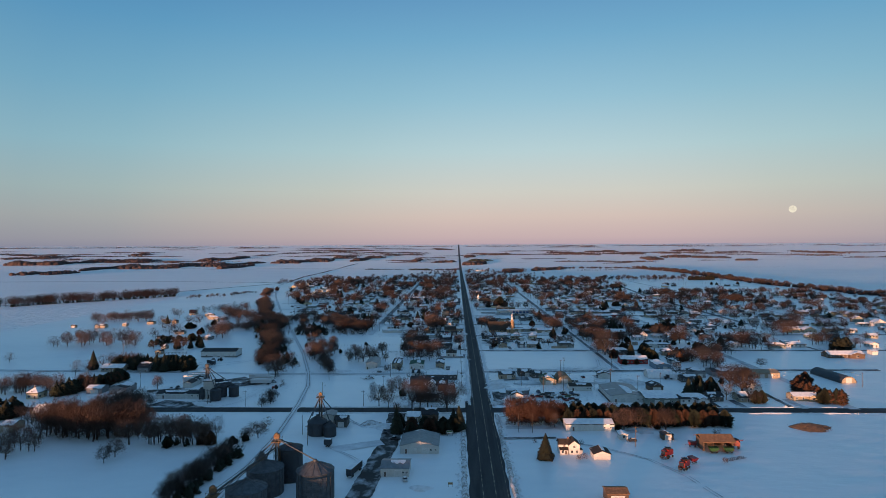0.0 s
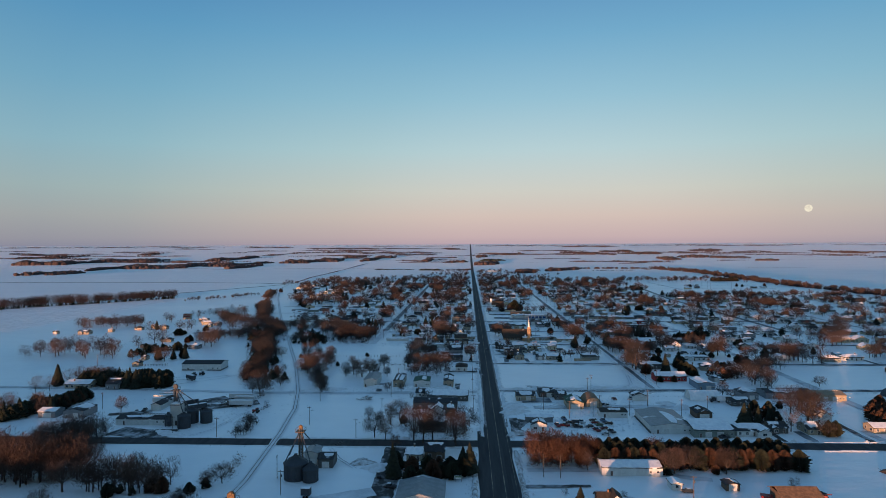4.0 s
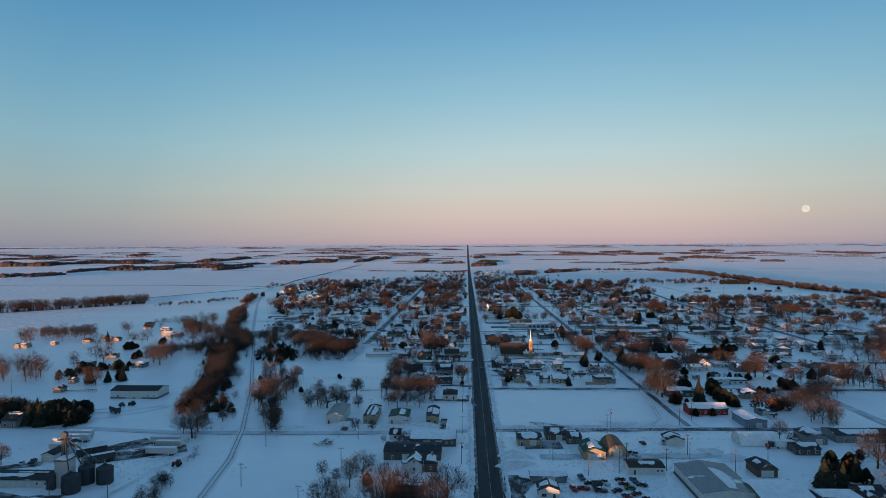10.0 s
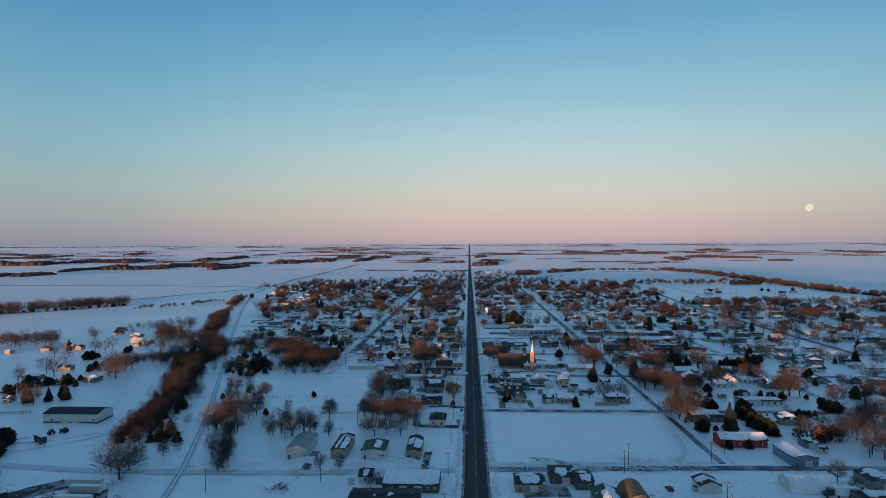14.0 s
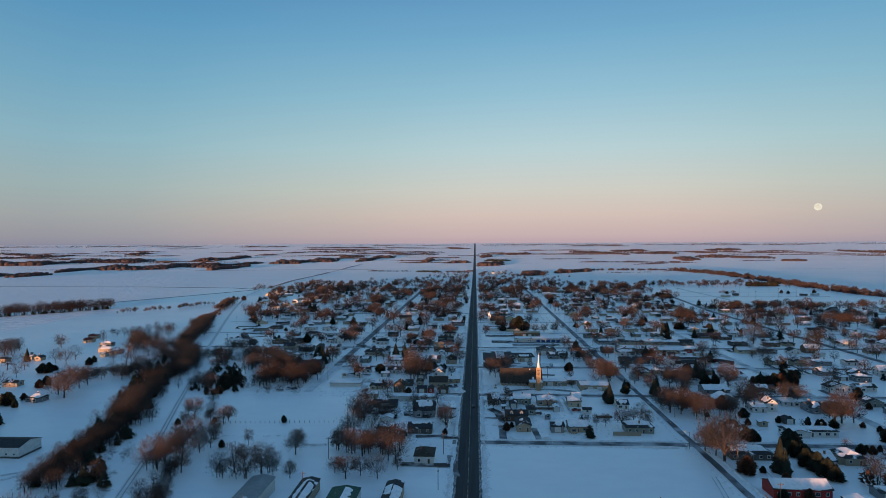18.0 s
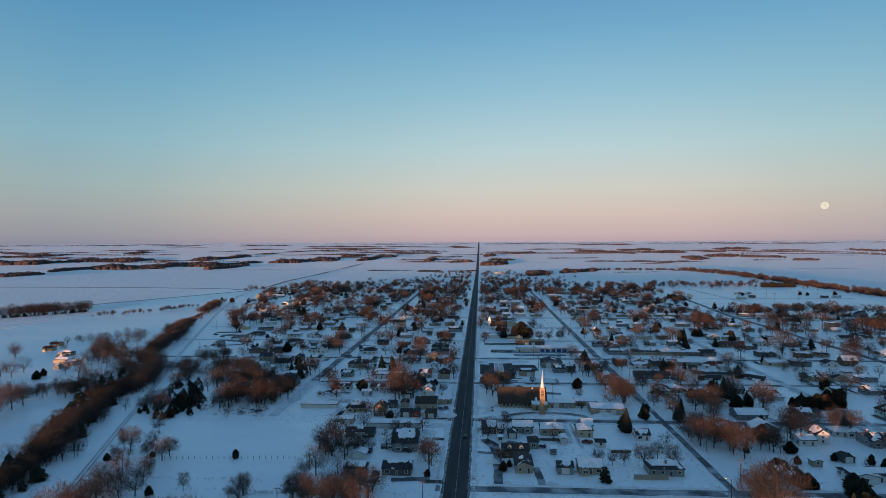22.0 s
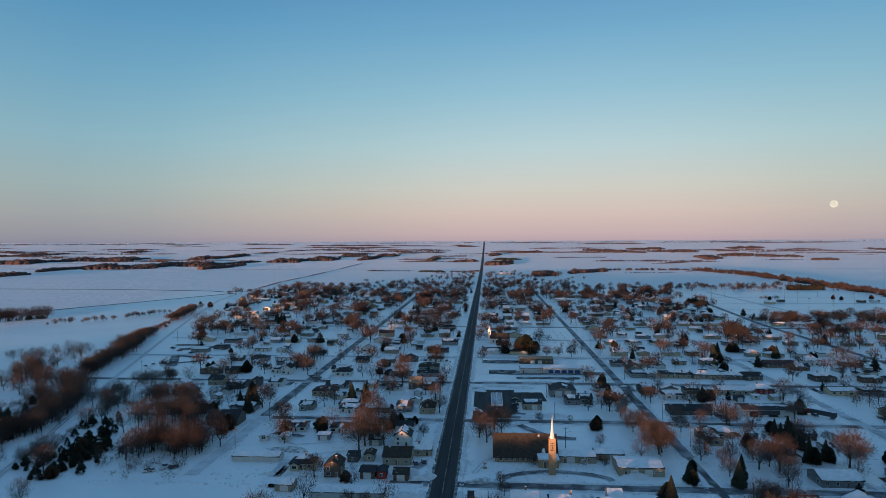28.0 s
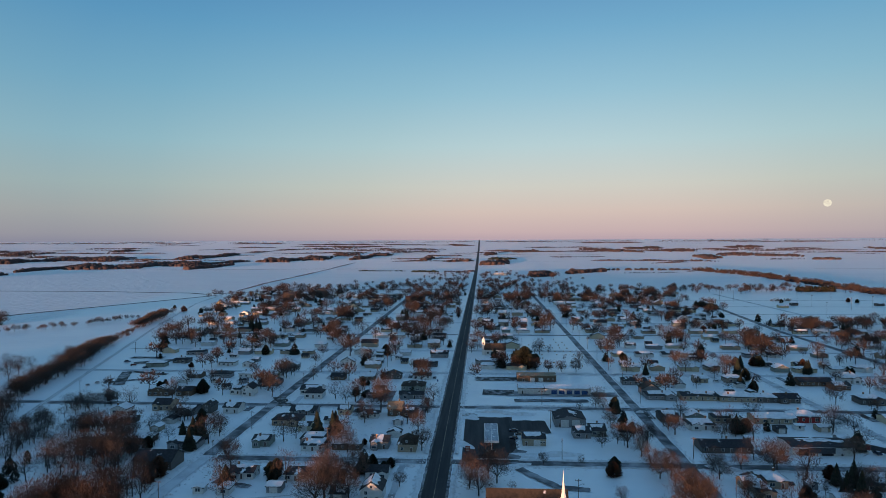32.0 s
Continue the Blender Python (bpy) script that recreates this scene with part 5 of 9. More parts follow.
blue_shop = building(60.4, 701.9, 24.1, 13, 3.6, "x", "S", "l", "shop", label="long pale shop with blue overhead doors under snow")
for blue_at in (-9, -4, 1, 6, 11):
    part("overhead_door", mesh("overhead_door", *joined(*[box(3.6, 0.12, 0.62, z=0.05 + 0.66 * k) for k in range(4)]), M["blue"]), blue_shop, (-6.6, -blue_at, 0), -math.pi / 2, "blue overhead door")
building(46.7, 730.3, 22.1, 12, 4, "x", "T", "b", "shop")
building(19.4, 774.7, 16.3, 9, 3.6, "x", "P", "g", "shop")
building(24.6, 929.0, 14.1, 12, 3.4, "x", "P", "n", "house")
building(140.6, 1185.8, 30.6, 12, 3.4, "x", "T", "b", "shop")
building(67.2, 540.8, 15.4, 14, 3.4, "x", "S", "t", "shop")
building(108.3, 616.3, 18.8, 11, 2.8, "x", "D", "k", "house")
building(143.8, 654.5, 18.1, 10, 3, "x", "S", "t", "house")
building(108.9, 644.2, 11.2, 10, 3, "x", "P", "w", "house")
depot = building(142.8, 615.3, 23.1, 14, 4.0, "x", "D", "l", "warehouse", plain=True, label="long pale depot with a dark roof and open bays")
for bay_at in (-9.0, 1.5):
    part("open_bay", mesh("open_bay", *box(4.6, 0.2, 3.1), M["tyre"]), depot, (-7.02, -bay_at, 0), -math.pi / 2, "dark open bay")
part("sliding_door", BIGDOOR, depot, (-7.02, 4.0, 0), -math.pi / 2)
building(104.2, 573.9, 5.1, 18, 3.2, "y", "P", "t", "house")
building(129.5, 534.6, 13.0, 12, 3, "x", "S", "g", "house")
building(197.8, 656.1, 13.0, 9, 2.8, "x", "S", "y", "house")
building(198.4, 614.1, 8.7, 11, 3.2, "x", "P", "t", "house")
building(193.5, 582.2, 6.8, 9, 3, "x", "P", "y", "house")
building(107.1, 509.7, 6.8, 10, 4.2, "x", "P", "b", "house")
building(73.6, 504.2, 5.4, 9, 3, "x", "P", "w", "house")
building(53.4, 514.5, 4.1, 10, 3.4, "x", "S", "w", "house")
building(63.4, 633.5, 6.2, 11, 3.2, "x", "P", "n", "house")
building(98.1, 724.3, 8.4, 9, 3.2, "x", "P", "g", "house")
building(109.4, 721.9, 9.0, 9, 3.2, "x", "P", "t", "house")
building(103.2, 701.9, 9.4, 10, 4, "y", "B", "g", "house")
building(106.1, 692.7, 14.5, 10, 3, "x", "P", "g", "house")
building(124.4, 692.3, 17.2, 10, 3, "x", "P", "t", "house")
building(142.8, 690.8, 17.7, 10, 3, "x", "S", "t", "house")
building(156.8, 690.3, 10.2, 10, 3, "x", "P", "k", "house")
building(166.8, 689.6, 10.3, 10, 3, "x", "D", "k", "house")
building(98.7, 655.2, 8.0, 10, 3, "x", "P", "k", "house")
building(123.8, 655.0, 12.1, 9, 3, "x", "P", "t", "house")
building(158.4, 657.2, 11.4, 11, 3.2, "x", "P", "r", "house")
building(111.3, 583.4, 6.7, 10, 3.2, "y", "S", "t", "house")
building(198.6, 725.9, 17.6, 10, 3, "x", "D", "b", "house")
building(207.6, 717.9, 9.3, 9, 3, "x", "P", "b", "house")
building(221.3, 732.7, 10.0, 9, 4, "x", "S", "w", "house")
building(205.9, 688.6, 11.8, 10, 3, "x", "D", "k", "house")
building(122.1, 730.6, 8.8, 8, 3, "x", "S", "w", "house")
building(139.0, 731.3, 7.4, 8, 3, "x", "S", "t", "house")
building(149.8, 646.1, 3.7, 4, 2.4, "x", "S", "w", "shed")
building(122.2, 583.0, 3.2, 4, 2.6, "y", "P", "g", "shed")
building(121.4, 629.4, 2.2, 3, 2.4, "x", "S", "k", "shed")

# white farmhouse: a tall front gable, a cross wing and low lean-tos
def make_farmhouse(x, y):
    root = thing("farmhouse", x, y, -0.05, 0, "white two-storey farmhouse with brown roofs and a cross wing", "house", "farm buildings", size=0.86)
    BUILT.append((x - 2, y + 3.5, 11, 8))
    body = gable_walls(6.0, 8.5, 5.2, 2.3)
    part("wall", mesh("wall", *body, M["w"]), root, (0, 4.25, 0))
    part("wing", mesh("wing", *gable_walls(5.4, 6.0, 5.0, 2.0), M["w"]), root, (-5.2, 5.2, 0), math.pi / 2, label="white cross wing")
    part("roof", mesh("roof", *joined(*[slope_slab(6.0, 8.5, 5.2, 2.3, 0.4, side) for side in (1, -1)]), M["roofB"]), root, (0, 4.25, 0))
    part("wing_roof", mesh("wing_roof", *joined(*[slope_slab(5.4, 6.6, 5.0, 2.0, 0.4, side) for side in (1, -1)]), M["roofB"]), root, (-5.0, 5.2, 0), math.pi / 2)
    part("porch", mesh("porch", *box(4.2, 2.6, 2.6, z=-0.2), M["w"]), root, (-5.6, 1.4, 0), label="low white porch")
    lean = ([(-2.4, -1.6, 2.35), (2.4, -1.6, 2.35), (2.4, 1.4, 3.3), (-2.4, 1.4, 3.3), (-2.4, -1.6, 2.5), (2.4, -1.6, 2.5), (2.4, 1.4, 3.45), (-2.4, 1.4, 3.45)], [(3, 2, 1, 0), (4, 5, 6, 7), (0, 1, 5, 4), (1, 2, 6, 5), (2, 3, 7, 6), (3, 0, 4, 7)])
    part("porch_roof", mesh("porch_roof", *lean, M["roofB"]), root, (-5.6, 1.4, 0))
    part("lean_to", mesh("lean_to", *box(1.8, 3.4, 2.3, z=-0.2), M["w"]), root, (3.85, 2.6, 0))
    part("lean_to_roof", mesh("lean_to_roof", *box(2.1, 3.8, 0.16, z=2.1), M["roofB"]), root, (3.85, 2.6, 0))
    part("chimney", mesh("chimney", *box(0.6, 0.6, 1.6, z=6.6), M["q"]), root, (-2.6, 5.2, 0), label="brick chimney")
    for wx, wy, wz, turn in ((-1.3, 0, 0.9, 0), (1.3, 0, 0.9, 0), (0, 0, 3.6, 0), (-5.0, 2.5, 3.3, 0), (3.0, 3.4, 3.2, math.pi / 2), (3.0, 6.2, 3.2, math.pi / 2), (-6.4, 0.1, 0.9, 0)):
        part("window", WINDOW["std"], root, (wx, wy, wz), turn)
    part("door", DOOR, root, (-4.6, 0.1, 0))
    return root


make_farmhouse(32.0, 228.6)
trees("broad", (59.2, 260.4, 9.4), (76.9, 260.6, 8.8))
wood("hedge", band([(32.2, 223.6), (35.8, 223.6)], 1.6, 0.45, 2.0, 2.7, 196), "bush", "brush", "rusty brown bushes in front of the farmhouse", "hedge")
wood("hedge", band([(18.6, 241.5), (19.8, 241.5)], 1.2, 0.4, 2.0, 2.6, 197), "bush", "brush", "rusty brown bush beside the farm drive", "hedge")
wood("hedge", band([(36.4, 240.6), (38.2, 240.6)], 1.2, 0.5, 2.0, 2.4, 198), "bush", "twig2", "dark bush behind the farmhouse", "hedge")
trees("cedar", (56.2, 259.4, 3.6), (73.4, 260.6, 3.4))
# small houses and sheds packed together south of the church
building(16.4, 507.8, 2.6, 9, 3.4, "y", "P", "g", "house")
building(16.1, 499.9, 2.0, 4, 2.6, "x", "S", "w", "shed")
building(21.2, 504.4, 3.6, 7, 2.8, "y", "P", "k", "garage")
building(28.7, 492.8, 3.9, 8, 3.4, "y", "D", "n", "house", label="small blue-grey house with a dark roof in snow")
building(41.1, 498.7, 2.9, 6, 2.6, "y", "S", "k", "garage")
building(55.0, 495.5, 3.8, 5, 2.6, "x", "D", "w", "shed")
# ---- single trees ----
trees("tall", (-181.5, 231.3, 9.7), (-181.8, 224.2, 6.6), (-174.3, 248.8, 15.9), (-181.7, 253, 13.6), (-147, 251.1, 12.3), (-134.2, 239.1, 9.9), (-126, 239.2, 11.1), (-121, 239.2, 11.7), (-99.6, 195.4, 8.1), (-45.4, 293.5, 9.9), (-56.9, 321.6, 6.2), (-99.4, 387.5, 9), (153.7, 413.4, 10.9), (-224.1, 400.6, 8.2), (-225.5, 457.6, 10.5), (-158.3, 285, 8.6), (-171, 287.8, 8.7), (-46, 314.6, 9.5), (-50.8, 316.4, 6), (-29.9, 290.4, 16), (-35.5, 319, 7.2), (-47.8, 373.2, 5.9), (30, 262.7, 6.4), (-127.4, 369.2, 7.5), (-112.4, 436.3, 9.8), (-103.3, 436.5, 9.7), (-85.9, 412.2, 8.9), (-81.7, 416.9, 10.4), (-106.5, 459.9, 7.5), (-81.8, 426.6, 6.7))
trees("tall", (-30.6, 413.5, 8.2), (-26.3, 427.8, 10.7), (-31.6, 438.1, 9.7), (-48.3, 461.1, 10.5), (-34.4, 443.6, 8.5), (-34.4, 359.5, 4.5), (-73.5, 590, 10.6), (-10.4, 655.7, 9.7), (56, 546.7, 4.7), (55.3, 476.3, 5.4), (92.7, 440.9, 11), (113, 507.1, 7.7), (122.7, 499.3, 8.8), (131, 507.4, 10.1), (138.7, 515.8, 8.6), (158.1, 524.8, 8.8), (152.5, 524.7, 7.1), (149.5, 382.9, 6.5), (119.7, 359.4, 5.9), (-88, 446.7, 6.7), (-205.5, 564, 7.7), (-44.5, 438.5, 9.6), (-49.9, 451.7, 9), (-34.1, 452.3, 9), (-42.6, 479.8, 10.1), (-38.6, 484.5, 9), (-12.8, 481, 6.3), (-33.4, 573.7, 12), (17.6, 588, 8.8), (103.1, 489.9, 7.8))
trees("tall", (112.3, 499.7, 7.0), (138.1, 510.8, 9.6), (142.6, 444.5, 6.3), (86.1, 573.6, 6.7), (-128.3, 474.3, 5.6), (-130.7, 484.7, 8.8), (-127.6, 505.1, 8.6), (-114.8, 614.3, 6.4), (-41.3, 597.9, 7.5), (58.4, 569.7, 5.3), (-12.6, 485.8, 6.6), (79.3, 561.2, 8.9), (118.5, 554.4, 9.9), (118.6, 495.3, 7.9), (118.2, 500.5, 7.4), (71.3, 622.8, 6.9), (82.9, 579.9, 8.5), (124.2, 579.7, 4.6), (100, 578.4, 6.5))
trees("broad", (-177.7, 331.9, 8.1), (-165.1, 246.8, 15.1), (-157.8, 248.9, 14.6), (-143.1, 239.1, 10.5), (-154.7, 255.4, 13.7), (-140.6, 224.6, 6.6), (-141, 218, 6.4), (-115.9, 239.3, 9.3), (-97.7, 243.3, 5.9), (-93.9, 247.4, 6.6), (-101.5, 190.4, 7.9), (-97.7, 200.7, 8.3), (-98.1, 212.2, 7.3), (-98.3, 218.4, 6.9), (-26.3, 293.6, 14.2), (-17.1, 290.8, 12.6), (-50.3, 296.4, 10), (-33.9, 293.6, 14.2), (-42.7, 321.6, 9.3), (-94.3, 382.6, 8.5), (-111, 419.7, 12.2), (57, 275.4, 7.9), (137.7, 322.2, 15.4), (137.4, 336.3, 12.8), (182, 392.2, 5.6), (135, 303.1, 6.5))
trees("broad", (119.8, 368.7, 7.9), (161, 413.4, 11.8), (-121.5, 364.5, 13), (-226.4, 393.1, 9.7), (-213.1, 516.7, 13.2), (-221, 523.3, 11.2), (-161.5, 256.8, 8.9), (-160.7, 261.9, 10.6), (-154.2, 264.8, 9.7), (-147.2, 262.4, 8.6), (-164.1, 284.8, 9.1), (-174.5, 284.4, 9.7), (-182.8, 287.3, 8.7), (-179, 277.9, 8.3), (-129.1, 258.2, 6.6), (-16.7, 286.3, 13.5), (-13.5, 304.6, 11.3), (-40, 283.8, 5.2), (-55.4, 376, 5.2), (58.7, 263.5, 7.3), (66, 263.8, 8.2), (77.7, 264.3, 8.2), (135.5, 318.1, 15), (151.6, 353.3, 7.9), (-122.7, 372.5, 8.7), (-126.3, 386.5, 4.6), (-117.6, 386.7, 6.4))
trees("broad", (-125.1, 406.8, 7.5), (-220.3, 457.5, 10.6), (-218.9, 537.4, 13.3), (-203.2, 570, 12.3), (-111.4, 425.9, 10.7), (-100.6, 416.4, 8), (-101.4, 442.1, 8.5), (-109.1, 473, 8.6), (-94, 391.1, 5.6), (-75.7, 412.4, 9.5), (-72.1, 417.1, 10.3), (-67.7, 445.7, 7.1), (-60.7, 412.8, 6.4), (-41.5, 413.2, 8.3), (-47.7, 481.2, 11.2), (-34.8, 561.1, 12.9), (-36, 610.2, 8.9), (14.5, 573.1, 11.1), (11.5, 578.9, 10.3), (75.2, 611.5, 6.6), (79.6, 585.8, 6.2), (20, 522.4, 4.5), (50.8, 479.6, 4.7), (59.7, 477.7, 5.5), (90.8, 446.3, 8.4), (100.9, 502.8, 11.5), (106.3, 502.9, 8.9), (99.1, 515.1, 9.2), (159.9, 520.4, 9.6), (164.4, 485.4, 9.5))
trees("broad", (169.4, 485.5, 9.5), (162.9, 492.5, 8.1), (142.4, 413.1, 6.8), (150, 431.8, 6.6), (137.9, 422, 7), (147.6, 413.3, 4.9), (149.3, 397.1, 11.6), (156.6, 397.3, 9.2), (92.6, 557.6, 7.7), (66.7, 476.5, 7.8), (76.7, 476.7, 7.8), (96.6, 598.5, 8.5), (96.9, 542.4, 6.5), (152.2, 612.4, 8.8), (176.3, 465.7, 10.4), (204.4, 508.7, 6.7), (219.3, 493.6, 7.2), (-106.1, 428.3, 10.3), (-120, 452.5, 6.9), (-123.6, 468.1, 6.1), (-112.6, 452.8, 8.1), (-105.1, 453.1, 8.1), (-65.7, 436, 9.5), (-218.8, 544.5, 11.3), (-207.7, 559.9, 8.4), (-50.4, 441.4, 8.6), (-39.9, 435.5, 10.5), (-26.6, 442.4, 10.8), (-46.4, 418.2, 5.8), (-37, 416, 6.7))
trees("broad", (-24.9, 421.8, 4.9), (-48.7, 493.7, 12), (-10.5, 476.7, 8.7), (-27.5, 510.1, 5.6), (-36.6, 577.7, 10.4), (-30.1, 577.9, 9.5), (-36.6, 647.6, 10.3), (-48, 543.2, 4.7), (11.9, 587.8, 8.8), (15.4, 477.7, 5), (95.4, 447.3, 10.7), (94.8, 457.4, 6.7), (105.5, 457.9, 6.7), (94, 499, 11.0), (92.9, 509.1, 8.3), (114.4, 552.3, 9.4), (111.7, 559.3, 8), (122, 559.6, 9.6), (144.3, 556.8, 10.3), (156.9, 516.8, 11.1), (164.3, 522.7, 8.5), (160.1, 483.2, 11), (73.4, 484.3, 6.3), (80.8, 565.6, 9.9), (119, 600.1, 9), (106.5, 599.8, 7.2), (95.6, 590.5, 7), (-109.1, 478.2, 7.5), (-117.2, 477.8, 5.6), (-126.7, 482.3, 9.6))
trees("broad", (-141.7, 533.1, 9.7), (-167.3, 608.4, 10.3), (-162.2, 586.2, 8.1), (-129.9, 620.7, 8.1), (-125.2, 613.8, 8), (-113, 600.9, 6.1), (-27.4, 583.9, 11.4), (-11.7, 579.1, 4.9), (-22.9, 512.1, 4.3), (20.5, 583.4, 11.2), (37.7, 601.6, 4.5), (19, 529.6, 4.6), (80.1, 591.8, 8.5), (97.8, 569.2, 8.5), (137.7, 576, 10.6), (138.9, 583.7, 8.2), (109.7, 549.7, 10.3), (112.3, 534.4, 10.3), (97.9, 519.9, 8.1), (98.8, 553.4, 6.2), (95.4, 504.8, 9), (98.4, 496.8, 8.8), (147.1, 522.5, 7.5), (95.7, 638.3, 8.2), (81.2, 626.7, 8), (77.5, 633.7, 6.5), (-97, 574.2, 10.7), (-78.5, 599.7, 8.7), (-95.8, 632.3, 7.5), (-100.4, 636.4, 7))
trees("broad", (-11.5, 636.5, 8.7), (-42.3, 613.5, 6.8), (94.5, 643.8, 7.5), (113.1, 634.4, 6.6), (75.4, 599.8, 7.3), (81.4, 601.6, 6.8), (75.8, 589.9, 7.4), (78.2, 621.3, 8), (62.3, 620.5, 6.9), (71.3, 649.3, 7.7), (79.1, 574.4, 9.2))
trees("fir", (-248.1, 389.6, 11.4), (-232.8, 392.6, 8.6), (-227.7, 394.7, 8.7), (-221.4, 394.7, 9.2), (-214.1, 392.6, 9.6), (-207.8, 392.6, 9.6), (-196.8, 382.6, 9.3), (-190.7, 382.6, 9.7), (-186.9, 387.5, 9.4), (-219, 273.8, 10.1), (-218.4, 278.9, 8.2), (-227, 321, 7.9), (-224.7, 328.1, 8), (-215.2, 335.5, 8.2), (-11.2, 258.6, 11), (-37.4, 254.1, 12.3), (20.6, 224.4, 9.7), (112.3, 322.1, 8.5), (116.4, 322.1, 7.7), (175, 303.3, 7.9), (-245.8, 385.4, 12.6), (-202.4, 380.2, 10.8), (-196.6, 379.1, 11.5), (-306.5, 612.7, 9.4), (-217.8, 465.2, 7.8), (-210.9, 468.6, 8.8), (-227.2, 462.7, 10.7), (-210.3, 329.6, 7.8), (-13.6, 260.3, 9.2), (107.9, 316.9, 10.4))
trees("fir", (114, 317.2, 9.2), (123.1, 325.4, 8.3), (-196, 394.5, 8.5), (-192.4, 395.8, 7.9), (-53.8, 631.6, 8.1), (-47, 631.6, 10.4), (-98.2, 609.5, 10), (43, 779.2, 7.5), (109.6, 423.7, 9), (136.9, 586.6, 9.3), (133.6, 563.6, 7.8), (162.6, 558.7, 7.7), (-46.8, 635.7, 9.1), (-67.4, 1009.3, 8.4), (-107.5, 622.9, 7.9), (40, 771.7, 9.2), (45.6, 771.8, 7.9), (132.6, 575.1, 10), (130.5, 579, 8.5), (208.9, 756.5, 8.8), (-102.7, 622, 9.8), (-99.1, 622.1, 8.9), (-218.6, 814, 7.7), (-61.2, 1001.8, 10.3), (-68.6, 1018.4, 8.8), (-22.5, 1138.4, 8.1), (-29, 1055, 9.2), (43.2, 773.7, 9.2), (47.5, 781.4, 8.2))
trees("fir", (96.5, 533.6, 9.1), (211.2, 758.8, 8.7), (176.5, 771.3, 9), (232, 1042.2, 10.6), (-191.6, 916.3, 13.2), (-187.3, 916.4, 11.9), (-188, 926.1, 9.4), (-63.6, 1007.8, 10.6), (38.4, 795.2, 7.9), (113, 750.2, 7.9), (226.8, 1028.5, 9.1), (230, 1028.6, 7.6), (167.3, 752.6, 10.5), (132, 587.5, 7.7))
trees("cedar", (-222.3, 335.5, 7.4), (-210.2, 339.3, 6.6), (-215.4, 359.7, 6.1), (-126.1, 235.4, 4.6), (-114, 239.3, 4.7), (-110.2, 239.3, 5.3), (-101.4, 239.4, 3.5), (-97.7, 243.3, 3.6), (-30.8, 247.8, 6.6), (-27.3, 247.9, 5.4), (-23.6, 252, 7.3), (-13.8, 256.4, 7.4), (-21.1, 254.2, 5.5), (-17.1, 254.2, 6.1), (124.2, 329.1, 6.3), (124.6, 322.2, 5.4), (168.9, 303.3, 7.2), (175, 336.4, 7.2), (182.6, 344, 7.4), (-268.8, 576.4, 6.2), (-265.3, 576.4, 5), (-241.8, 537.1, 5.1), (-243.3, 502.7, 3.8), (-237.2, 509.4, 4.8), (-260.8, 508.7, 4.3), (-218.2, 334.1, 7.3), (-209.6, 334.5, 6.6), (-211, 344.5, 6.9), (-210.2, 349.9, 6.3), (-209.4, 355.5, 5.7))
trees("cedar", (-40.5, 316.8, 4.2), (-37.1, 262.2, 6.5), (-31.3, 259.6, 5.5), (-25.9, 259.8, 6), (-22, 260, 5.5), (-18, 260.1, 5.5), (119.8, 333.6, 7.4), (126.3, 333.9, 6.8), (137.1, 345.5, 3.9), (136.1, 303.9, 6.5), (139, 304, 6.5), (-254.5, 600.8, 5.5), (-241.1, 500.6, 4.3), (-244.2, 473.8, 4), (-231.7, 500.8, 6.9), (-214.1, 470.9, 7.1), (-224.5, 496.9, 4.3), (-188.3, 396.8, 7.3), (-203.5, 404.9, 6.3), (-83.1, 477, 2.5), (-55.3, 581.6, 4.2), (-10, 463.1, 2.5), (-44.4, 690.8, 3.9), (-51.3, 805.8, 6.3), (-18.7, 590.7, 4.2), (37.4, 792.2, 6.1), (60.5, 591.7, 5.3), (69.6, 518.9, 7), (96.5, 423.3, 6.5), (112.4, 458.3, 2.9))
trees("cedar", (159.5, 553.4, 6.7), (111.1, 467.5, 4.5), (112, 461.3, 4.4), (115.5, 458.4, 3.6), (121.8, 481, 3.1), (121.3, 441.5, 6.2), (120.4, 431.2, 6.6), (121.7, 426.3, 7.2), (122.2, 421.6, 6.4), (123.2, 418, 5), (147.7, 481.5, 3.9), (151.8, 478.2, 3.9), (156.8, 478.3, 3.9), (136.7, 484.8, 3.2), (141.7, 484.9, 3.2), (151.3, 447.6, 2.8), (152, 444.9, 3.5), (156.5, 447.7, 2.8), (169.1, 478.6, 2.5), (172, 472, 3), (166.6, 459.4, 5.8), (166.4, 453.6, 6.4), (169.4, 453.6, 5.7), (193.7, 479, 6.9), (201.5, 482.6, 5.4), (194.7, 525.4, 5.3), (190.2, 508.5, 3.4), (98.3, 401.7, 3.6), (106.2, 401.9, 3.8), (121.1, 507.2, 6.8))
trees("cedar", (86.1, 547.2, 3.8), (115.9, 574.5, 5), (138, 558.3, 5.8), (177, 779.5, 6), (188.1, 779.5, 6), (212.2, 767.2, 7.3), (156.1, 721.9, 4.1), (-97.3, 442.9, 3.3), (-129.7, 472.1, 3.1), (-105.1, 421.2, 2.5), (-269.6, 583.4, 5.5), (-265.7, 583.5, 3.6), (-242.2, 543.7, 5.7), (-257.1, 610, 4.9), (-231.1, 511.4, 3.7), (-32.9, 530.6, 3.8), (-22.9, 595.7, 3.6), (-17.1, 595.9, 3.6), (-50.9, 716.5, 3.6), (-45.9, 693.6, 2.7), (-53.1, 812.1, 7.1), (-110.3, 645.6, 6.2), (16.1, 469.4, 3.6), (18.5, 473.6, 2.5), (62.4, 598.4, 4.5), (50.7, 781.9, 6.7), (82.1, 534.6, 5.2), (102.4, 424.4, 2.5), (107.2, 418.3, 2.8), (128.2, 458.8, 5.6))
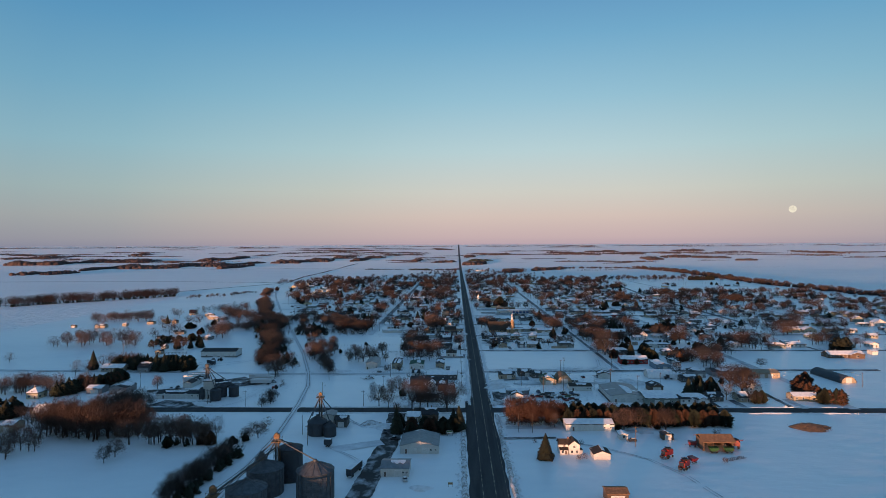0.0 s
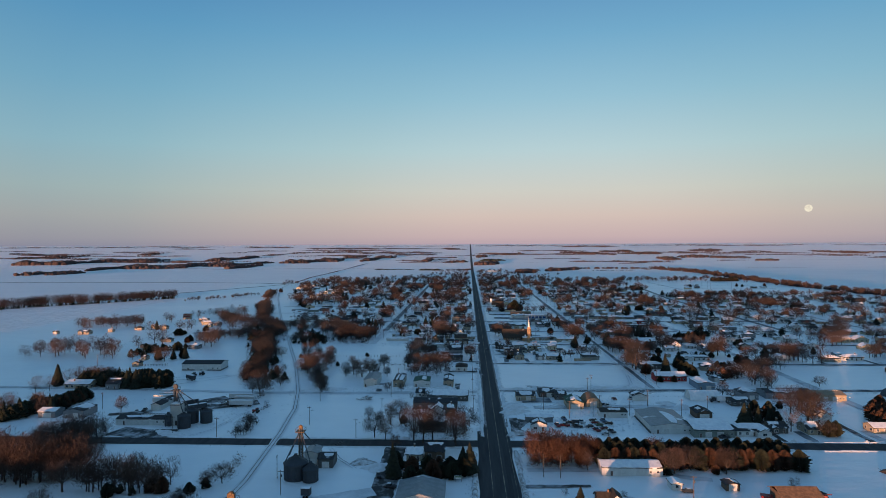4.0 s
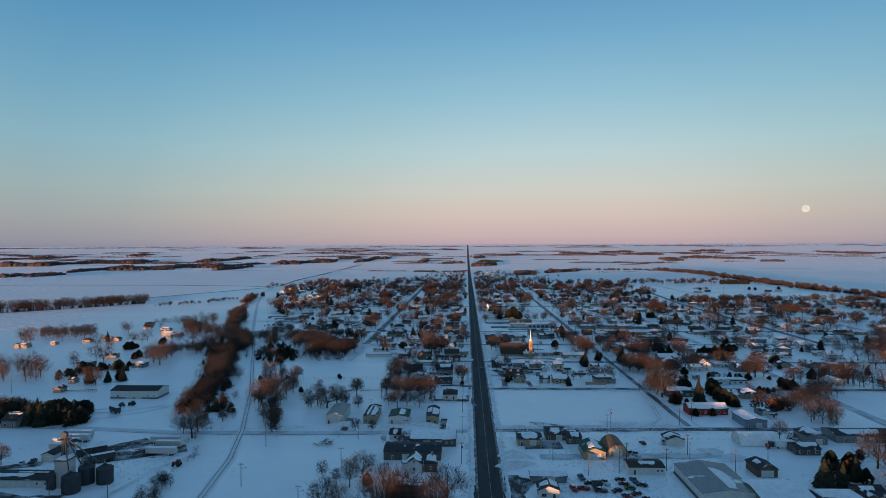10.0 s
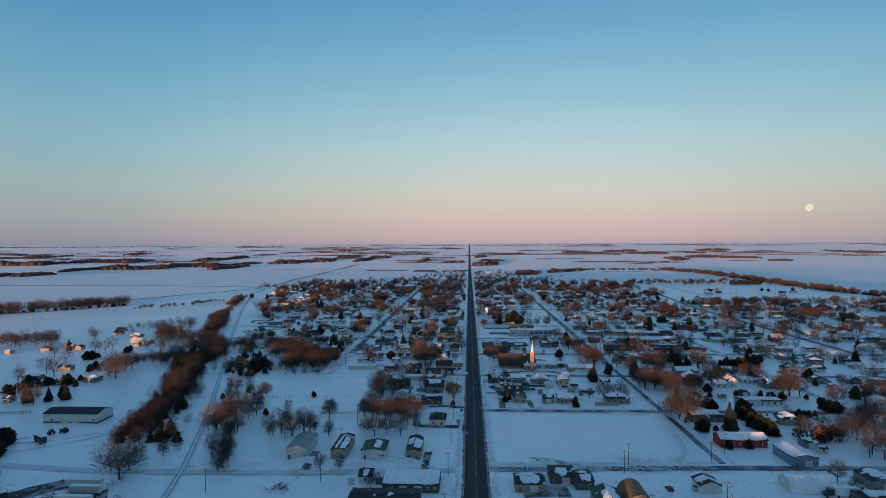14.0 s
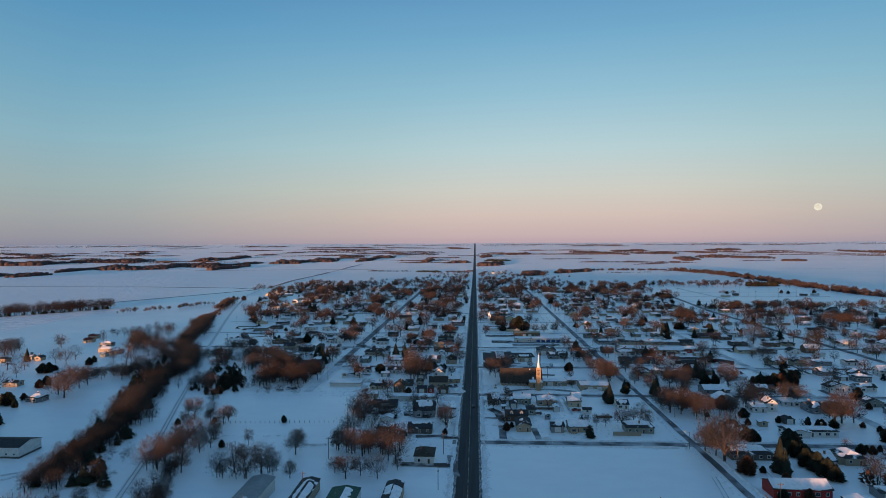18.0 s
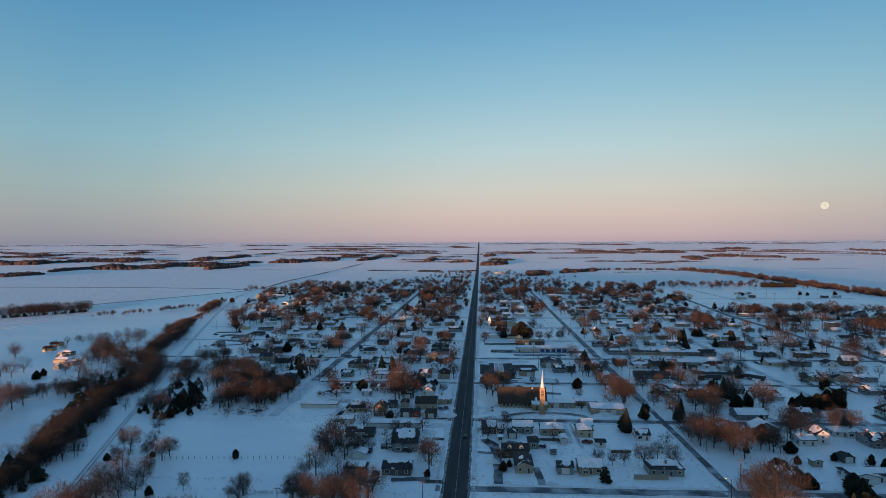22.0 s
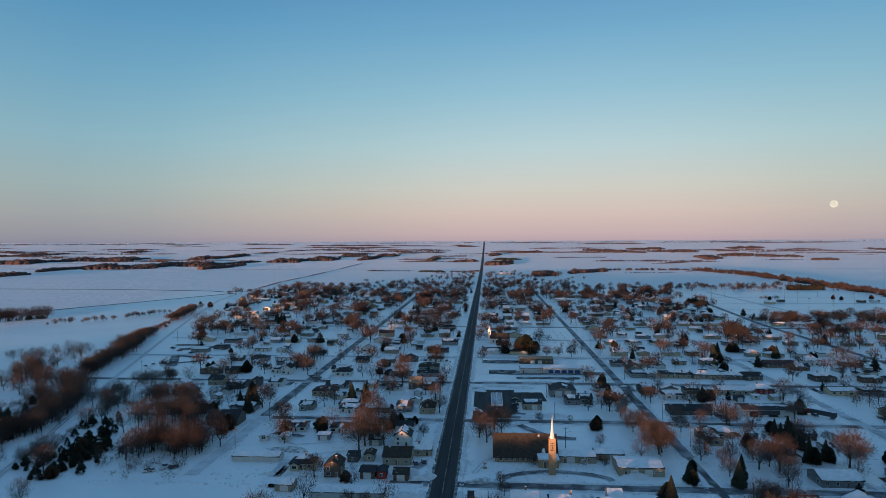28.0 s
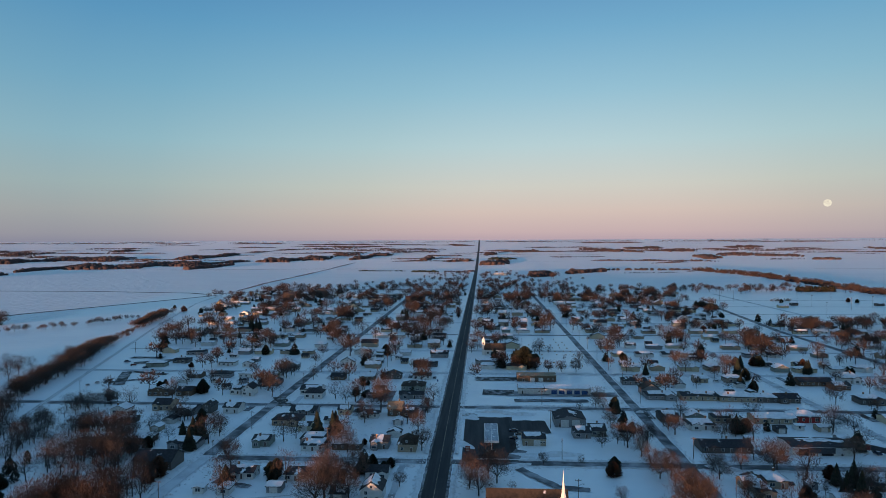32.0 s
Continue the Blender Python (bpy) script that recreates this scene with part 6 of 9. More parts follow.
trees("cedar", (126.3, 448.6, 5.3), (123.6, 432, 5), (147.6, 444.7, 4.2), (149.3, 476.6, 4.2), (112.5, 477.2, 3.6), (113.3, 473.2, 4.2), (125.2, 493, 4.5), (108.8, 492.4, 2.6), (165.4, 557.5, 5.5), (169.6, 557.6, 7.1), (178.3, 565.2, 7.3), (184.6, 569.1, 6.5), (192.7, 593.6, 7), (191.3, 577, 5), (131.7, 556.3, 6.3), (123.3, 646.3, 5), (127.6, 646.4, 5), (194.5, 784.8, 5.3), (165.8, 738.1, 7.3), (207.7, 923, 6), (201.9, 535.8, 4.4), (-84.2, 480, 2.5), (-134.8, 527.5, 4.7), (-135.1, 533.4, 3.6), (-141, 552.7, 5.9), (-137.8, 546, 5.1), (-136.2, 550.6, 5.2), (-142.7, 570.2, 4.2), (-134.2, 537.6, 3.7), (-96.4, 583.4, 7.2))
trees("cedar", (-96.7, 577.8, 5.6), (-134, 696.7, 7), (-161.6, 710.4, 4.1), (-164.9, 710.2, 3.1), (-114.9, 476.7, 2.5), (-135.7, 560.2, 4), (-127.9, 542.1, 2.5), (-48.2, 717.2, 3.1), (-50.1, 694.7, 2.9), (-39.5, 689.9, 2.9), (-65.2, 941.8, 4.7), (38.7, 781.1, 7), (-55.5, 585.4, 5), (159.3, 711.9, 5.9), (158, 725.4, 5.1), (191.2, 779.1, 6.9), (234.3, 759.7, 4.4), (160.5, 556.4, 6.1), (165.8, 554.6, 5.5), (169, 554.8, 6.7), (172.3, 554.9, 7.3), (177.5, 557.3, 6.8), (180.7, 557.5, 6.1), (158.4, 558.5, 5), (110, 791.4, 4.7), (-99.8, 584.9, 4.6), (-118.6, 606.1, 5.6), (-116, 611.6, 4.6), (-121.4, 607.7, 4.6), (-106.6, 636.1, 5.1))
trees("cedar", (-135.1, 699.7, 7.1), (-171.5, 760.9, 3.4), (-222.9, 820.8, 6.6), (-327.9, 1062.5, 6.8), (-355.6, 1094.2, 4.2), (-138.5, 805.3, 7.3), (-168.8, 610.7, 2.5), (-57.9, 587.1, 4.6), (-57.2, 591.5, 4.2), (-31.4, 619.5, 2.5), (-52.1, 722.9, 3), (-42.1, 733.6, 4.3), (-39.5, 735.3, 4.3), (-51.7, 699.4, 3.1), (79.2, 677, 5.6), (78.2, 638.8, 4.9), (74.7, 640.7, 4.3), (110.3, 798.1, 4.9), (231.9, 755.4, 3.5), (237.2, 759.8, 3.5), (156.2, 707.5, 6.1), (122, 640.9, 6.1), (126.1, 643.2, 5.5), (132.9, 592.8, 4.9), (173.2, 829.6, 5.3), (222.5, 939.3, 5.2), (260.9, 1021.8, 5.4))
trees("bush", (93.6, 248.8, 4.2), (84.3, 220.1, 2.5), (-33, 364.9, 3.6), (-41.2, 360.7, 3.6), (49.1, 550, 3.2), (56.4, 553.8, 3.2), (27.8, 616.6, 3.8), (51.2, 602.2, 3.7), (30.7, 547.9, 3.7), (25.5, 579.4, 2.9))
wood("town_trees", [(115.9, 639.2, 6.6), (-225.1, 537.3, 15.2), (-231.7, 393, 11.3), (-232.2, 321, 9.4), (-214.8, 563.7, 7.7), (-211, 569.9, 10.3), (211.2, 570.2, 6.9), (94.5, 650.4, 6.4), (234.7, 509.3, 8.4), (-10, 664.8, 8.3), (233, 526.1, 7), (-231.3, 537.2, 9.5), (212, 575.9, 8), (-220.4, 563.5, 8.5), (-238.7, 392.7, 11.3), (201.5, 589.6, 10.4), (-205.6, 586.7, 12.7), (-240.3, 387.6, 10.4), (-218.8, 569.8, 10.3), (-241.2, 372.3, 9.1), (188, 608.6, 11.8), (164.1, 626.6, 7.9), (-212.3, 585.2, 10.9), (-138.7, 641.3, 8.5), (-245.2, 462.2, 7.8), (205.6, 593.6, 9.4), (-176.2, 620, 7.3), (-123.9, 649.2, 9.4), (-246.8, 368.5, 10.8), (-211, 589.8, 11)], "broad", "twig", "bare trees between the far houses")
wood("town_trees", [(-247.3, 335.4, 7.4), (-221.6, 577.5, 7.2), (-33.6, 672.6, 11.3), (191.7, 612.9, 7.6), (-170.3, 628.6, 6.3), (-251.9, 324.5, 8.8), (-10.6, 676.2, 9.3), (72.2, 669.2, 10.7), (107.1, 660.3, 5.9), (-38.6, 675, 6.5), (219.8, 590.2, 6.9), (-179.8, 628.2, 6.9), (-255, 522.4, 13.4), (160.4, 641.2, 6.5), (69.7, 673.9, 9.8), (225.6, 587.8, 6.2), (-52.3, 679.4, 8.8), (-262.3, 467, 8.9), (242.5, 570.7, 8.9), (169.4, 642, 9.9), (70.7, 679.6, 11.1), (209.1, 615.8, 9), (-246.6, 570.9, 7), (-35.8, 685, 11.4), (161.2, 649.2, 8.8), (-267, 508.6, 8.8), (-268.7, 466.8, 9.9), (-266.2, 531.6, 13.2), (-270.3, 472.9, 9.2), (192, 635.3, 6.4)], "broad", "twig2", "bare trees between the far houses")
wood("town_trees", [(-231, 604.6, 15.7), (259.9, 565.5, 8.7), (198, 635.5, 6.4), (-177.2, 649.1, 6.8), (-130.9, 671.1, 7.5), (-275.7, 521.8, 9), (173.8, 654.3, 7.6), (-281.6, 466.4, 10.9), (-175.4, 654.3, 6.9), (194.7, 642.7, 7.9), (244.5, 600.4, 8.5), (75.2, 691.7, 7.7), (-172.1, 659.7, 5.6), (-40.6, 698.6, 9.3), (-286.6, 473, 10.4), (-234.4, 616, 9.8), (-93.6, 690.5, 13), (247.4, 604.2, 7.1), (-275.6, 563.2, 10.2), (-141.9, 680.5, 11.5), (-296.3, 482.9, 10.3), (-246.9, 615.4, 8.2), (-232.8, 634.9, 12.5), (-307.5, 482.5, 10.3), (-308.1, 473.1, 11.6), (-253.1, 624.1, 8), (-147.8, 690.4, 9.3), (-272.5, 603.7, 11.8), (-287.1, 584.7, 10.2), (-116.4, 705.4, 6.4)], "broad", "twig", "bare trees between the far houses")
wood("town_trees", [(-318.2, 408.8, 8), (-105.6, 710.1, 10.8), (198.9, 674.7, 6.8), (-319.5, 473.2, 11.1), (-282.3, 607.3, 11.2), (-298.2, 584.5, 12.7), (-275.7, 618, 11.9), (-150.3, 700.3, 9.5), (199.4, 680, 6.2), (-325.8, 470.5, 7), (243, 655.5, 11.2), (-330.9, 473.3, 9.3), (-286.5, 617.7, 7.9), (-99.1, 724.7, 15.2), (-82.4, 728.1, 10.6), (-136, 715.4, 9.1), (250.7, 661.7, 10.3), (-151.3, 714.7, 10), (245.3, 667.6, 10.4), (148, 717.3, 6.3), (-99.9, 732.7, 13.8), (-141.3, 722.9, 8.5), (-152.3, 722.4, 8.5), (-312.6, 616.9, 6), (-260.7, 670.7, 12.7), (-99.4, 740.3, 11), (-17.4, 750.1, 10), (-104.1, 740.1, 13.2), (56.7, 759.8, 4.9), (48.2, 760.7, 4.5)], "broad", "twig2", "bare trees between the far houses")
wood("town_trees", [(36.7, 764.8, 4.6), (64.3, 762.6, 5.2), (75.4, 762.9, 5.2), (-338, 631.5, 10.8), (114.7, 759, 7.2), (-272.3, 693.1, 9.2), (-363.3, 594.7, 13.1), (-349.5, 618.8, 12.1), (-336.9, 636.4, 12), (-364.7, 601.5, 13.2), (-346.5, 631.6, 10.8), (-264.2, 706.5, 12.5), (-318.7, 665.3, 11.1), (139.5, 760, 14.3), (82.3, 772.6, 7.9), (161.5, 756.6, 13.2), (-323.4, 670.2, 8.9), (78.4, 779.3, 9), (-261.6, 719.6, 12.3), (138.6, 769.1, 12.8), (-302.4, 692.5, 9.2), (-366.7, 631.9, 10.8), (-348.5, 654.8, 10.1), (167.9, 765.7, 10.8), (-363.8, 643.1, 12.8), (-331, 679.2, 10.5), (-376.9, 632, 10.8), (139.6, 778.7, 11.3), (70.3, 792.3, 4.6), (80.8, 792.8, 8.2)], "broad", "twig", "bare trees between the far houses")
wood("town_trees", [(151.6, 779.2, 11.3), (-377.9, 642.8, 11.4), (-268.1, 735.5, 12.5), (220.5, 759.1, 10.6), (-285.2, 727.6, 8.8), (-292.1, 727.5, 10.1), (-279, 736.6, 7.7), (-273.6, 742.5, 12.8), (159.2, 789.5, 9.6), (-278.4, 741.9, 10.1), (253, 756.3, 12.1), (-311.3, 727, 6.3), (55.9, 813, 9.3), (-290.6, 741.9, 10.4), (8.1, 817.1, 11.6), (-274.2, 753.6, 8.8), (-318.1, 730.3, 7.1), (-323.7, 726.7, 6.3), (53.1, 818.8, 8.4), (8.2, 821.6, 10.2), (-288.9, 751.2, 11.3), (63.2, 820, 6.4), (-79.7, 818.7, 15.4), (-393.6, 669.6, 5.1), (-85.4, 820, 14.5), (55.9, 825.7, 10.1), (258.7, 774.1, 10.9), (204.4, 796.6, 10.7), (243, 783, 8.4), (-323, 740.8, 5.8)], "broad", "twig2", "bare trees between the far houses")
wood("town_trees", [(12.3, 830.9, 9.1), (58.1, 832.5, 10.3), (207.7, 813.1, 8.1), (9.5, 849.4, 12.1), (-143.8, 837.2, 11.2), (-174.3, 836, 7.9), (-180.4, 835.8, 11.2), (-203.6, 833.4, 13.3), (-181.3, 850, 11.6), (-177, 854.6, 13.8), (-184.5, 854.3, 16.6), (-190.5, 854.1, 16.6), (-214.1, 848.8, 11.6), (-28.4, 883.6, 15.9), (273.2, 852.8, 8.8), (-19.3, 901.4, 14.4), (-36.8, 901.5, 14.4), (-207.7, 875.4, 14.4), (-87.8, 902.5, 14.8), (-110.2, 901.8, 13.4), (67.5, 906.9, 11.8), (166.3, 893.2, 12.1), (298.6, 853.7, 13.1), (172.7, 893.5, 12.1), (180.4, 893.7, 12.1), (307.8, 854, 12), (-45.6, 920.3, 14.8), (-245.4, 885.9, 13.2), (-25.6, 929.5, 15.4), (-18.9, 929.7, 13.8)], "broad", "twig", "bare trees between the far houses")
wood("town_trees", [(-35.5, 929.2, 15.4), (-45.4, 928.9, 13.9), (-255.5, 897.6, 15), (-262, 897.4, 13.5), (-165.5, 925.7, 15.5), (278.1, 913.8, 9.9), (303.8, 923.4, 10.1), (292.4, 932.1, 9), (332.9, 942.8, 13), (344, 952.8, 13.2), (62.9, 1021.3, 17.4), (14.4, 1055.9, 16.5), (22.3, 1056.1, 18.3), (53.6, 1056.7, 16.5), (30.6, 1075.4, 15), (-286.5, 1057.4, 8.4), (-308.2, 1072.4, 6.8)], "broad", "twig2", "bare trees between the far houses")
wood("tree_stand", clear_of(band([(-187, 255), (-164, 250), (-144, 251)], 16, 0.7, 12, 16.5, 60)), "broad", "twig", "dense bare windbreak trees beside the farmyard")
wood("brush", clear_of(band([(-184, 251), (-162, 248), (-142, 247)], 14, 1.2, 3, 5, 61)), "bush", "brush", "brown brush under the windbreak trees")
wood("tree_stand", clear_of(band([(-137, 242), (-122, 241), (-109, 242)], 8, 1.3, 9, 12.5, 62)), "broad", "twig", "row of bare trees across the snow field")
wood("evergreen_stand", clear_of(band([(-128, 237), (-108, 239)], 4, 4, 3, 4.5, 63)), "fir", "needle", "dark young evergreens in the tree row")
wood("tree_stand", clear_of(band([(-102, 183), (-101, 198), (-99, 218), (-98, 229)], 6, 1.0, 6, 8, 64)), "broad", "twig2", "row of bare trees along the railway")
wood("evergreen_stand", clear_of(band([(-98, 183), (-97, 198), (-97, 225)], 5, 1.6, 3, 5, 65)), "fir", "needle", "dark evergreens along the railway")
wood("brush", clear_of(band([(-100, 243), (-99, 254), (-95, 267)], 5, 1.6, 2.5, 4, 66)), "bush", "brush", "brown brush along the railway")
wood("tree_stand", clear_of(band([(-190, 231), (-183, 233), (-180, 239)], 18, 1.2, 7, 11, 67)), "broad", "twig", "bare farmyard trees in deep snow")
wood("evergreen_stand", clear_of(band([(-220, 271), (-222, 282)], 12, 1.0, 6, 9, 68)), "round", "needle", "dark evergreen windbreak of the farmyard")
wood("evergreen_stand", clear_of(band([(-224, 314), (-219, 330), (-211, 337), (-213, 360)], 8, 0.7, 5, 7, 69)), "round", "needle", "dark evergreen windbreak of the farmyard")
wood("evergreen_stand", clear_of(band([(-234, 393), (-212, 387), (-181, 384)], 9, 0.45, 6, 7.5, 70)), "round", "needle", "dense dark evergreen windbreak")
wood("tree_stand", clear_of(band([(-235, 393), (-204, 394)], 6, 2, 6, 9, 71)), "broad", "cedar", "rusty leaved trees before the windbreak")
wood("evergreen_stand", clear_of(band([(-206, 396), (-188, 398)], 8, 0.6, 6, 7.5, 72)), "round", "needle", "dense dark evergreen windbreak")
wood("tree_stand", clear_of(band([(-379, 636), (-358, 644), (-340, 653)], 10, 4.5, 8, 12, 73)), "broad", "twig2", "bare trees round the farmhouses")
wood("tree_stand", clear_of(band([(-240, 553), (-225, 564), (-206, 576), (-194, 570)], 12, 1.1, 5, 8, 74)), "broad", "twig2", "bare trees round the houses")
wood("tree_stand", clear_of(band([(-113, 414), (-113, 427), (-112, 449)], 6, 2.2, 6, 9, 75)), "broad", "twig2", "bare trees beside the railway")
wood("tree_stand", clear_of(band([(-88, 411), (-78, 414), (-64, 417)], 9, 2.4, 6, 9, 76)), "broad", "twig2", "row of bare trees behind the sheds")
wood("tree_stand", clear_of(band([(-52, 441), (-41, 439), (-24, 436)], 10, 2.0, 7, 10, 77)), "broad", "twig", "row of bare trees by the town edge")
wood("tree_stand", clear_of(band([(-52, 484), (-41, 480), (-34, 489)], 6, 1.6, 6, 8, 78)), "broad", "twig2", "bare trees behind the houses")
wood("tree_stand", clear_of(band([(91, 506), (103, 502), (119, 500)], 14, 4.5, 8, 11, 79)), "broad", "twig2", "thicket of bare trees beside the street")
wood("evergreen_stand", clear_of(band([(127, 459), (124, 436), (123, 419)], 4, 0.7, 4.5, 5.5, 80)), "round", "needle", "dark evergreen hedge row")
wood("evergreen_stand", clear_of(band([(111, 477), (112, 465), (115, 458)], 4, 0.7, 4, 5, 81)), "round", "needle", "dark evergreen hedge row")
wood("evergreen_stand", clear_of(band([(160, 557), (178, 565)], 5, 0.9, 4, 5.5, 82)), "round", "needle", "dark evergreen group")
wood("tree_stand", clear_of(band([(95, 520), (104, 517), (113, 500), (122, 498)], 16, 5.0, 7, 11, 83)), "broad", "twig2", "thicket of bare trees between houses")
wood("tree_stand", clear_of(band([(75, 574), (85, 575)], 8, 1.6, 5, 8, 84)), "broad", "twig2", "thicket of bare trees between houses")
wood("evergreen_stand", clear_of(band([(172, 336), (169, 309), (177, 302)], 8, 1.3, 5, 7.5, 85)), "round", "cedar", "rusty leaved trees round the house")
wood("evergreen_stand", clear_of(band([(111, 322), (123, 319)], 10, 6.0, 4, 6.5, 86)), "fir", "needle", "dark evergreens round the houses")
wood("brush", clear_of(band([(-122, 373), (-117, 391), (-125, 411)], 10, 3, 2, 4, 88)), "bush", "brush", "brush beside the lane")
wood("tree_stand", clear_of(band([(-128, 480), (-122, 485), (-117, 494)], 10, 3.5, 5, 8, 89)), "broad", "twig2", "bare trees beside the railway")
wood("tree_stand", clear_of(band([(-139, 397), (-143, 414), (-149, 437), (-152, 467), (-168, 511), (-186, 573), (-191, 600)], 13, 0.55, 5.5, 8.5, 90)), "broad", "twig2", "dense belt of bare trees beside the railway")
wood("evergreen_stand", clear_of(band([(-141, 400), (-149, 437), (-168, 511), (-186, 573)], 10, 3.5, 4, 7, 91)), "fir", "needle", "dark evergreens in the railway belt")
wood("tree_stand", clear_of(band([(-121, 562), (-110, 556), (-100, 570)], 30, 0.75, 7, 13, 92)), "broad", "twig", "grown over lot thick with bare trees")
wood("tree_stand", clear_of(band([(-143, 593), (-125, 594), (-115, 601)], 30, 0.6, 8, 12, 93)), "broad", "twig2", "grown over lot thick with bare trees")
wood("tree_stand", clear_of(band([(-123, 558), (-111, 553), (-99, 566)], 34, 0.7, 4, 10, 192)), "broad", "twig2", "grown over lot thick with bare trees")
wood("brush", clear_of(band([(-124, 542), (-104, 535), (-93, 542)], 20, 1.0, 2, 4, 94)), "bush", "brush", "brown brush at the lot edge")
wood("evergreen_stand", clear_of(band([(-140, 542), (-133, 546), (-135, 560)], 18, 1.3, 2.5, 4.5, 95)), "round", "needle", "dark young evergreens at the lot edge")
wood("evergreen_stand", clear_of(band([(-160, 595), (-150, 572), (-140, 548)], 16, 1.3, 1.8, 4.2, 193)), "round", "needle", "dark young evergreens between the lot and the railway")
wood("brush", clear_of(band([(-165, 588), (-155, 556)], 5, 1.2, 1.5, 3, 194)), "bush", "twig2", "brush along the foot of the embankment")
wood("tree_stand", clear_of(band([(-160, 590), (-168, 617), (-174, 635)], 7, 2.4, 6, 9, 195)), "broad", "twig2", "row of bare trees beside the railway")
wood("tree_stand", clear_of(band([(-138, 618), (-131, 630), (-119, 650)], 10, 2, 5, 8, 96)), "broad", "twig2", "bare trees at the town edge")
wood("tree_stand", clear_of(band([(-186, 662), (-175, 668), (-168, 677)], 12, 0.9, 6, 9, 97)), "broad", "twig2", "bare trees of the grown over lot")
wood("tree_stand", clear_of(band([(-158, 629), (-143, 626), (-139, 635)], 14, 0.8, 7, 10, 98)), "broad", "twig", "bare trees of the grown over lot")
wood("tree_stand", clear_of(band([(-183, 628), (-184, 639), (-181, 646)], 12, 1.0, 5, 8, 99)), "broad", "twig2", "bare trees beside the railway")
wood("brush", clear_of(band([(-159, 613), (-167, 647), (-156, 658)], 12, 1.2, 2, 4, 100)), "bush", "brush", "brown brush in the grown over lot")
wood("brush", clear_of(band([(-226, 677), (-243, 726), (-278, 832)], 12, 1.0, 2, 4, 101)), "bush", "twig2", "dense undergrowth of the railway belt")
wood("tree_stand", clear_of(band([(-229, 682), (-243, 731), (-268, 806)], 13, 0.8, 7.5, 11, 102)), "broad", "twig2", "belt of bare trees beside the railway")
wood("brush", band([(-107, 295), (-107, 306), (-110, 319)], 7, 0.9, 2.5, 5, 199), "broad", "twig2", "patch of bare brush beside the railway", "brush")
wood("brush", clear_of(band([(-111, 298), (-111, 312), (-111, 331), (-111, 349)], 5, 2.2, 1.2, 2.6, 103)), "bush", "twig2", "tufts of dry weeds beside the railway")
wood("brush", clear_of(band([(-120, 354), (-125, 379), (-140, 421)], 6, 2.6, 1.2, 2.8, 104)), "bush", "twig2", "tufts of dry weeds beside the railway")
wood("brush", clear_of(band([(-141, 417), (-148, 445), (-169, 499), (-198, 573), (-246, 689)], 14, 1.4, 2, 3.5, 105)), "bush", "twig2", "dense undergrowth of the railway belt")
wood("tree_stand", clear_of(band([(-89, 368), (-99, 401), (-105, 422)], 6, 1.4, 4, 7, 106)), "broad", "twig2", "bare trees beside the railway")
wood("tree_stand", clear_of(band([(-319, 494), (-297, 492), (-275, 490)], 10, 5.0, 12, 15, 107)), "broad", "twig2", "bare trees round the farmyard")
wood("tree_stand", clear_of(band([(-393, 624), (-362, 633), (-336, 643)], 10, 4.0, 8, 12, 108)), "broad", "twig2", "bare trees round the farmyard")
wood("tree_stand", clear_of(band([(-306, 734), (-264, 697), (-224, 645)], 14, 6.0, 7, 11, 109)), "broad", "twig", "bare trees beside the farm lane")
wood("evergreen_stand", clear_of(band([(-252, 472), (-248, 491), (-234, 507)], 7, 2.2, 4, 6, 110)), "round", "needle", "dark rounded evergreens of the farmyard")
wood("tree_stand", clear_of(band([(-246, 407), (-228, 404), (-211, 399)], 6, 1.0, 5, 7, 111)), "broad", "twig", "rusty brown hedge of trees")
wood("tree_stand", clear_of(band([(144, 393), (156, 392)], 10, 2.5, 8, 11, 112)), "broad", "twig", "large bare trees round the houses")
wood("evergreen_stand", clear_of(band([(131, 413), (146, 412)], 7, 2.5, 5, 7, 113)), "round", "cedar", "rusty evergreens round the house")
wood("tree_stand", clear_of(band([(131, 409), (146, 413), (172, 438), (187, 438)], 9, 3.0, 8, 11, 114)), "broad", "twig2", "large bare trees round the houses")
wood("tree_stand", clear_of(band([(164, 444), (183, 443)], 10, 3.0, 8, 11, 115)), "broad", "twig2", "large bare trees round the houses")
wood("evergreen_stand", clear_of(band([(108, 328), (129, 331)], 8, 5.5, 4, 6.5, 116)), "round", "cedar", "rusty evergreens round the house")
wood("tree_stand", clear_of(band([(123, 310), (144, 313)], 9, 4.0, 7, 10, 117)), "broad", "brush", "large rusty trees round the house")
wood("tree_stand", clear_of(band([(-258, 321), (-247, 328), (-241, 339)], 14, 1.4, 8, 11, 118)), "broad", "twig", "bare trees round the farmhouse")
wood("tree_stand", clear_of(band([(-222, 636), (-193, 606)], 11, 0.9, 6, 9, 119)), "broad", "twig", "thick bare trees of the railway belt")
wood("tree_stand", clear_of(band([(-234, 573), (-221, 577), (-211, 584)], 9, 1.3, 4, 6, 120)), "broad", "twig2", "low bare trees beside the farm lane")
wood("tree_stand", clear_of(band([(-193, 551), (-187, 566), (-179, 580)], 14, 0.9, 6, 9, 121)), "broad", "twig", "thick bare trees of the railway belt")
wood("tree_stand", clear_of(band([(-153, 467), (-163, 494), (-172, 521)], 16, 0.7, 7, 10, 122)), "broad", "twig2", "thick bare trees of the railway belt")
wood("tree_stand", clear_of(band([(-152, 539), (-153, 546), (-153, 553)], 10, 0.9, 6, 9, 123)), "broad", "twig2", "thick bare trees of the railway belt")
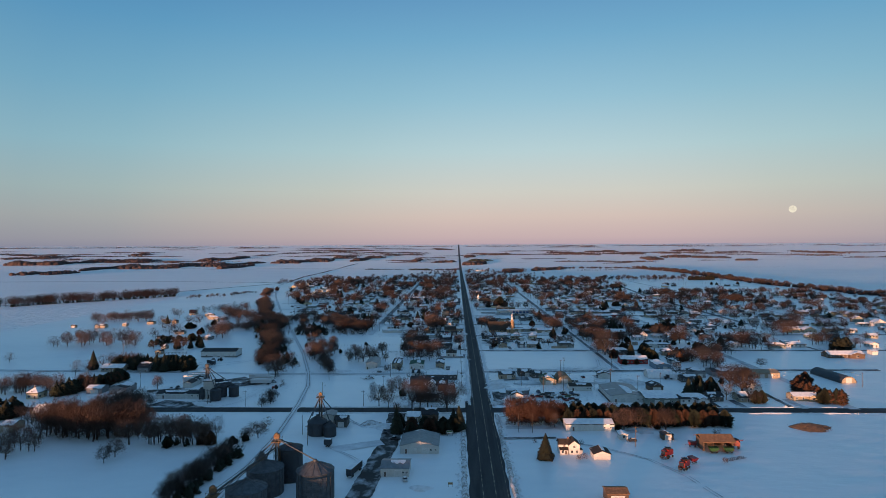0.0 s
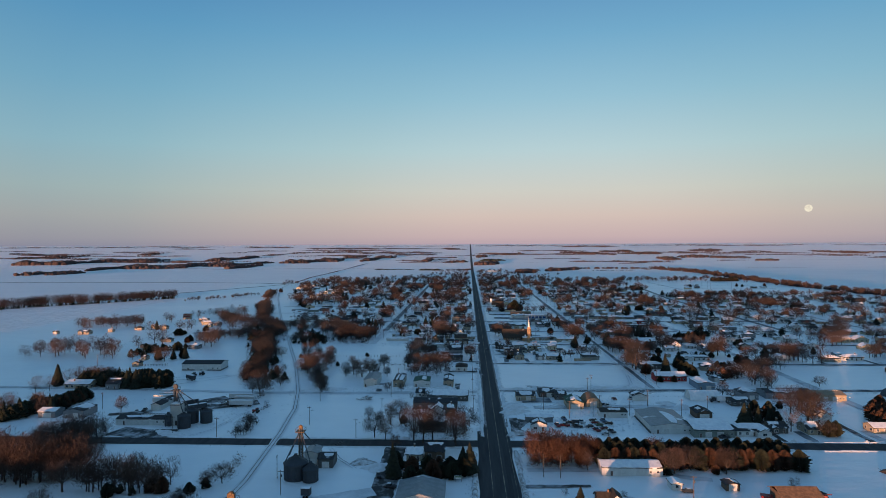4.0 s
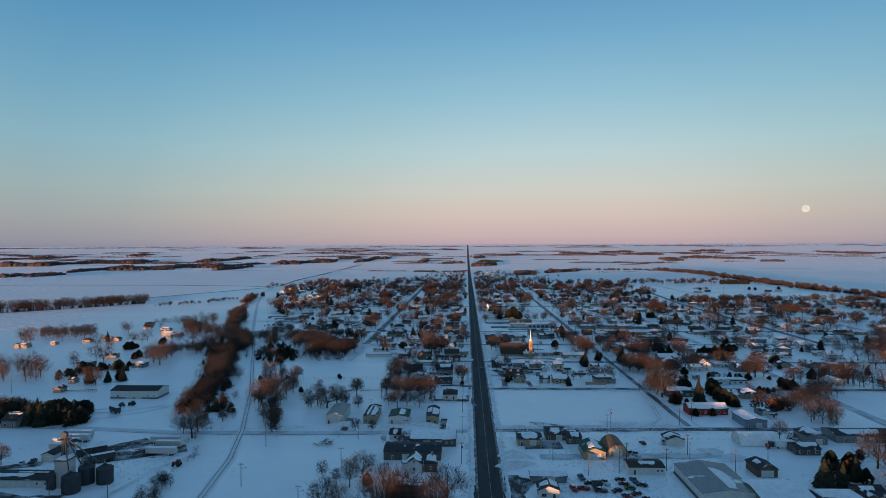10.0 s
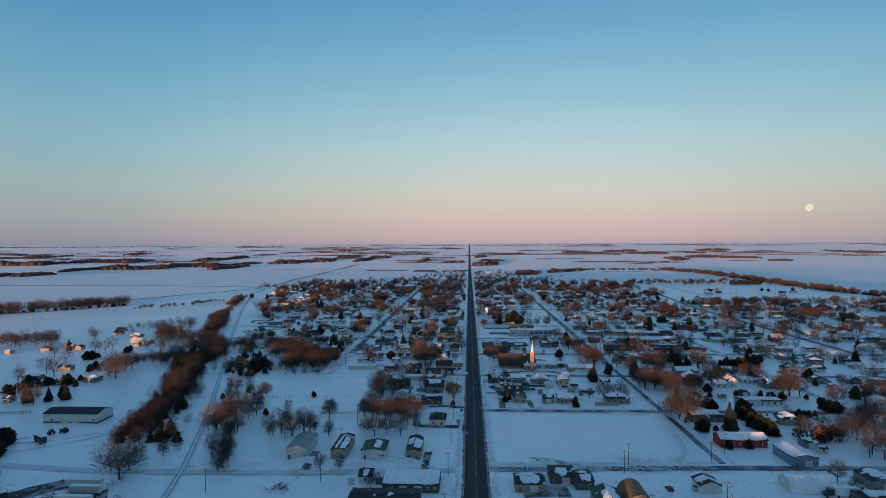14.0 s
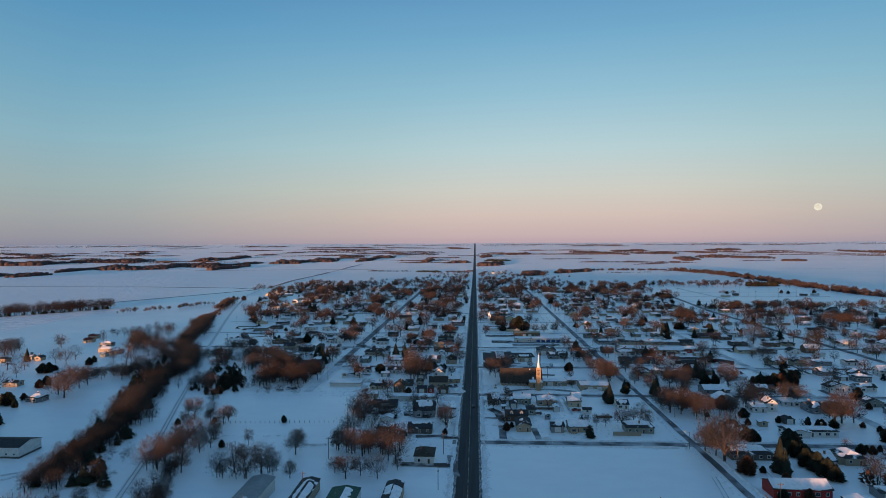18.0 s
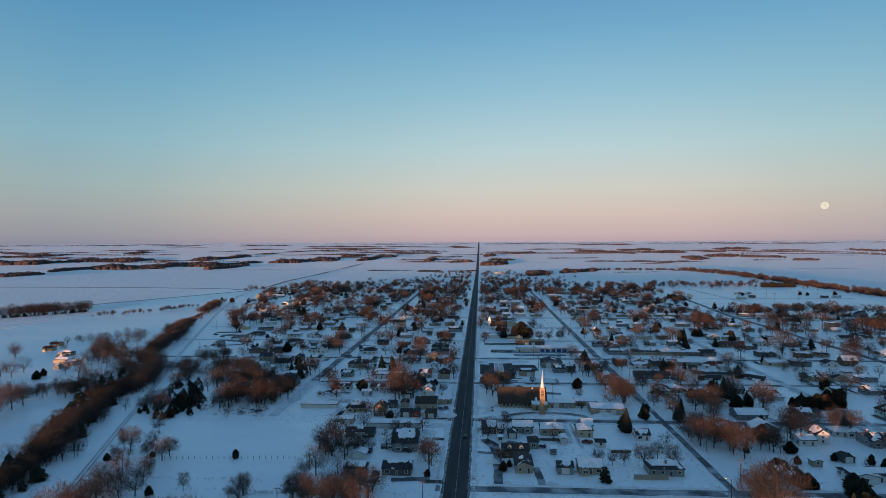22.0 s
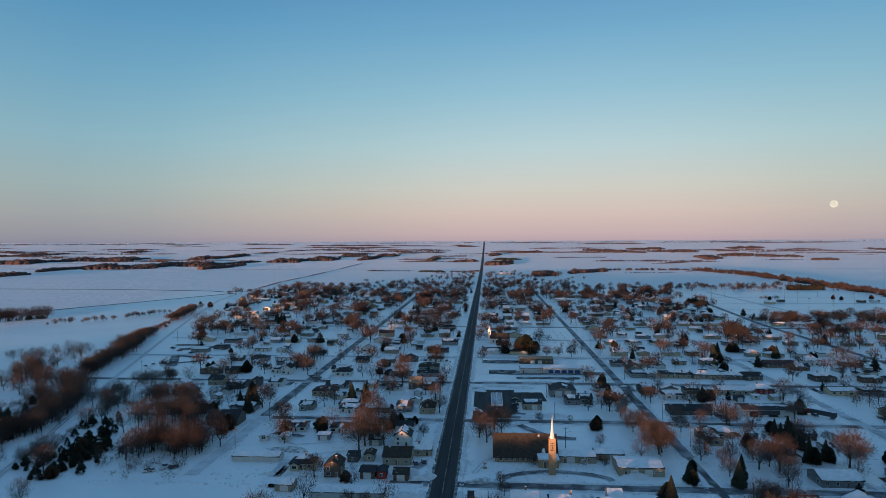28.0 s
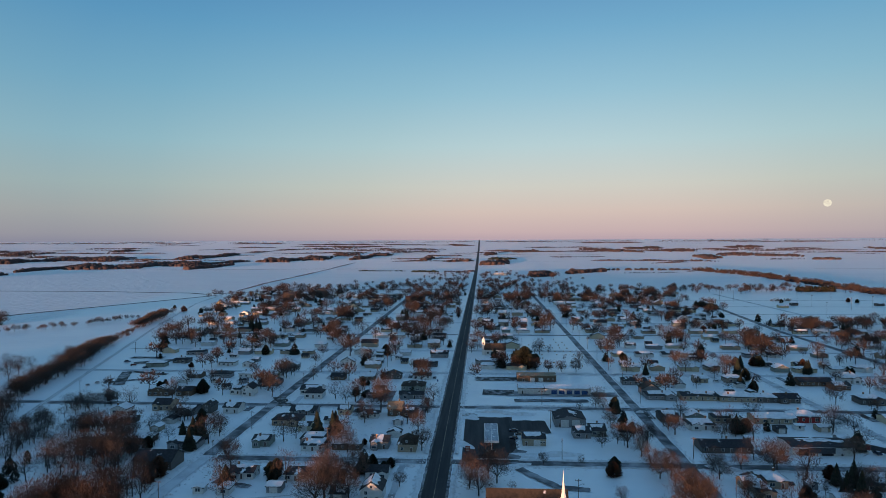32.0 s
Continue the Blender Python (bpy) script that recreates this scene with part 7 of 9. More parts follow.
wood("evergreen_stand", clear_of(band([(-142, 539), (-140, 547), (-136, 554)], 12, 1.4, 3, 5.5, 124)), "round", "needle", "dark young evergreens at the lot edge")
wood("tree_stand", clear_of(band([(-175, 270), (-172, 284), (-168, 298)], 18, 0.8, 8, 12, 125)), "broad", "twig2", "dense bare windbreak trees beside the farmyard")
wood("tree_stand", clear_of(band([(-44, 449), (-34, 449), (-25, 451)], 9, 2.2, 7, 9, 126)), "broad", "twig", "bare trees along the street")
wood("tree_stand", clear_of(band([(-54, 491), (-47, 489)], 8, 2.4, 8, 11, 127)), "broad", "twig2", "tall bare trees round the yard")
wood("tree_stand", clear_of(band([(-257, 329), (-233, 326), (-214, 333)], 20, 1.6, 7, 11, 128)), "broad", "twig", "bare trees round the farmhouse")
wood("tree_stand", clear_of(band([(-212, 270), (-198, 269), (-188, 272)], 16, 1.6, 7, 11, 129)), "broad", "twig2", "bare farmyard trees in deep snow")
wood("tree_stand", clear_of(band([(-409, 660), (-375, 651), (-362, 679)], 10, 2.4, 6, 9, 130)), "broad", "twig", "bare trees round the farmhouses")

wood("tree_stand", band([(-178, 572), (-186, 606), (-206, 642), (-230, 668)], 16, 0.9, 7, 11, 150), "broad", "twig2", "dense belt of bare trees beside the railway")
wood("tree_stand", band([(-240, 648), (-278, 700)], 18, 1.8, 8, 11, 151), "broad", "twig2", "bare trees round the farmyard")
wood("tree_stand", clear_of(band([(196, 482), (206, 468), (222, 458)], 14, 2.4, 10, 14, 152)), "broad", "twig", "tall bare trees at the edge of the town")
wood("tree_stand", clear_of(band([(252, 548), (276, 530), (330, 640)], 16, 4.5, 9, 13, 153)), "broad", "twig", "tall bare trees at the edge of the town")
wood("tree_stand", clear_of(band([(262, 470), (285, 500), (310, 520)], 16, 3.0, 8, 12, 154)), "broad", "twig2", "bare trees at the edge of the town")
wood("evergreen_stand", clear_of(band([(264, 446), (276, 466)], 9, 1.5, 7, 10, 155)), "round", "needle", "dark evergreens at the edge of the town")
wood("hedge", band([(-72.7, 445.0), (-52.6, 445.7)], 1.2, 0.8, 1.0, 1.8, 160), "bush", "twig2", "low dark hedge across the snow", "hedge")
# large trees that stand out along the streets
trees("broad", (-325, 481, 11), (-309, 478, 12), (-290, 476, 12), (-279, 480, 12), (-269, 480, 12), (-327, 500, 10), (79.2, 563.4, 13.3), (116.8, 597.9, 12), (115.8, 547.8, 13.2), (103.1, 557.8, 6), (149.8, 583.4, 3.6), (-26.1, 567.1, 10.8), (-7.6, 613.3, 9.3), (36, 763.9, 8.1), (48.8, 761.8, 7.6), (56.2, 757.7, 7.2), (64, 756.4, 7.5), (73, 756.8, 8.1), (-40.8, 621.3, 8.5), (-44.4, 533.6, 7.7), (93.4, 434.7, 17.6), (133.7, 510.1, 13.8), (142, 553.1, 14.2), (163.9, 485, 15.4), (249.9, 669.2, 15.1), (-33.4, 566.1, 15.2))
trees("tall", (162, 643.8, 11.5), (220.9, 699, 17.7), (-32.3, 664.7, 16.8), (103.4, 494.2, 10.9), (108.6, 492.7, 10.6))
trees("fir", (82.3, 537.8, 7.3), (131, 558.4, 8.9), (137.6, 560, 8), (100.1, 540.8, 8.8), (78, 668.2, 8.5), (121.8, 641.5, 8.4), (156.6, 721.8, 7.8), (157, 708.2, 8.4), (-52.4, 627, 11.6), (69.6, 515.6, 10.6), (108.6, 425.5, 12.7))
trees("cedar", (-23.3, 594.3, 5.3), (-50.4, 695.6, 4.3), (42.4, 768.8, 13.8))

# ---- grain elevators ----


def grain_bin(x, y, r, h, roof_h=None, mat="galv", label="round corrugated steel grain bin with a conical roof", cap=True):
    root = thing("grain_bin", x, y, 0, 0.3, label, "grain bin", "grain bins", size=PLAN)
    BUILT.append((x, y, 2 * r, 2 * r))
    prof = [(r, -0.2)]
    z = 0.0
    while z < h:
        prof += [(r + 0.05, min(z + 0.35, h)), (r, min(z + 0.7, h))]
        z += 0.7
    part("shell", mesh("shell", *lathe(prof, 36), M[mat]), root)
    rh = roof_h or r * 0.5
    part("roof", mesh("roof", *lathe([(r + 0.25, h), (r + 0.1, h + 0.12), (r * 0.55, h + rh * 0.5), (0.6, h + rh), (0.6, h + rh + 0.5), (0.1, h + rh + 0.6)], 30), M[mat]), root, label="conical steel roof")
    rib = mesh("roof_rib", *tube((r + 0.2, 0, h + 0.14), (0.6, 0, h + rh + 0.05), 0.06, 0.05, 4), M[mat])
    stiff = mesh("stiffener", *box(0.14, 0.16, h, cx=r + 0.06), M[mat])
    for k in range(14):
        part("roof_rib", rib, root, rz=k * 2 * math.pi / 14)
    n = 22 if r > 5 else 10
    for k in range(n):
        part("stiffener", stiff, root, rz=(k + 0.5) * 2 * math.pi / n)
    lad = joined(tube((r + 0.35, -0.25, 0), (r + 0.35, -0.25, h), 0.04, 0.04), tube((r + 0.35, 0.25, 0), (r + 0.35, 0.25, h), 0.04, 0.04),
                 *[tube((r + 0.35, -0.25, 0.5 + 0.6 * k), (r + 0.35, 0.25, 0.5 + 0.6 * k), 0.03, 0.03) for k in range(int(h / 0.6) - 1)])
    part("ladder", mesh("ladder", *lad, M["galvdark"]), root, rz=3.9)
    part("door", mesh("bin_door", *box(0.12, 0.9, 1.6, cx=r + 0.08, z=0.4), M["galvdark"]), root, rz=4.9)
    if cap:
        part("roof_hatch", mesh("roof_hatch", *box(0.8, 0.8, 0.35, cx=r * 0.75, z=h + rh * 0.24), M["galvdark"]), root, rz=2.2)
    return root


def elevator_leg(x, y, h, spouts, mat="rust", head="rust", w=1.2, cap=0.85):
    """A braced leg tower with a head and sloping spouts to (dx, dy, z)."""
    root = thing("elevator_tower", x, y, 0, 0, "tall braced grain elevator leg with sloping spouts and a rusty head", "elevator leg", "elevator legs", size=PLAN)
    for sx in (-1, 1):
        for sy in (-1, 1):
            part("tower_post", mesh("tower_post", *tube((sx * w, sy * w, -0.2), (sx * w * 0.8, sy * w * 0.8, h), 0.11, 0.09), M[mat]), root)
    n = int(h / 3)
    for k in range(n):
        z0, z1 = h * k / n, h * (k + 1) / n
        pieces = []
        for a, b in (((-1, -1), (1, -1)), ((1, -1), (1, 1)), ((1, 1), (-1, 1)), ((-1, 1), (-1, -1))):
            s0, s1 = w * (1 - 0.2 * k / n), w * (1 - 0.2 * (k + 1) / n)
            pieces += [tube((a[0] * s0, a[1] * s0, z0), (b[0] * s1, b[1] * s1, z1), 0.05, 0.05, 3), tube((a[0] * s1, a[1] * s1, z1), (b[0] * s1, b[1] * s1, z1), 0.05, 0.05, 3)]
        part("tower_brace", mesh("tower_brace", *joined(*pieces), M[mat]), root)
    part("leg_casing", mesh("leg_casing", *joined(box(0.45, 0.6, h + 1, cx=-0.4), box(0.45, 0.6, h + 1, cx=0.4)), M["galv"]), root)
    part("head", mesh("head", *joined(box(2.2 * cap, 1.1 * cap, 1.6 * cap, z=h + 0.6), lathe([(0.8 * cap, h + 0.5 + 1.6 * cap), (0.7 * cap, h + 0.6 + 2.0 * cap), (0.2 * cap, h + 0.6 + 2.2 * cap)], 10)), M[head]), root, label="rusty yellow elevator head")
    part("platform", mesh("platform", *joined(box(3.2, 3.2, 0.15, z=h - 0.4), *[tube((sx * 1.5, sy * 1.5, h - 0.3), (sx * 1.5, sy * 1.5, h + 0.8), 0.05, 0.05, 4) for sx in (-1, 1) for sy in (-1, 1)],
                                              *[tube((a, b, h + 0.8), (c, d, h + 0.8), 0.04, 0.04, 4) for a, b, c, d in ((-1.5, -1.5, 1.5, -1.5), (1.5, -1.5, 1.5, 1.5), (1.5, 1.5, -1.5, 1.5), (-1.5, 1.5, -1.5, -1.5))]), M[mat]), root)
    for dx, dy, z in spouts:
        part("spout", mesh("spout", *tube((0, 0, h + 0.4), (dx, dy, z), 0.2, 0.2, 8), M["galv"]), root)
    return root


def catwalk(x0, y0, z0, x1, y1, z1):
    """A conveyor gallery between two points, with truss sides."""
    d = Vector((x1 - x0, y1 - y0, z1 - z0))
    root = thing("conveyor", x0, y0, z0 * PLAN, 0, "rusty overhead grain conveyor with a truss catwalk", "conveyor", size=PLAN)
    side = d.cross(Vector((0, 0, 1))).normalized() * 0.5
    up = Vector((0, 0, 0.9))
    for s in (-1, 1):
        pieces = [tube(side * s, d + side * s, 0.09, 0.09), tube(side * s + up, d + side * s + up, 0.07, 0.07)]
        n = max(2, int(d.length / 2.4))
        pieces += [tube(d * (k / n) + side * s, d * ((k + 0.5) / n) + side * s + up, 0.04, 0.04, 3) for k in range(n)]
        part("truss", mesh("truss", *joined(*pieces), M["rust"]), root)
    part("trough", mesh("trough", *joined(tube((0, 0, 0.3), tuple(d + Vector((0, 0, 0.3))), 0.3, 0.3, 6)), M["galv"]), root)


def make_elevators():
    grain_bin(-56.4, 188.0, 5.75, 9.1, 2.6)
    grain_bin(-73.5, 192.5, 5.7, 8.1, 2.2, label="round steel grain bin with faded bars on its roof")
    grain_bin(-73.9, 176.0, 5.75, 8.1, 2.4)
    grain_bin(-68.3, 203.5, 3.9, 10.9, 0.9, "galvdark", "tall dark flat-topped grain bin beside the leg")
    grain_bin(-76.7, 198.6, 1.8, 9.0, 1.6, "galv", "slim steel hopper bin by the railway", False)
    elevator_leg(-71.8, 199.5, 14.5, [(15.4, -11.5, 12.0), (-1.7, -7, 10.6), (3.5, 4, 12.1), (-4.9, -0.9, 10.7)], w=0.95)
    elevator_leg(-80.0, 166.5, 10.0, [(6.1, 9.5, 10.7)], w=0.9)
    catwalk(-72.5, 199.0, 11.6, -80.0, 167.5, 9.6)
    catwalk(-79.2, 162.8, 8.6, -62.0, 162.8, 8.6)
    building(37.0, 185.5, 6.4, 7, 3.6, "x", "O", "b", "shed")
    # tan silos at the far edge of the town
    grain_bin(-245.0, 1193.0, 6.0, 9.0, 2.6, "t", "tan round silo among bare trees")
    grain_bin(-221.0, 1276.0, 4.2, 8.0, 2.0, "t", "tan round silo among bare trees")
    # small elevator by the cross road
    grain_bin(-70.6, 253.0, 4.0, 5.2, 2.4, "galvdark", "dark steel grain bin with a cone roof")
    grain_bin(-65.0, 250.8, 2.6, 4.0, 1.8, "galvdark", "small dark steel grain bin")
    elevator_leg(-71.3, 262.0, 13.4, [(-1.5, -9, 7.6), (6, -10.5, 6), (4.5, 3, 7), (-5, -2, 3)], w=0.7, cap=0.6)
    building(-68.4, 264.5, 4.8, 9, 5.6, "y", "M", "l", "shed")
    # elevator beyond the cross road
    grain_bin(-135.8, 308.4, 2.6, 5.2, 1.0, "galvdark", "dark corrugated grain bin on a snowy yard")
    grain_bin(-135.4, 316.0, 2.4, 5.4, 1.0, "galvdark", "dark corrugated grain bin on a snowy yard")
    grain_bin(-129.4, 316.4, 2.5, 5.0, 0.9, "galvdark", "dark corrugated grain bin on a snowy yard")
    grain_bin(-144.0, 310.8, 1.3, 4.6, 0.8, "galv", "slim pale steel bin beside the office", False)
    root = thing("elevator_house", -141.2, 313.5, 0, 0, "tall pale metal-clad elevator headhouse", "elevator house", size=PLAN)
    BUILT.append((-140, 314, 5, 5))
    part("wall", mesh("wall", *box(4.2, 4.6, 9.0, z=-0.2), M["l"]), root)
    part("roof", mesh("roof", *box(4.5, 4.9, 0.35, z=8.8), M["galv"]), root)
    part("snow_cover", mesh("snow_cover", *box(4.1, 4.5, 0.18, z=9.15), M["cap"]), root)
    part("door", DOOR, root, (0.5, -2.3, 0))
    elevator_leg(-143.6, 317.0, 14.6, [(7.7, -9.6, 7.2), (7.2, -2.4, 7.0), (13.2, -2.0, 7.3), (2.6, -3, 9.4)], "galvdark", "galvdark", 0.8)


make_elevators()

# ---- churches ----


def make_church():
    root = thing("church", 28.6, 558.5, -0.05, 0, "long brown-roofed church of buff brick beside a tall spire", "church", size=PLAN)
    BUILT.append((30, 556, 26, 18))
    BUILT.append((54, 560, 30, 16))
    W, D, h, rise = 13.0, 22.4, 2.2, 6.0
    a = math.pi / 2
    part("wall", mesh("wall", *gable_walls(W, D, h, rise), M["stone"]), root, rz=a)
    part("roof", mesh("roof", *joined(*[slope_slab(W, D, h, rise, 0.7, s, 0.3) for s in (1, -1)]), M["roofB"]), root, rz=a, label="steep brown shingle roof")
    for k in range(11):
        part("buttress", mesh("buttress", *box(0.5, 0.9, 2.0, cx=-10 + 2 * k, cy=-6.7), M["stone"]), root)
        if k < 10:
            part("window", WINDOW["std"], root, (-9 + 2 * k, -6.52, 0.5))
    ent = part("entrance", mesh("entrance", *box(7.0, 5.5, 2.8, cx=7.8, cy=-9.2), M["stone"]), root, label="flat-roofed brick entrance")
    part("snow_cover", mesh("snow_cover", *box(7.4, 5.9, 0.45, cx=7.8, cy=-9.2, z=2.8), M["cap"]), ent)
    part("door", DOOR, ent, (6.5, -12.0, 0.05))
    part("window", WINDOW["wide"], ent, (9.5, -12.0, 1.0))
    tower = thing("bell_tower", 37.0, 541.2, -0.1, 0, "slender buff brick bell tower with a pale needle spire", "tower", size=PLAN)
    w, h = 1.95, 12.2
    part("shaft", mesh("shaft", *joined(box(w, w, h), *[box(0.28, 0.28, h, cx=sx * w / 2, cy=sy * w / 2) for sx in (-1, 1) for sy in (-1, 1)]), M["stone"]), tower)
    for side in range(4):
        for i in range(3):
            for j in range(4):
                o = Matrix.Rotation(side * math.pi / 2, 4, "Z") @ Vector((-0.5 + 0.5 * i, -w / 2 - 0.01, 8.4 + 0.75 * j))
                part("louvre", LOUVRE, tower, o, side * math.pi / 2)
    part("coping", mesh("coping", *box(2.35, 2.35, 0.25, z=h), M["stone"]), tower)
    part("spire", mesh("spire", *lathe([(0.95, h + 0.25), (0.5, h + 2.6), (0.24, h + 5.2), (0.05, h + 8.0), (0.02, h + 8.6)], 8), M["white"]), tower, label="pale metal needle spire")
    # parish wings
    for x, y, ww, d, hh in ((47.2, 551.8, 13.4, 9.0, 2.9), (59.5, 555.5, 10.5, 9.0, 2.7)):
        building(x, y, ww, d, hh, "x", "S", "t", "shop", label="low tan brick church wing under thick snow")
    ring = []
    for k in range(41):
        t = k / 40
        ring.append((20.5 + 36 * t, 536.0 + 7.2 * math.sin(math.pi * t) ** 0.5))
    strip("church_drive", ring, 2.6, M["street"], "curved church drive cleared of snow", z=0.04, ragged=0.15, step=2)
    mon = thing("monument", 13.8, 545, 0, 0, "small stone cross monument on the church lawn", "monument", size=PLAN)
    part("plinth", mesh("plinth", *box(1.6, 1.0, 0.5, z=-0.1), M["stone"]), mon)
    part("cross", mesh("cross", *joined(box(0.3, 0.3, 1.8, z=0.4), box(1.2, 0.28, 0.3, z=1.4)), M["stone"]), mon)
    # white chapel by the cemetery
    ch = thing("chapel", 24.6, 812.0, -0.05, 0, "white wooden chapel with a brown roof and small belfry", "church", size=PLAN)
    BUILT.append((24, 812, 20, 12))
    W, D, h, rise = 8.0, 14.5, 4.2, 3.6
    part("wall", mesh("wall", *gable_walls(W, D, h, rise), M["w"]), ch, rz=a)
    part("roof", mesh("roof", *joined(*[slope_slab(W, D, h, rise, 0.4, s, 0.2) for s in (1, -1)]), M["roofB"]), ch, rz=a)
    for k in range(5):
        part("window", WINDOW["std"], ch, (-5 + 2.6 * k, -4.02, 1.3))
    bel = part("belfry", mesh("belfry", *box(2.3, 2.3, 9.4, cx=-8.0, cy=-0.6), M["white"]), ch, label="white square belfry")
    part("belfry_cap", mesh("belfry_cap", *lathe([(1.5, 9.4), (1.35, 9.7), (1.1, 10.7), (0.5, 11.6), (0.05, 12.6)], 8, -8.0, -0.6), M["white"]), bel)
    part("louvre", LOUVRE, bel, (-8.0, -1.78, 7.6), scale=(3, 1, 2.5))
    stones = [mesh("headstone", *joined(box(s, 0.25, hh), box(s + 0.3, 0.5, 0.2, z=-0.05)), M["stone"]) for s, hh in ((0.8, 0.9), (0.6, 1.2), (1.1, 0.8))]
    rng = random.Random(8)
    for row in range(9):
        for col in range(6):
            if rng.random() < 0.7:
                s = new("headstone", stones[rng.randrange(3)])
                s.location = ((52 + col * 5.4 + rng.uniform(-0.8, 0.8)) * PLAN, (772 + row * 13 + rng.uniform(-1, 1)) * PLAN, 0)
                tagged(s, "weathered headstone standing in cemetery snow", "headstone", "cemetery headstones")


LOUVRE = mesh("louvre", *box(0.3, 0.1, 0.45), M["glass"])
make_church()

# ---- fuel station ----


def make_station():
    strip("station_lot", [(28.0, 645), (44.0, 646)], 18, M["asphalt"], "black cleared asphalt beside the fuel shop", "pavement", z=0.05, ragged=0.8, step=3)
    strip("station_lot", [(8.0, 631), (29.0, 631)], 56, M["asphalt"], "black cleared asphalt forecourt", "pavement", z=0.045, ragged=0.8, step=3)
    root = thing("fuel_canopy", 19.2, 620.5, 0.05, 0, "long flat fuel station canopy over the pumps", "canopy", size=PLAN)
    BUILT.append((19, 621, 6, 26))
    part("canopy_roof", mesh("canopy_roof", *box(5.4, 22, 0.8, z=4.6), M["white"]), root)
    for k in range(8):
        for s in (-1, 1):
            part("canopy_panel", CANOPY_PANEL, root, (s * 1.28, -9.4 + 2.7 * k, 5.4))
    for y in (-8, 0, 8):
        part("post", mesh("post", *box(0.4, 0.4, 4.6, cy=y), M["white"]), root)
        part("pump", mesh("pump", *joined(box(0.9, 0.6, 1.9, cy=y + 1.4), box(1.4, 1.6, 0.18, cy=y + 0.8)), M["carred"]), root)
    sign = thing("price_sign", 10.2, 607.5, 0, 0, "red and yellow roadside fuel sign with plain bars", "sign")
    part("post", mesh("post", *joined(box(0.2, 0.2, 3.4, cx=-0.8), box(0.2, 0.2, 3.4, cx=0.8)), M["galvdark"]), sign)
    part("panel", mesh("panel", *box(2.2, 0.3, 2.4, z=2.6), M["carred"]), sign)
    for k in range(3):
        part("bar", mesh("bar", *box(1.6, 0.06, 0.25, z=3.0 + 0.6 * k), M["lit"]), sign, (0, -0.19, 0))
    flag = thing("flagpole", -8.6, 706, 0, 0, "white flagpole with a limp dark and white flag", "flagpole")
    part("pole", mesh("pole", *tube((0, 0, -0.2), (0, 0, 8), 0.07, 0.05, 8), M["white"]), flag)
    part("flag", mesh("flag", *joined(box(0.9, 0.06, 0.9, cx=0.5, z=6.9), box(0.7, 0.08, 0.7, cx=0.45, cy=0.05, z=6.3)), M["blue"]), flag)


CANOPY_PANEL = mesh("canopy_panel", *box(2.3, 2.4, 0.06), M["solar"])
make_station()

# ---- round-roofed sheds, open barn ----


def quonset(x, y, w, d, h, rz, mat, end, label):
    root = thing("quonset_hut", x, y, -0.05, rz, label, "shed", size=PLAN)
    BUILT.append((x, y, max(w, d), max(w, d)))
    n = 14
    v, f = [], []
    ribs = int(d / 0.7)
    for j in range(ribs + 1):
        s = 1.0 + (0.012 if j % 2 else 0)
        v += [(-w / 2 * s * math.cos(math.pi * k / n), -d / 2 + d * j / ribs, h * s * math.sin(math.pi * k / n)) for k in range(n + 1)]
        if j:
            f += [((j - 1) * (n + 1) + k, j * (n + 1) + k, j * (n + 1) + k + 1, (j - 1) * (n + 1) + k + 1) for k in range(n)]
    part("shell", mesh("shell", v, f, M[mat]), root)
    ev = [(-w / 2 * math.cos(math.pi * k / n) * 0.985, 0, h * 0.985 * math.sin(math.pi * k / n)) for k in range(n + 1)]
    for s in (-1, 1):
        me = mesh("end_wall", [(a, s * (d / 2 - 0.3), c) for a, b, c in ev] + [(a, s * (d / 2 - 0.45), c) for a, b, c in ev],
                  [tuple(range(n + 1)), tuple(range(n + 1, 2 * n + 2))[::-1]], M[end])
        part("end_wall", me, root)
    part("garage_door", GDOOR[3.0], root, (0, -d / 2 + 0.25, 0))
    return root


quonset(49.0, 352.0, 8.5, 13, 4.6, 0, "rust", "t", "rusty brown round-roofed quonset hut")
quonset(107.5, 363.5, 9.0, 15, 4.4, math.pi / 2, "cap", "w", "white snow-plastered quonset hut beside the street")
quonset(207.5, 360.0, 9, 27, 3.8, 0.08, "galvdark", "t", "long dark round-roofed storage hut")


def make_open_barn():
    root = thing("machine_shed", 87.5, 236.5, -0.05, 0.0, "open-fronted machine shed with a rusty tan roof", "barn", size=PLAN)
    BUILT.append((87, 236, 14, 10))
    part("back_wall", mesh("back_wall", *box(11.5, 0.2, 4.0, cy=3.6), M["b"]), root)
    for s in (-1, 1):
        part("end_wall", mesh("end_wall", *box(0.2, 7.2, 4.0, cx=s * 5.7), M["b"]), root)
    for k in range(4):
        part("post", mesh("post", *box(0.25, 0.25, 3.8, cx=-5.4 + 3.6 * k, cy=-3.4), M["wood"]), root)
    part("roof", mesh("roof", *joined(*[slope_slab(8.4, 11.8, 3.6, 1.7, 0.4, s) for s in (1, -1)]), M["roofO"]), root, rz=math.pi / 2)


make_open_barn()

# ---- vehicles and machines ----


WHEEL = mesh("wheel", *joined(tube((-0.12, 0, 0), (0.12, 0, 0), 0.36, 0.36, 12)), M["tyre"])
BIGWHEEL = mesh("wheel", *joined(tube((-0.32, 0, 0), (0.32, 0, 0), 0.85, 0.85, 14)), M["tyre"])


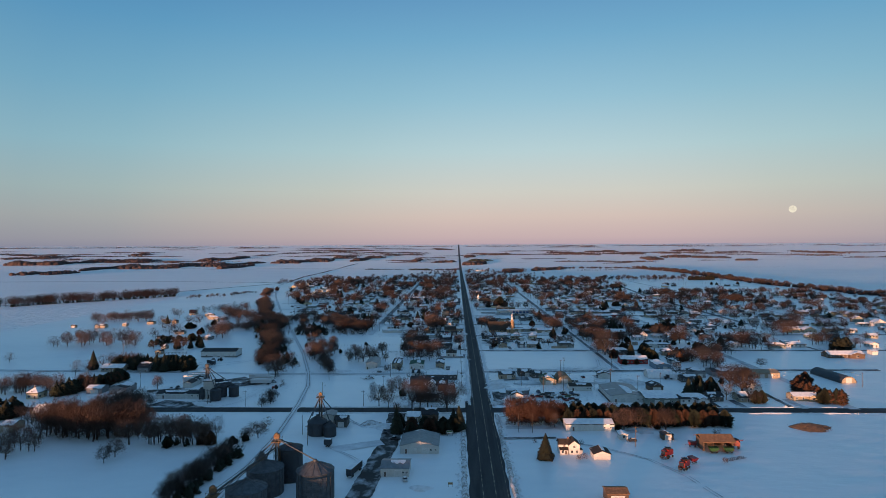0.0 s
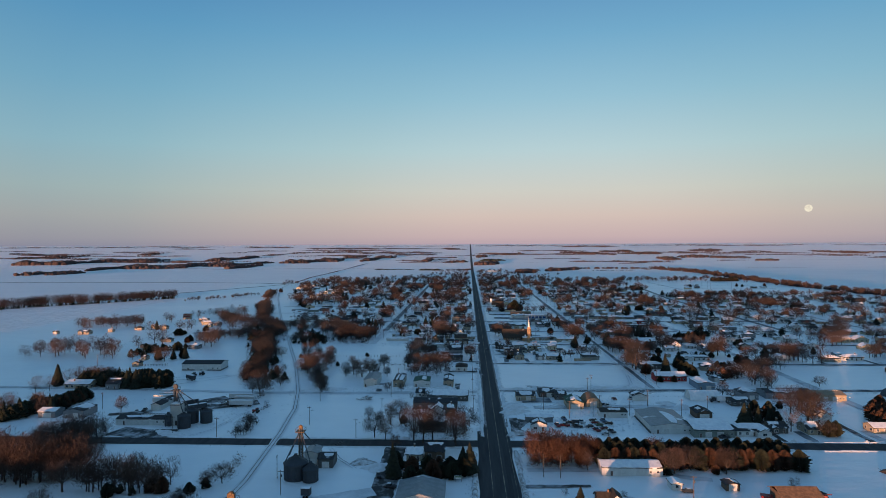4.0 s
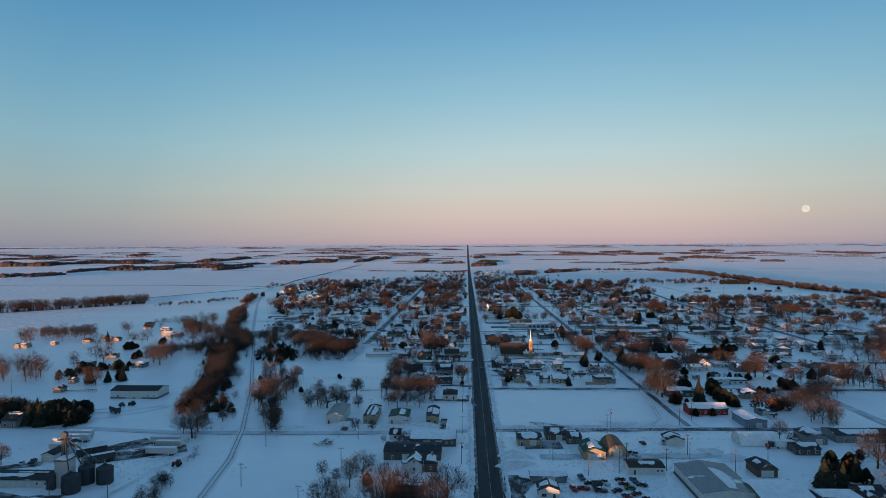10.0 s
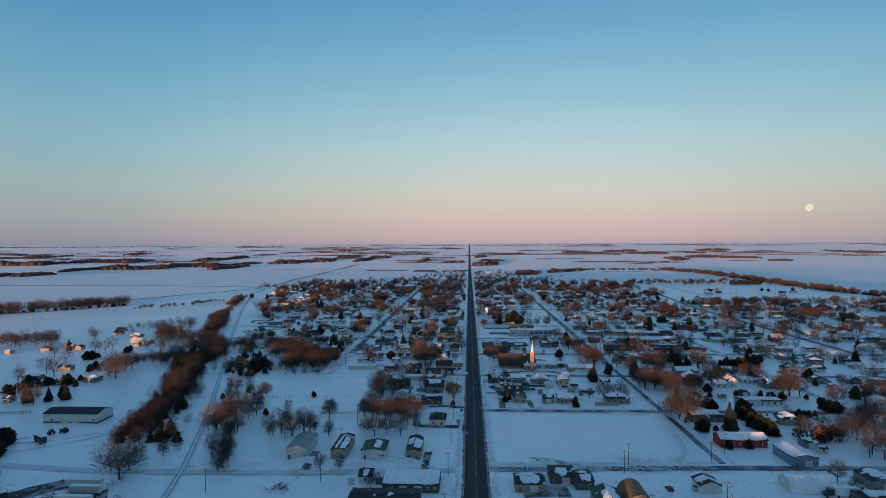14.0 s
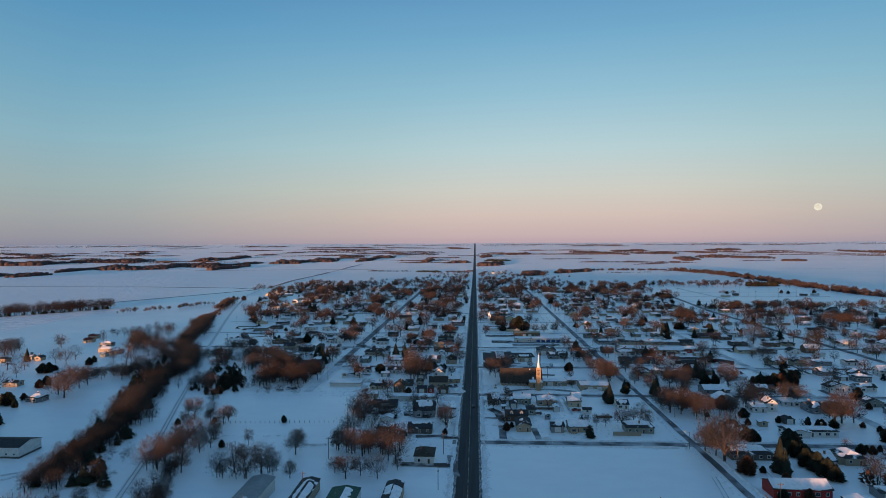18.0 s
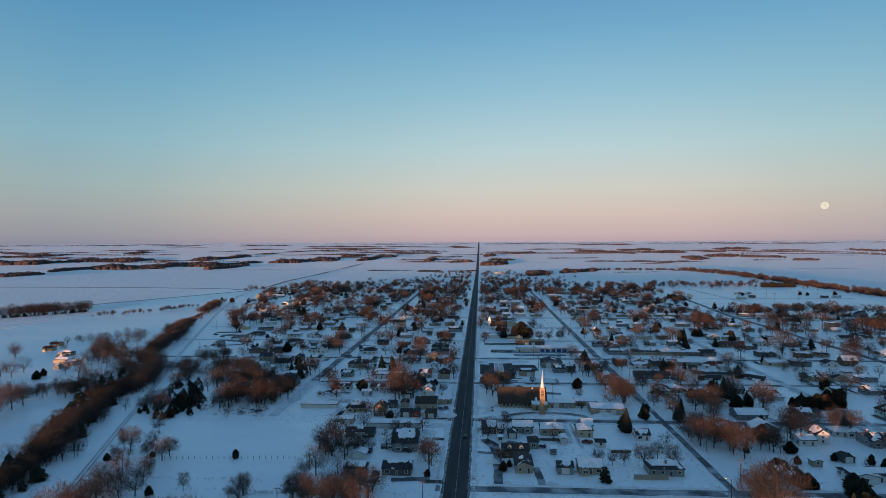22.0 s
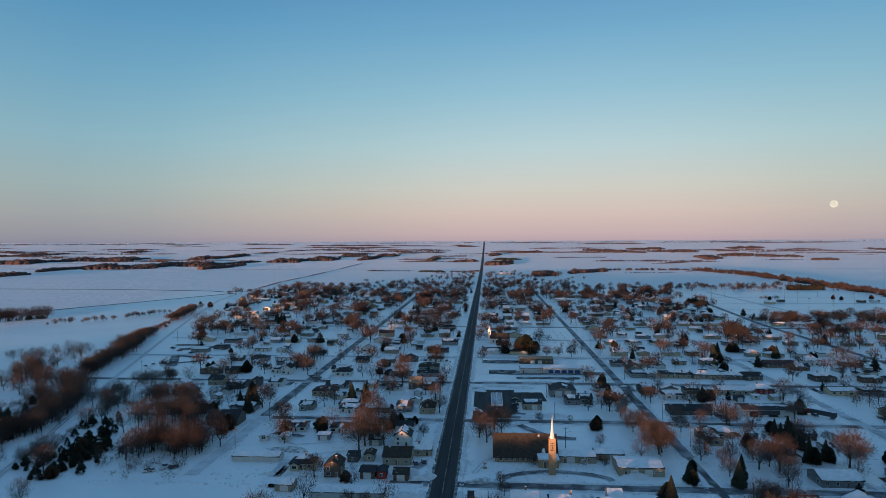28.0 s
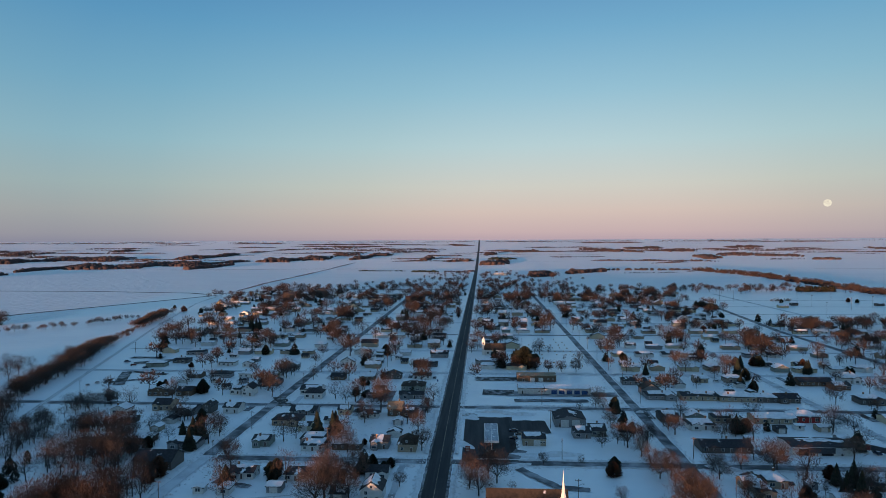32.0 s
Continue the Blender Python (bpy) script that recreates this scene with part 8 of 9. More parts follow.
def car_meshes(L, W, h, cab0, cab1, top):
    """Body with bevelled ends, and a tapered cabin."""
    prof = [(-L / 2, 0.35), (-L / 2, h * 0.9), (-L / 2 + 0.25, h), (L / 2 - 0.3, h * 0.95), (L / 2, h * 0.75), (L / 2, 0.35)]
    v = [(s * W / 2 * (0.97 if z > h * 0.8 else 1), y, z) for s in (-1, 1) for y, z in prof]
    n = len(prof)
    f = [tuple(range(n))[::-1], tuple(range(n, 2 * n))] + [(k, (k + 1) % n, n + (k + 1) % n, n + k) for k in range(n)]
    c = [(cab0, h * 0.97), (cab0 + 0.35, top), (cab1 - 0.5, top), (cab1, h * 0.95)]
    cv = [(s * W / 2 * (0.92 if z < top - 0.01 else 0.78), y, z) for s in (-1, 1) for y, z in c]
    cf = [(3, 2, 1, 0), (4, 5, 6, 7)] + [(k, (k + 1) % 4, 4 + (k + 1) % 4, 4 + k) for k in range(4)]
    return (v, f), (cv, cf)


CAR = car_meshes(4.5, 1.8, 0.95, -1.7, 1.1, 1.45)
PICKUP = car_meshes(5.4, 1.95, 1.15, -0.5, 1.6, 1.85)
VEHICLE = {}
for key in ("carred", "carblue", "cardark", "carwhite", "cargreen"):
    for kind, (b, c) in (("car", CAR), ("pickup", PICKUP)):
        VEHICLE[kind, key] = (mesh("body", *b, M[key]), mesh("cabin", *c, M["glass"]), mesh("roof", *box(1.35, 1.3 if kind == "pickup" else 1.6, 0.07), M[key]))
CARSNOW = mesh("snow_cover", *box(1.3, 1.4, 0.14), M["cap"])
COLOUR = {"carred": "red", "carblue": "blue", "cardark": "dark", "carwhite": "pale", "cargreen": "green"}


def vehicle(kind, key, x, y, rz, snow=True):
    root = thing(kind, x, y, 0.0, rz, f"{COLOUR[key]} parked {kind} standing on packed snow", kind, "parked vehicles")
    b, c, r = VEHICLE[kind, key]
    part("body", b, root)
    part("cabin", c, root, label="dark glazed cabin")
    yy, zz = (0.52, 1.83) if kind == "pickup" else (-0.4, 1.43)
    part("roof", r, root, (0, yy, zz))
    if snow:
        part("snow_cover", CARSNOW, root, (0, yy, zz + 0.07))
    for sx in (-0.85, 0.85):
        for sy in (-1.4, 1.45):
            part("wheel", WHEEL, root, (sx, sy, 0.34))
    return root


def combine(x, y, rz):
    root = thing("combine_harvester", x, y, 0, rz, "red combine harvester parked in the snow", "combine", "farm machines")
    part("body", mesh("body", *joined(box(2.6, 5.4, 2.0, z=1.2), box(2.9, 3.2, 0.8, cy=-0.6, z=3.1)), M["carred"]), root)
    part("grain_tank", mesh("grain_tank", *lathe([(1.2, 3.6), (1.9, 4.4), (1.8, 4.4), (1.1, 3.7)], 4, 0, -0.4), M["cardark"]), root)
    part("cab", mesh("cab", *box(1.8, 1.5, 1.7, cy=2.6, z=1.9), M["glass"]), root)
    part("cab_roof", mesh("cab_roof", *box(2.0, 1.8, 0.2, cy=2.6, z=3.6), M["carred"]), root)
    part("unloading_auger", mesh("unloading_auger", *tube((1.4, 0.6, 3.2), (1.5, -4.2, 3.6), 0.2, 0.18, 8), M["carred"]), root)
    part("feeder", mesh("feeder", *box(1.4, 2.0, 0.9, cy=3.9, z=0.7), M["cardark"]), root)
    for sx in (-1.5, 1.5):
        part("wheel", BIGWHEEL, root, (sx, 1.6, 0.85))
        part("wheel", WHEEL, root, (sx * 0.9, -2.0, 0.5), scale=(1.6, 1.5, 1.5))


def wagon(x, y, rz, key="cargreen", label="green grain wagon with sloping sides"):
    root = thing("grain_wagon", x, y, 0, rz, label, "wagon", "farm machines")
    v = [(-1.0, -1.4, 0.9), (1.0, -1.4, 0.9), (1.0, 1.4, 0.9), (-1.0, 1.4, 0.9), (-1.5, -2.2, 2.5), (1.5, -2.2, 2.5), (1.5, 2.2, 2.5), (-1.5, 2.2, 2.5)]
    part("hopper", mesh("hopper", v, [(3, 2, 1, 0), (4, 5, 6, 7), (0, 1, 5, 4), (1, 2, 6, 5), (2, 3, 7, 6), (3, 0, 4, 7)], M[key]), root)
    part("chassis", mesh("chassis", *joined(box(0.8, 3.6, 0.2, z=0.6), tube((0, 1.8, 0.6), (0, 3.4, 0.5), 0.08, 0.06)), M["cardark"]), root)
    for sx in (-0.9, 0.9):
        for sy in (-1.2, 1.2):
            part("wheel", WHEEL, root, (sx, sy, 0.38))


def trailer_truck(x, y, rz, key="carblue", box_mat="white", length=10.5, label="parked semi truck with a long pale trailer"):
    root = thing("semi_truck", x, y, 0, rz, label, "truck", "trucks")
    part("trailer", mesh("trailer", *box(2.5, length, 2.7, cy=-length / 2, z=1.1), M[box_mat]), root)
    if key:
        part("cab", mesh("cab", *joined(box(2.3, 2.0, 2.4, cy=1.6, z=0.8), box(2.1, 1.6, 1.2, cy=3.2, z=0.8)), M[key]), root)
        part("windscreen", mesh("windscreen", *box(1.9, 0.1, 0.8, cy=2.63, z=2.2), M["glass"]), root)
    part("snow_cover", mesh("snow_cover", *box(2.4, length - 0.2, 0.12, cy=-length / 2, z=3.8), M["cap"]), root)
    for sy in (-length + 1.2, -length + 2.4, -1.2, 3.2 if key else -2.4):
        for sx in (-1.05, 1.05):
            part("wheel", WHEEL, root, (sx, sy, 0.45), scale=(1.3, 1.25, 1.25))


def tractor(x, y, rz, key="cardark", label="tractor with large rear wheels parked on snow"):
    root = thing("tractor", x, y, 0, rz, label, "tractor", "farm machines")
    part("hood", mesh("hood", *box(0.9, 2.2, 1.0, cy=1.4, z=0.9), M[key]), root)
    part("cab", mesh("cab", *box(1.5, 1.5, 1.5, cy=-0.4, z=1.2), M["glass"]), root)
    part("cab_roof", mesh("cab_roof", *box(1.7, 1.7, 0.15, cy=-0.4, z=2.7), M[key]), root)
    for sx in (-1, 1):
        part("wheel", BIGWHEEL, root, (sx * 1.1, -0.7, 0.85))
        part("wheel", WHEEL, root, (sx * 0.9, 1.9, 0.5), scale=(1.5, 1.4, 1.4))


def make_vehicles():
    combine(65.8, 226, 2.2)
    combine(67.8, 214.5, 2.4)
    wagon(73.0, 220.5, 0.3, "carred", "red grain wagon standing in open snow")
    wagon(84.8, 231.0, 1.57)
    wagon(90.4, 231.0, 1.57)
    wagon(79.6, 238.0, 1.2, "carred", "red grain wagon beside the machine shed")
    combine(95.0, 236.8, 1.2)
    trailer_truck(-46.5, 213.5, -0.25, "", "galvdark", 12, "dark grain trailer parked on the elevator yard")
    trailer_truck(-64.2, 237.0, 1.5, "", "galvdark", 3.6, "short dark tank trailer on the yard")
    vehicle("car", "carwhite", -29.6, 203.0, 0.1)
    vehicle("pickup", "cardark", -42.4, 254.5, 0.2)
    vehicle("pickup", "cardark", -37.2, 245.0, 1.4)
    vehicle("car", "cardark", 58.1, 244.5, 1.5)
    tractor(-178.6, 411.5, 1.0)
    tractor(-174.5, 414, 1.6)
    tractor(-112, 332, 1.6, "carred", "small red tractor beside the sheds")
    trailer_truck(-178.5, 402.5, 1.0, "", "galvdark", 9, "low grey trailer parked by the farm lane")
    vehicle("car", "carwhite", -170.3, 332.5, 0.5)
    vehicle("pickup", "cardark", -167.3, 334.0, 0.2)
    rows = ((31.3, 323.7, "carblue", "pickup"), (35.5, 312.9, "cardark", "pickup"), (38.4, 319.3, "carwhite", "pickup"), (40.7, 313.1, "cardark", "car"), (44.3, 318.6, "carred", "car"),
            (48.4, 321.6, "carblue", "pickup"), (45.4, 315.1, "cargreen", "car"), (42.7, 308.1, "carred", "pickup"), (46.2, 310.8, "carred", "car"), (45.3, 302.6, "carwhite", "car"),
            (27.0, 314.3, "carred", "pickup"), (30.3, 314.5, "carred", "pickup"), (56.1, 346.9, "carwhite", "pickup"), (53.7, 349.2, "cardark", "car"), (50.0, 318.0, "cardark", "car"), (62.4, 360.7, "carred", "car"),
            (33.0, 319.0, "cardark", "car"), (48.5, 306.0, "cardark", "pickup"), (71.5, 361.5, "carwhite", "pickup"), (44.0, 322.5, "cardark", "car"))
    for k, (x, y, key, kind) in enumerate(rows):
        vehicle(kind, key, x, y, (0.2, 1.4, 0.4, 2.0, 1.2)[k % 5], k % 3 > 0)
    for x, y, ln in ((-163.1, 363.5, 14.0), (-161.0, 358.2, 14.0), (-161.9, 353.0, 13.6), (-159.0, 347.1, 13.6), (-122.8, 356.5, 15.0), (-119.8, 351.2, 12.6), (-118.0, 343.4, 14.4)):
        trailer_truck(x, y, -math.pi / 2, "", "carwhite", ln, "pale box trailer parked in a row on snow")
    trailer_truck(-146.5, 346.0, -0.9, "", "galvdark", 13, "low dark flatbed trailer in the timber yard")
    trailer_truck(-139.0, 338.5, -0.9, "", "galvdark", 11, "low dark flatbed trailer in the timber yard")
    trailer_truck(72.0, 360.0, math.pi / 2, "", "carwhite", 8, "white camper trailer parked in the yard")
    trailer_truck(112.0, 357.0, math.pi / 2, "cardark", "cap", 9, "flatbed truck buried in snow by the quonset")
    vehicle("pickup", "cardark", 92.3, 299.6, 1.57, False)
    vehicle("car", "cardark", HWY + 1.7, 505.0, 0, False)
    for x, y in ((28.5, 629), (31.0, 634), (28.8, 639), (33.5, 630), (19.0, 612)):
        vehicle("car", ("cardark", "carblue")[int(y) % 2], x, y, 1.5, False)
    trailer_truck(163.0, 620.0, 0.75, "carred", "galvdark", 13, "long dark freight trailer by the depot")
    trailer_truck(147.0, 616.0, -math.pi / 2, "carwhite", "galvdark", 12, "white semi truck with a dark trailer by the depot")
    # harrow beside the barn
    hr = thing("harrow", 90.0, 223.0, 0, 0.4, "dark steel field harrow lying in snow", "harrow")
    for k in range(4):
        part("bar", mesh("bar", *tube((-6, 0.9 * k, 0.3), (6, 0.9 * k, 0.3), 0.08, 0.08), M["cardark"]), hr)
    for k in range(9):
        part("tine_arm", mesh("tine_arm", *tube((-5.6 + 1.4 * k, -0.4, 0.4), (-5.6 + 1.4 * k, 3.2, 0.1), 0.06, 0.05), M["cardark"]), hr)


make_vehicles()

# ---- poles, tanks, signs, piles ----


def pole_meshes(h):
    return (mesh("pole", *tube((0, 0, -0.4), (0, 0, h), 0.16, 0.11, 8), M["wood"]), mesh("crossarm", *joined(box(2.4, 0.12, 0.14, z=h - 0.7), *[lathe([(0.05, h - 0.56), (0.08, h - 0.45), (0.04, h - 0.35)], 6, dx) for dx in (-1.05, -0.5, 0.5, 1.05)]), M["wood"]))


POLE, LAMP_POLE = pole_meshes(10.0), pole_meshes(8.0)
TRANSFORMER = mesh("transformer", *lathe([(0.22, 7.2), (0.25, 7.3), (0.25, 8.1), (0.1, 8.2)], 8, 0.35, 0), M["galv"])
LAMP_ARM = mesh("lamp_arm", *joined(tube((0, 0, 7.4), (1.8, 0, 8.0), 0.05, 0.04), box(0.7, 0.3, 0.14, cx=2.0, z=7.92)), M["galv"])


def utility_pole(x, y, rz=0.0, extra=0):
    root = thing("utility_pole", x, y, 0, rz, "weathered wooden utility pole with a crossarm", "utility pole", "utility poles")
    part("pole", POLE[0], root)
    part("crossarm", POLE[1], root)
    if extra == 1:
        part("transformer", TRANSFORMER, root)
    if extra == 2:
        part("lamp_arm", LAMP_ARM, root, label="street lamp arm")


def make_poles():
    spots = [(-76.8, 252.1), (-71.3, 238.4), (-57.9, 295.8), (13.9, 255.8), (19.5, 255.1), (57.5, 237.5), (210.2, 337.9), (-135.5, 297.6), (-116.2, 296.0), (-190.0, 337.1), (-255.3, 438.1),
             (50.1, 337.7), (45.4, 329.2), (24.2, 341.1), (62.5, 331.9), (73.0, 338.7), (51.7, 375.0), (55.1, 383.0), (85.6, 386), (34.3, 326.8), (85.8, 330.8), (100.1, 337.6), (75.5, 348.1)]
    for y in range(560, 1000, 38):
        spots += [(-83.5, y), (93.6, y + 12), (-45, y + 17), (45, y + 8)]
    for y in (395, 425, 462, 492, 517):
        spots += [(94.0, y)]
    for y in range(330, 470, 34):
        spots += [(-52, y), (-9.4, y + 7)]
    for k, (x, y) in enumerate(RAIL[2:10]):
        spots.append((x + 9, y + 14))
    for k, (x, y) in enumerate(spots):
        utility_pole(x, y, 0.0 if k % 3 else math.pi / 2, k % 4 if k % 4 < 3 else 0)


make_poles()


def corner_lamp(x, y):
    glow = bpy.data.materials.new("lit_lamp_glass")
    glow.use_nodes = True
    bsdf = glow.node_tree.nodes["Principled BSDF"]
    bsdf.inputs["Base Color"].default_value, bsdf.inputs["Emission Color"].default_value, bsdf.inputs["Emission Strength"].default_value = (0.8, 0.5, 0.25, 1), (1.0, 0.42, 0.14, 1), 4.0
    root = thing("street_lamp", x, y, 0, 2.6, "wooden street lamp still lit orange at the corner", "street lamp")
    part("pole", LAMP_POLE[0], root)
    part("lamp_arm", LAMP_ARM, root)
    part("lamp_glass", mesh("lamp_glass", *lathe([(0.14, 7.62), (0.34, 7.78), (0.3, 7.92)], 10, 2.0, 0), glow), root, label="glowing orange lamp glass")


def make_small_things():
    corner_lamp(85.8, 448.8)
    for x, y, r, h in ((-243.5, 1184, 8, 10), (-214, 1240, 8, 10), (-150, 1376, 4, 8)):
        root = thing("storage_tank", x, y, 0, 0, "large round rust-coloured storage tank at the town edge", "tank", "storage tanks", size=PLAN)
        part("shell", mesh("shell", *lathe([(r, -0.2), (r, h)], 28), M["copper"]), root)
        part("roof", mesh("roof", *lathe([(r + 0.2, h), (r * 0.5, h + 1.4), (0.3, h + 2.2)], 28), M["copper"]), root)
    bb = thing("signboard", -15.1, 250.8, 0, 0, "green and white roadside signboard on posts", "sign")
    for s in (-1, 1):
        part("post", mesh("post", *box(0.15, 0.15, 2.6, cx=s * 1.3), M["wood"]), bb)
    panel = part("panel", mesh("panel", *box(3.2, 0.15, 1.4, z=1.2), M["trim"]), bb)
    part("bar", mesh("bar", *box(2.8, 0.05, 0.5, z=1.9), M["cargreen"]), panel, (0, -0.11, 0))
    sg = thing("signboard", -14.3, 197.6, 0, 0, "small pale sign on two legs beside the highway", "sign")
    for s in (-1, 1):
        part("post", mesh("post", *box(0.12, 0.12, 1.7, cx=s * 0.8), M["wood"]), sg)
    panel = part("panel", mesh("panel", *box(2.0, 0.12, 1.0, z=0.8), M["y"]), sg)
    part("bar", mesh("bar", *box(1.5, 0.05, 0.22, z=1.2), M["rust"]), panel, (0, -0.09, 0))
    # brush pile, lumber heaps
    rng = random.Random(5)
    for name, cx, cy, lx, ly, n, label in (("brush_pile", 139, 262, 8, 5, 260, "low heap of brown brush and soil on the field"), ("branch_pile", -128, 347, 12, 5, 200, "dark heap of timber half under snow"),
                                           ("branch_pile", -64, 357, 5, 1.2, 60, "fallen branches in the snow")):
        pieces = []
        for _ in range(n):
            x, y = rng.gauss(0, 0.4) * lx, rng.gauss(0, 0.4) * ly
            z = max(0.0, 1.8 * (1 - (x / lx) ** 2 - (y / ly) ** 2)) * rng.random()
            a, ln = rng.uniform(0, 6.28), rng.uniform(0.8, 2.6)
            pieces.append(tube((x, y, z), (x + ln * math.cos(a), y + ln * math.sin(a), z + rng.uniform(0, 0.9)), 0.09, 0.04, 3))
        ob = new(name, mesh(name, *joined(*pieces), M["brush"]))
        ob.location, ob.scale = (cx * PLAN, cy * PLAN, 0), (PLAN, PLAN, PLAN)
        tagged(ob, label, "pile", kind="stuff")
    mound(139, 262, 8.5, 5.0, 2.6, "brush", "low brown soil heap on the field")
    for k, (x, y, a, b, h) in enumerate(((-24, 196, 4, 2.2, 1.2), (9.5, 335, 8, 3, 2.4), (10, 346, 7, 4, 2.2), (9, 303, 6, 3, 2), (91, 345, 6, 4, 2.4), (86, 352, 5, 3, 1.8), (-138, 299, 9, 3, 1.8),
                                         (-43, 263, 7, 4, 2.0), (-50, 268, 5, 4, 1.6), (-40, 380, 6, 3, 1.5), (-25, 384, 7, 3, 1.7), (-60, 384, 8, 4, 1.8), (-88, 379, 10, 3, 1.6), (30, 384, 12, 2.4, 1.3), (60, 386, 10, 2.4, 1.2),
                                         (-11, 520, 5, 3, 1.6), (-12, 540, 4, 3, 1.6), (-14, 511, 5, 3, 1.4), (12, 533, 5, 2.5, 1.2), (66, 541, 6, 3, 1.8), (27, 598, 7, 2.5, 1.3), (45, 612, 8, 3, 1.3), (22, 667, 10, 2, 1.3),
                                         (-62, 560, 9, 3, 1.2), (34, 664, 8, 2, 1.2), (-78, 595, 8, 4, 1.5), (100, 600, 6, 3, 1.5), (110, 668, 8, 2, 1.0), (9, 662, 4, 3, 1.2), (8.4, 622, 2.4, 9, 0.5), (10.5, 658, 4.5, 5, 0.6), (34, 610, 8.5, 3, 0.7))):
        mound(x, y, a, b, h, "dirty" if k % 5 == 3 else "drift", "shovelled heap of snow", k)
    # cleared yards
    for lift, (name, pts, w, mat, label) in enumerate((("yard", [(-44, 176), (-42, 205), (-39.5, 240), (-40, 285)], 8, "gravel", "dark churned elevator yard"), ("yard", [(-60, 234), (-42, 242)], 7, "trodden", "trodden snow of the elevator yard"),
                                     ("yard", [(-150, 335), (-118, 352)], 9, "gravel", "dark timber yard between snow patches"),
                                     ("yard", [(7, 312), (12, 324)], 9, "gravel", "dark scrap yard beside the highway"), ("yard", [(20, 345), (88, 348)], 5, "packed", "packed snow lane through the yards"),
                                     ("yard", [(15, 358), (30, 359)], 9, "street", "cleared lot in front of the shops"), ("yard", [(28, 702), (86, 702)], 9, "street", "cleared parking row in front of a long shop"),
                                     ("yard", [(12, 735), (40, 737)], 8, "gravel", "cleared parking lot"), ("yard", [(100, 610), (128, 612)], 6, "packed", "driveway"), ("yard", [(-229, 791), (-206, 791)], 6, "gravel", "churned lot of dark earth and snow"), ("yard", [(-205, 747), (-176, 739)], 4, "gravel", "churned lot of dark earth and snow"), ("yard", [(-199, 718), (-179, 729)], 4, "gravel", "churned lot of dark earth and snow"), ("yard", [(-75, 580), (-61, 576)], 3, "gravel", "churned lot of dark earth and snow"), ("yard", [(-153, 340), (-146, 351), (-137, 360)], 9, "gravel", "churned dark yard with broken snow"), ("yard", [(-177, 370), (-172, 373)], 4, "gravel", "churned dark yard with broken snow"), ("yard", [(-147, 342), (-137, 345)], 5, "gravel", "churned dark yard with broken snow"), ("yard", [(-163, 303), (-150, 299), (-136, 300)], 11, "gravel", "churned dark yard with broken snow"), ("yard", [(-181, 327), (-163, 333)], 4, "gravel", "churned dark yard with broken snow"), ("yard", [(-31, 493), (-18, 495)], 7, "gravel", "dark cluttered back yard between trees"), ("yard", [(-22, 459), (-9, 461)], 3, "street", "cleared drive beside the house"), ("yard", [(-80, 672), (-90, 690)], 6, "gravel", "dark driveway"), ("yard", [(27.7, 597.6), (33.3, 590.0), (40.4, 580.8), (50.6, 579.1)], 3.4, "street", "cleared drive behind the church"), ("yard", [(15.9, 704.6), (32.6, 703.8)], 11, "gravel", "bare brown parking lot"), ("yard", [(12.1, 736.5), (34.2, 735.5)], 9, "gravel", "bare brown parking lot"), ("yard", [(31.8, 688.8), (68.7, 689.2)], 5, "street", "cleared road beside the shops"), ("yard", [(-32.4, 705.0), (-31.9, 682.7)], 4, "street", "cleared drive beside the house"), ("yard", [(26.7, 606.0), (30.7, 615.3)], 5, "street", "shovelled drive"), ("yard", [(9.5, 503.0), (13.5, 496.0), (14.5, 487.0)], 4, "gravel", "dark churned yard between the houses"), ("yard", [(18.5, 500.0), (24.0, 497.0)], 4, "street", "shovelled yard between the houses"), ("yard", [(44.9, 524.0), (44.4, 500.0)], 1.6, "trodden", "trodden drive beside the house"), ("yard", [(47.4, 523.0), (47.8, 494.0)], 0.9, "packed", "trodden path through the snow"), ("yard", [(-18.0, 531.0), (-4.5, 531.0)], 1.8, "gravel", "dark shovelled drive"), ("yard", [(-12.5, 540.5), (-7.0, 551.0)], 3.5, "street", "cleared yard with parked cars"), ("yard", [(7.0, 487.5), (16.0, 487.0)], 1.8, "street", "shovelled drive"), ("yard", [(-11.5, 503.0), (-5.5, 502.0)], 2.4, "gravel", "dark drive onto the highway"), ("yard", [(-216, 771), (-193, 783)], 8, "gravel", "dark churned lot at the town edge"), ("yard", [(-190, 712), (-205, 745)], 6, "gravel", "dark churned lot at the town edge"), ("yard", [(5.0, 247.1), (28.3, 248.4)], 2.2, "gravel", "dark gravel drive to the farmhouse"), ("yard", [(7.6, 326.0), (8.8, 300.0)], 5, "gravel", "dark junk yard beside the highway"), ("yard", [(-24.1, 427.5), (-4.6, 426.8)], 3.5, "gravel", "dark shovelled yard before the house"), ("yard", [(-11.5, 458.4), (-3.8, 458.0)], 2.4, "gravel", "shovelled drive"), ("yard", [(-6.9, 437.0), (-3.4, 416.2)], 2.2, "street", "shovelled drive"))):
        strip(name, pts, w, M[mat], label + " of the town", "yard", z=0.04 + 0.004 * lift, ragged=0.4, step=2.2, seed=int(abs(pts[0][0]) * 7))
    # fence of the farm west of the railway
    fence = thing("fence", -227.2, 440, 0, 0.22, "dark post fence across the snow", "fence", size=PLAN)
    post = mesh("post", *tube((0, 0, -0.3), (0, 0, 1.2), 0.14, 0.12, 6), M["wood"])
    for k in range(18):
        part("post", post, fence, (0.95 * k, 0, 0))
    part("rail", mesh("rail", *box(17, 0.06, 0.12, cx=8.2, z=0.8), M["wood"]), fence)
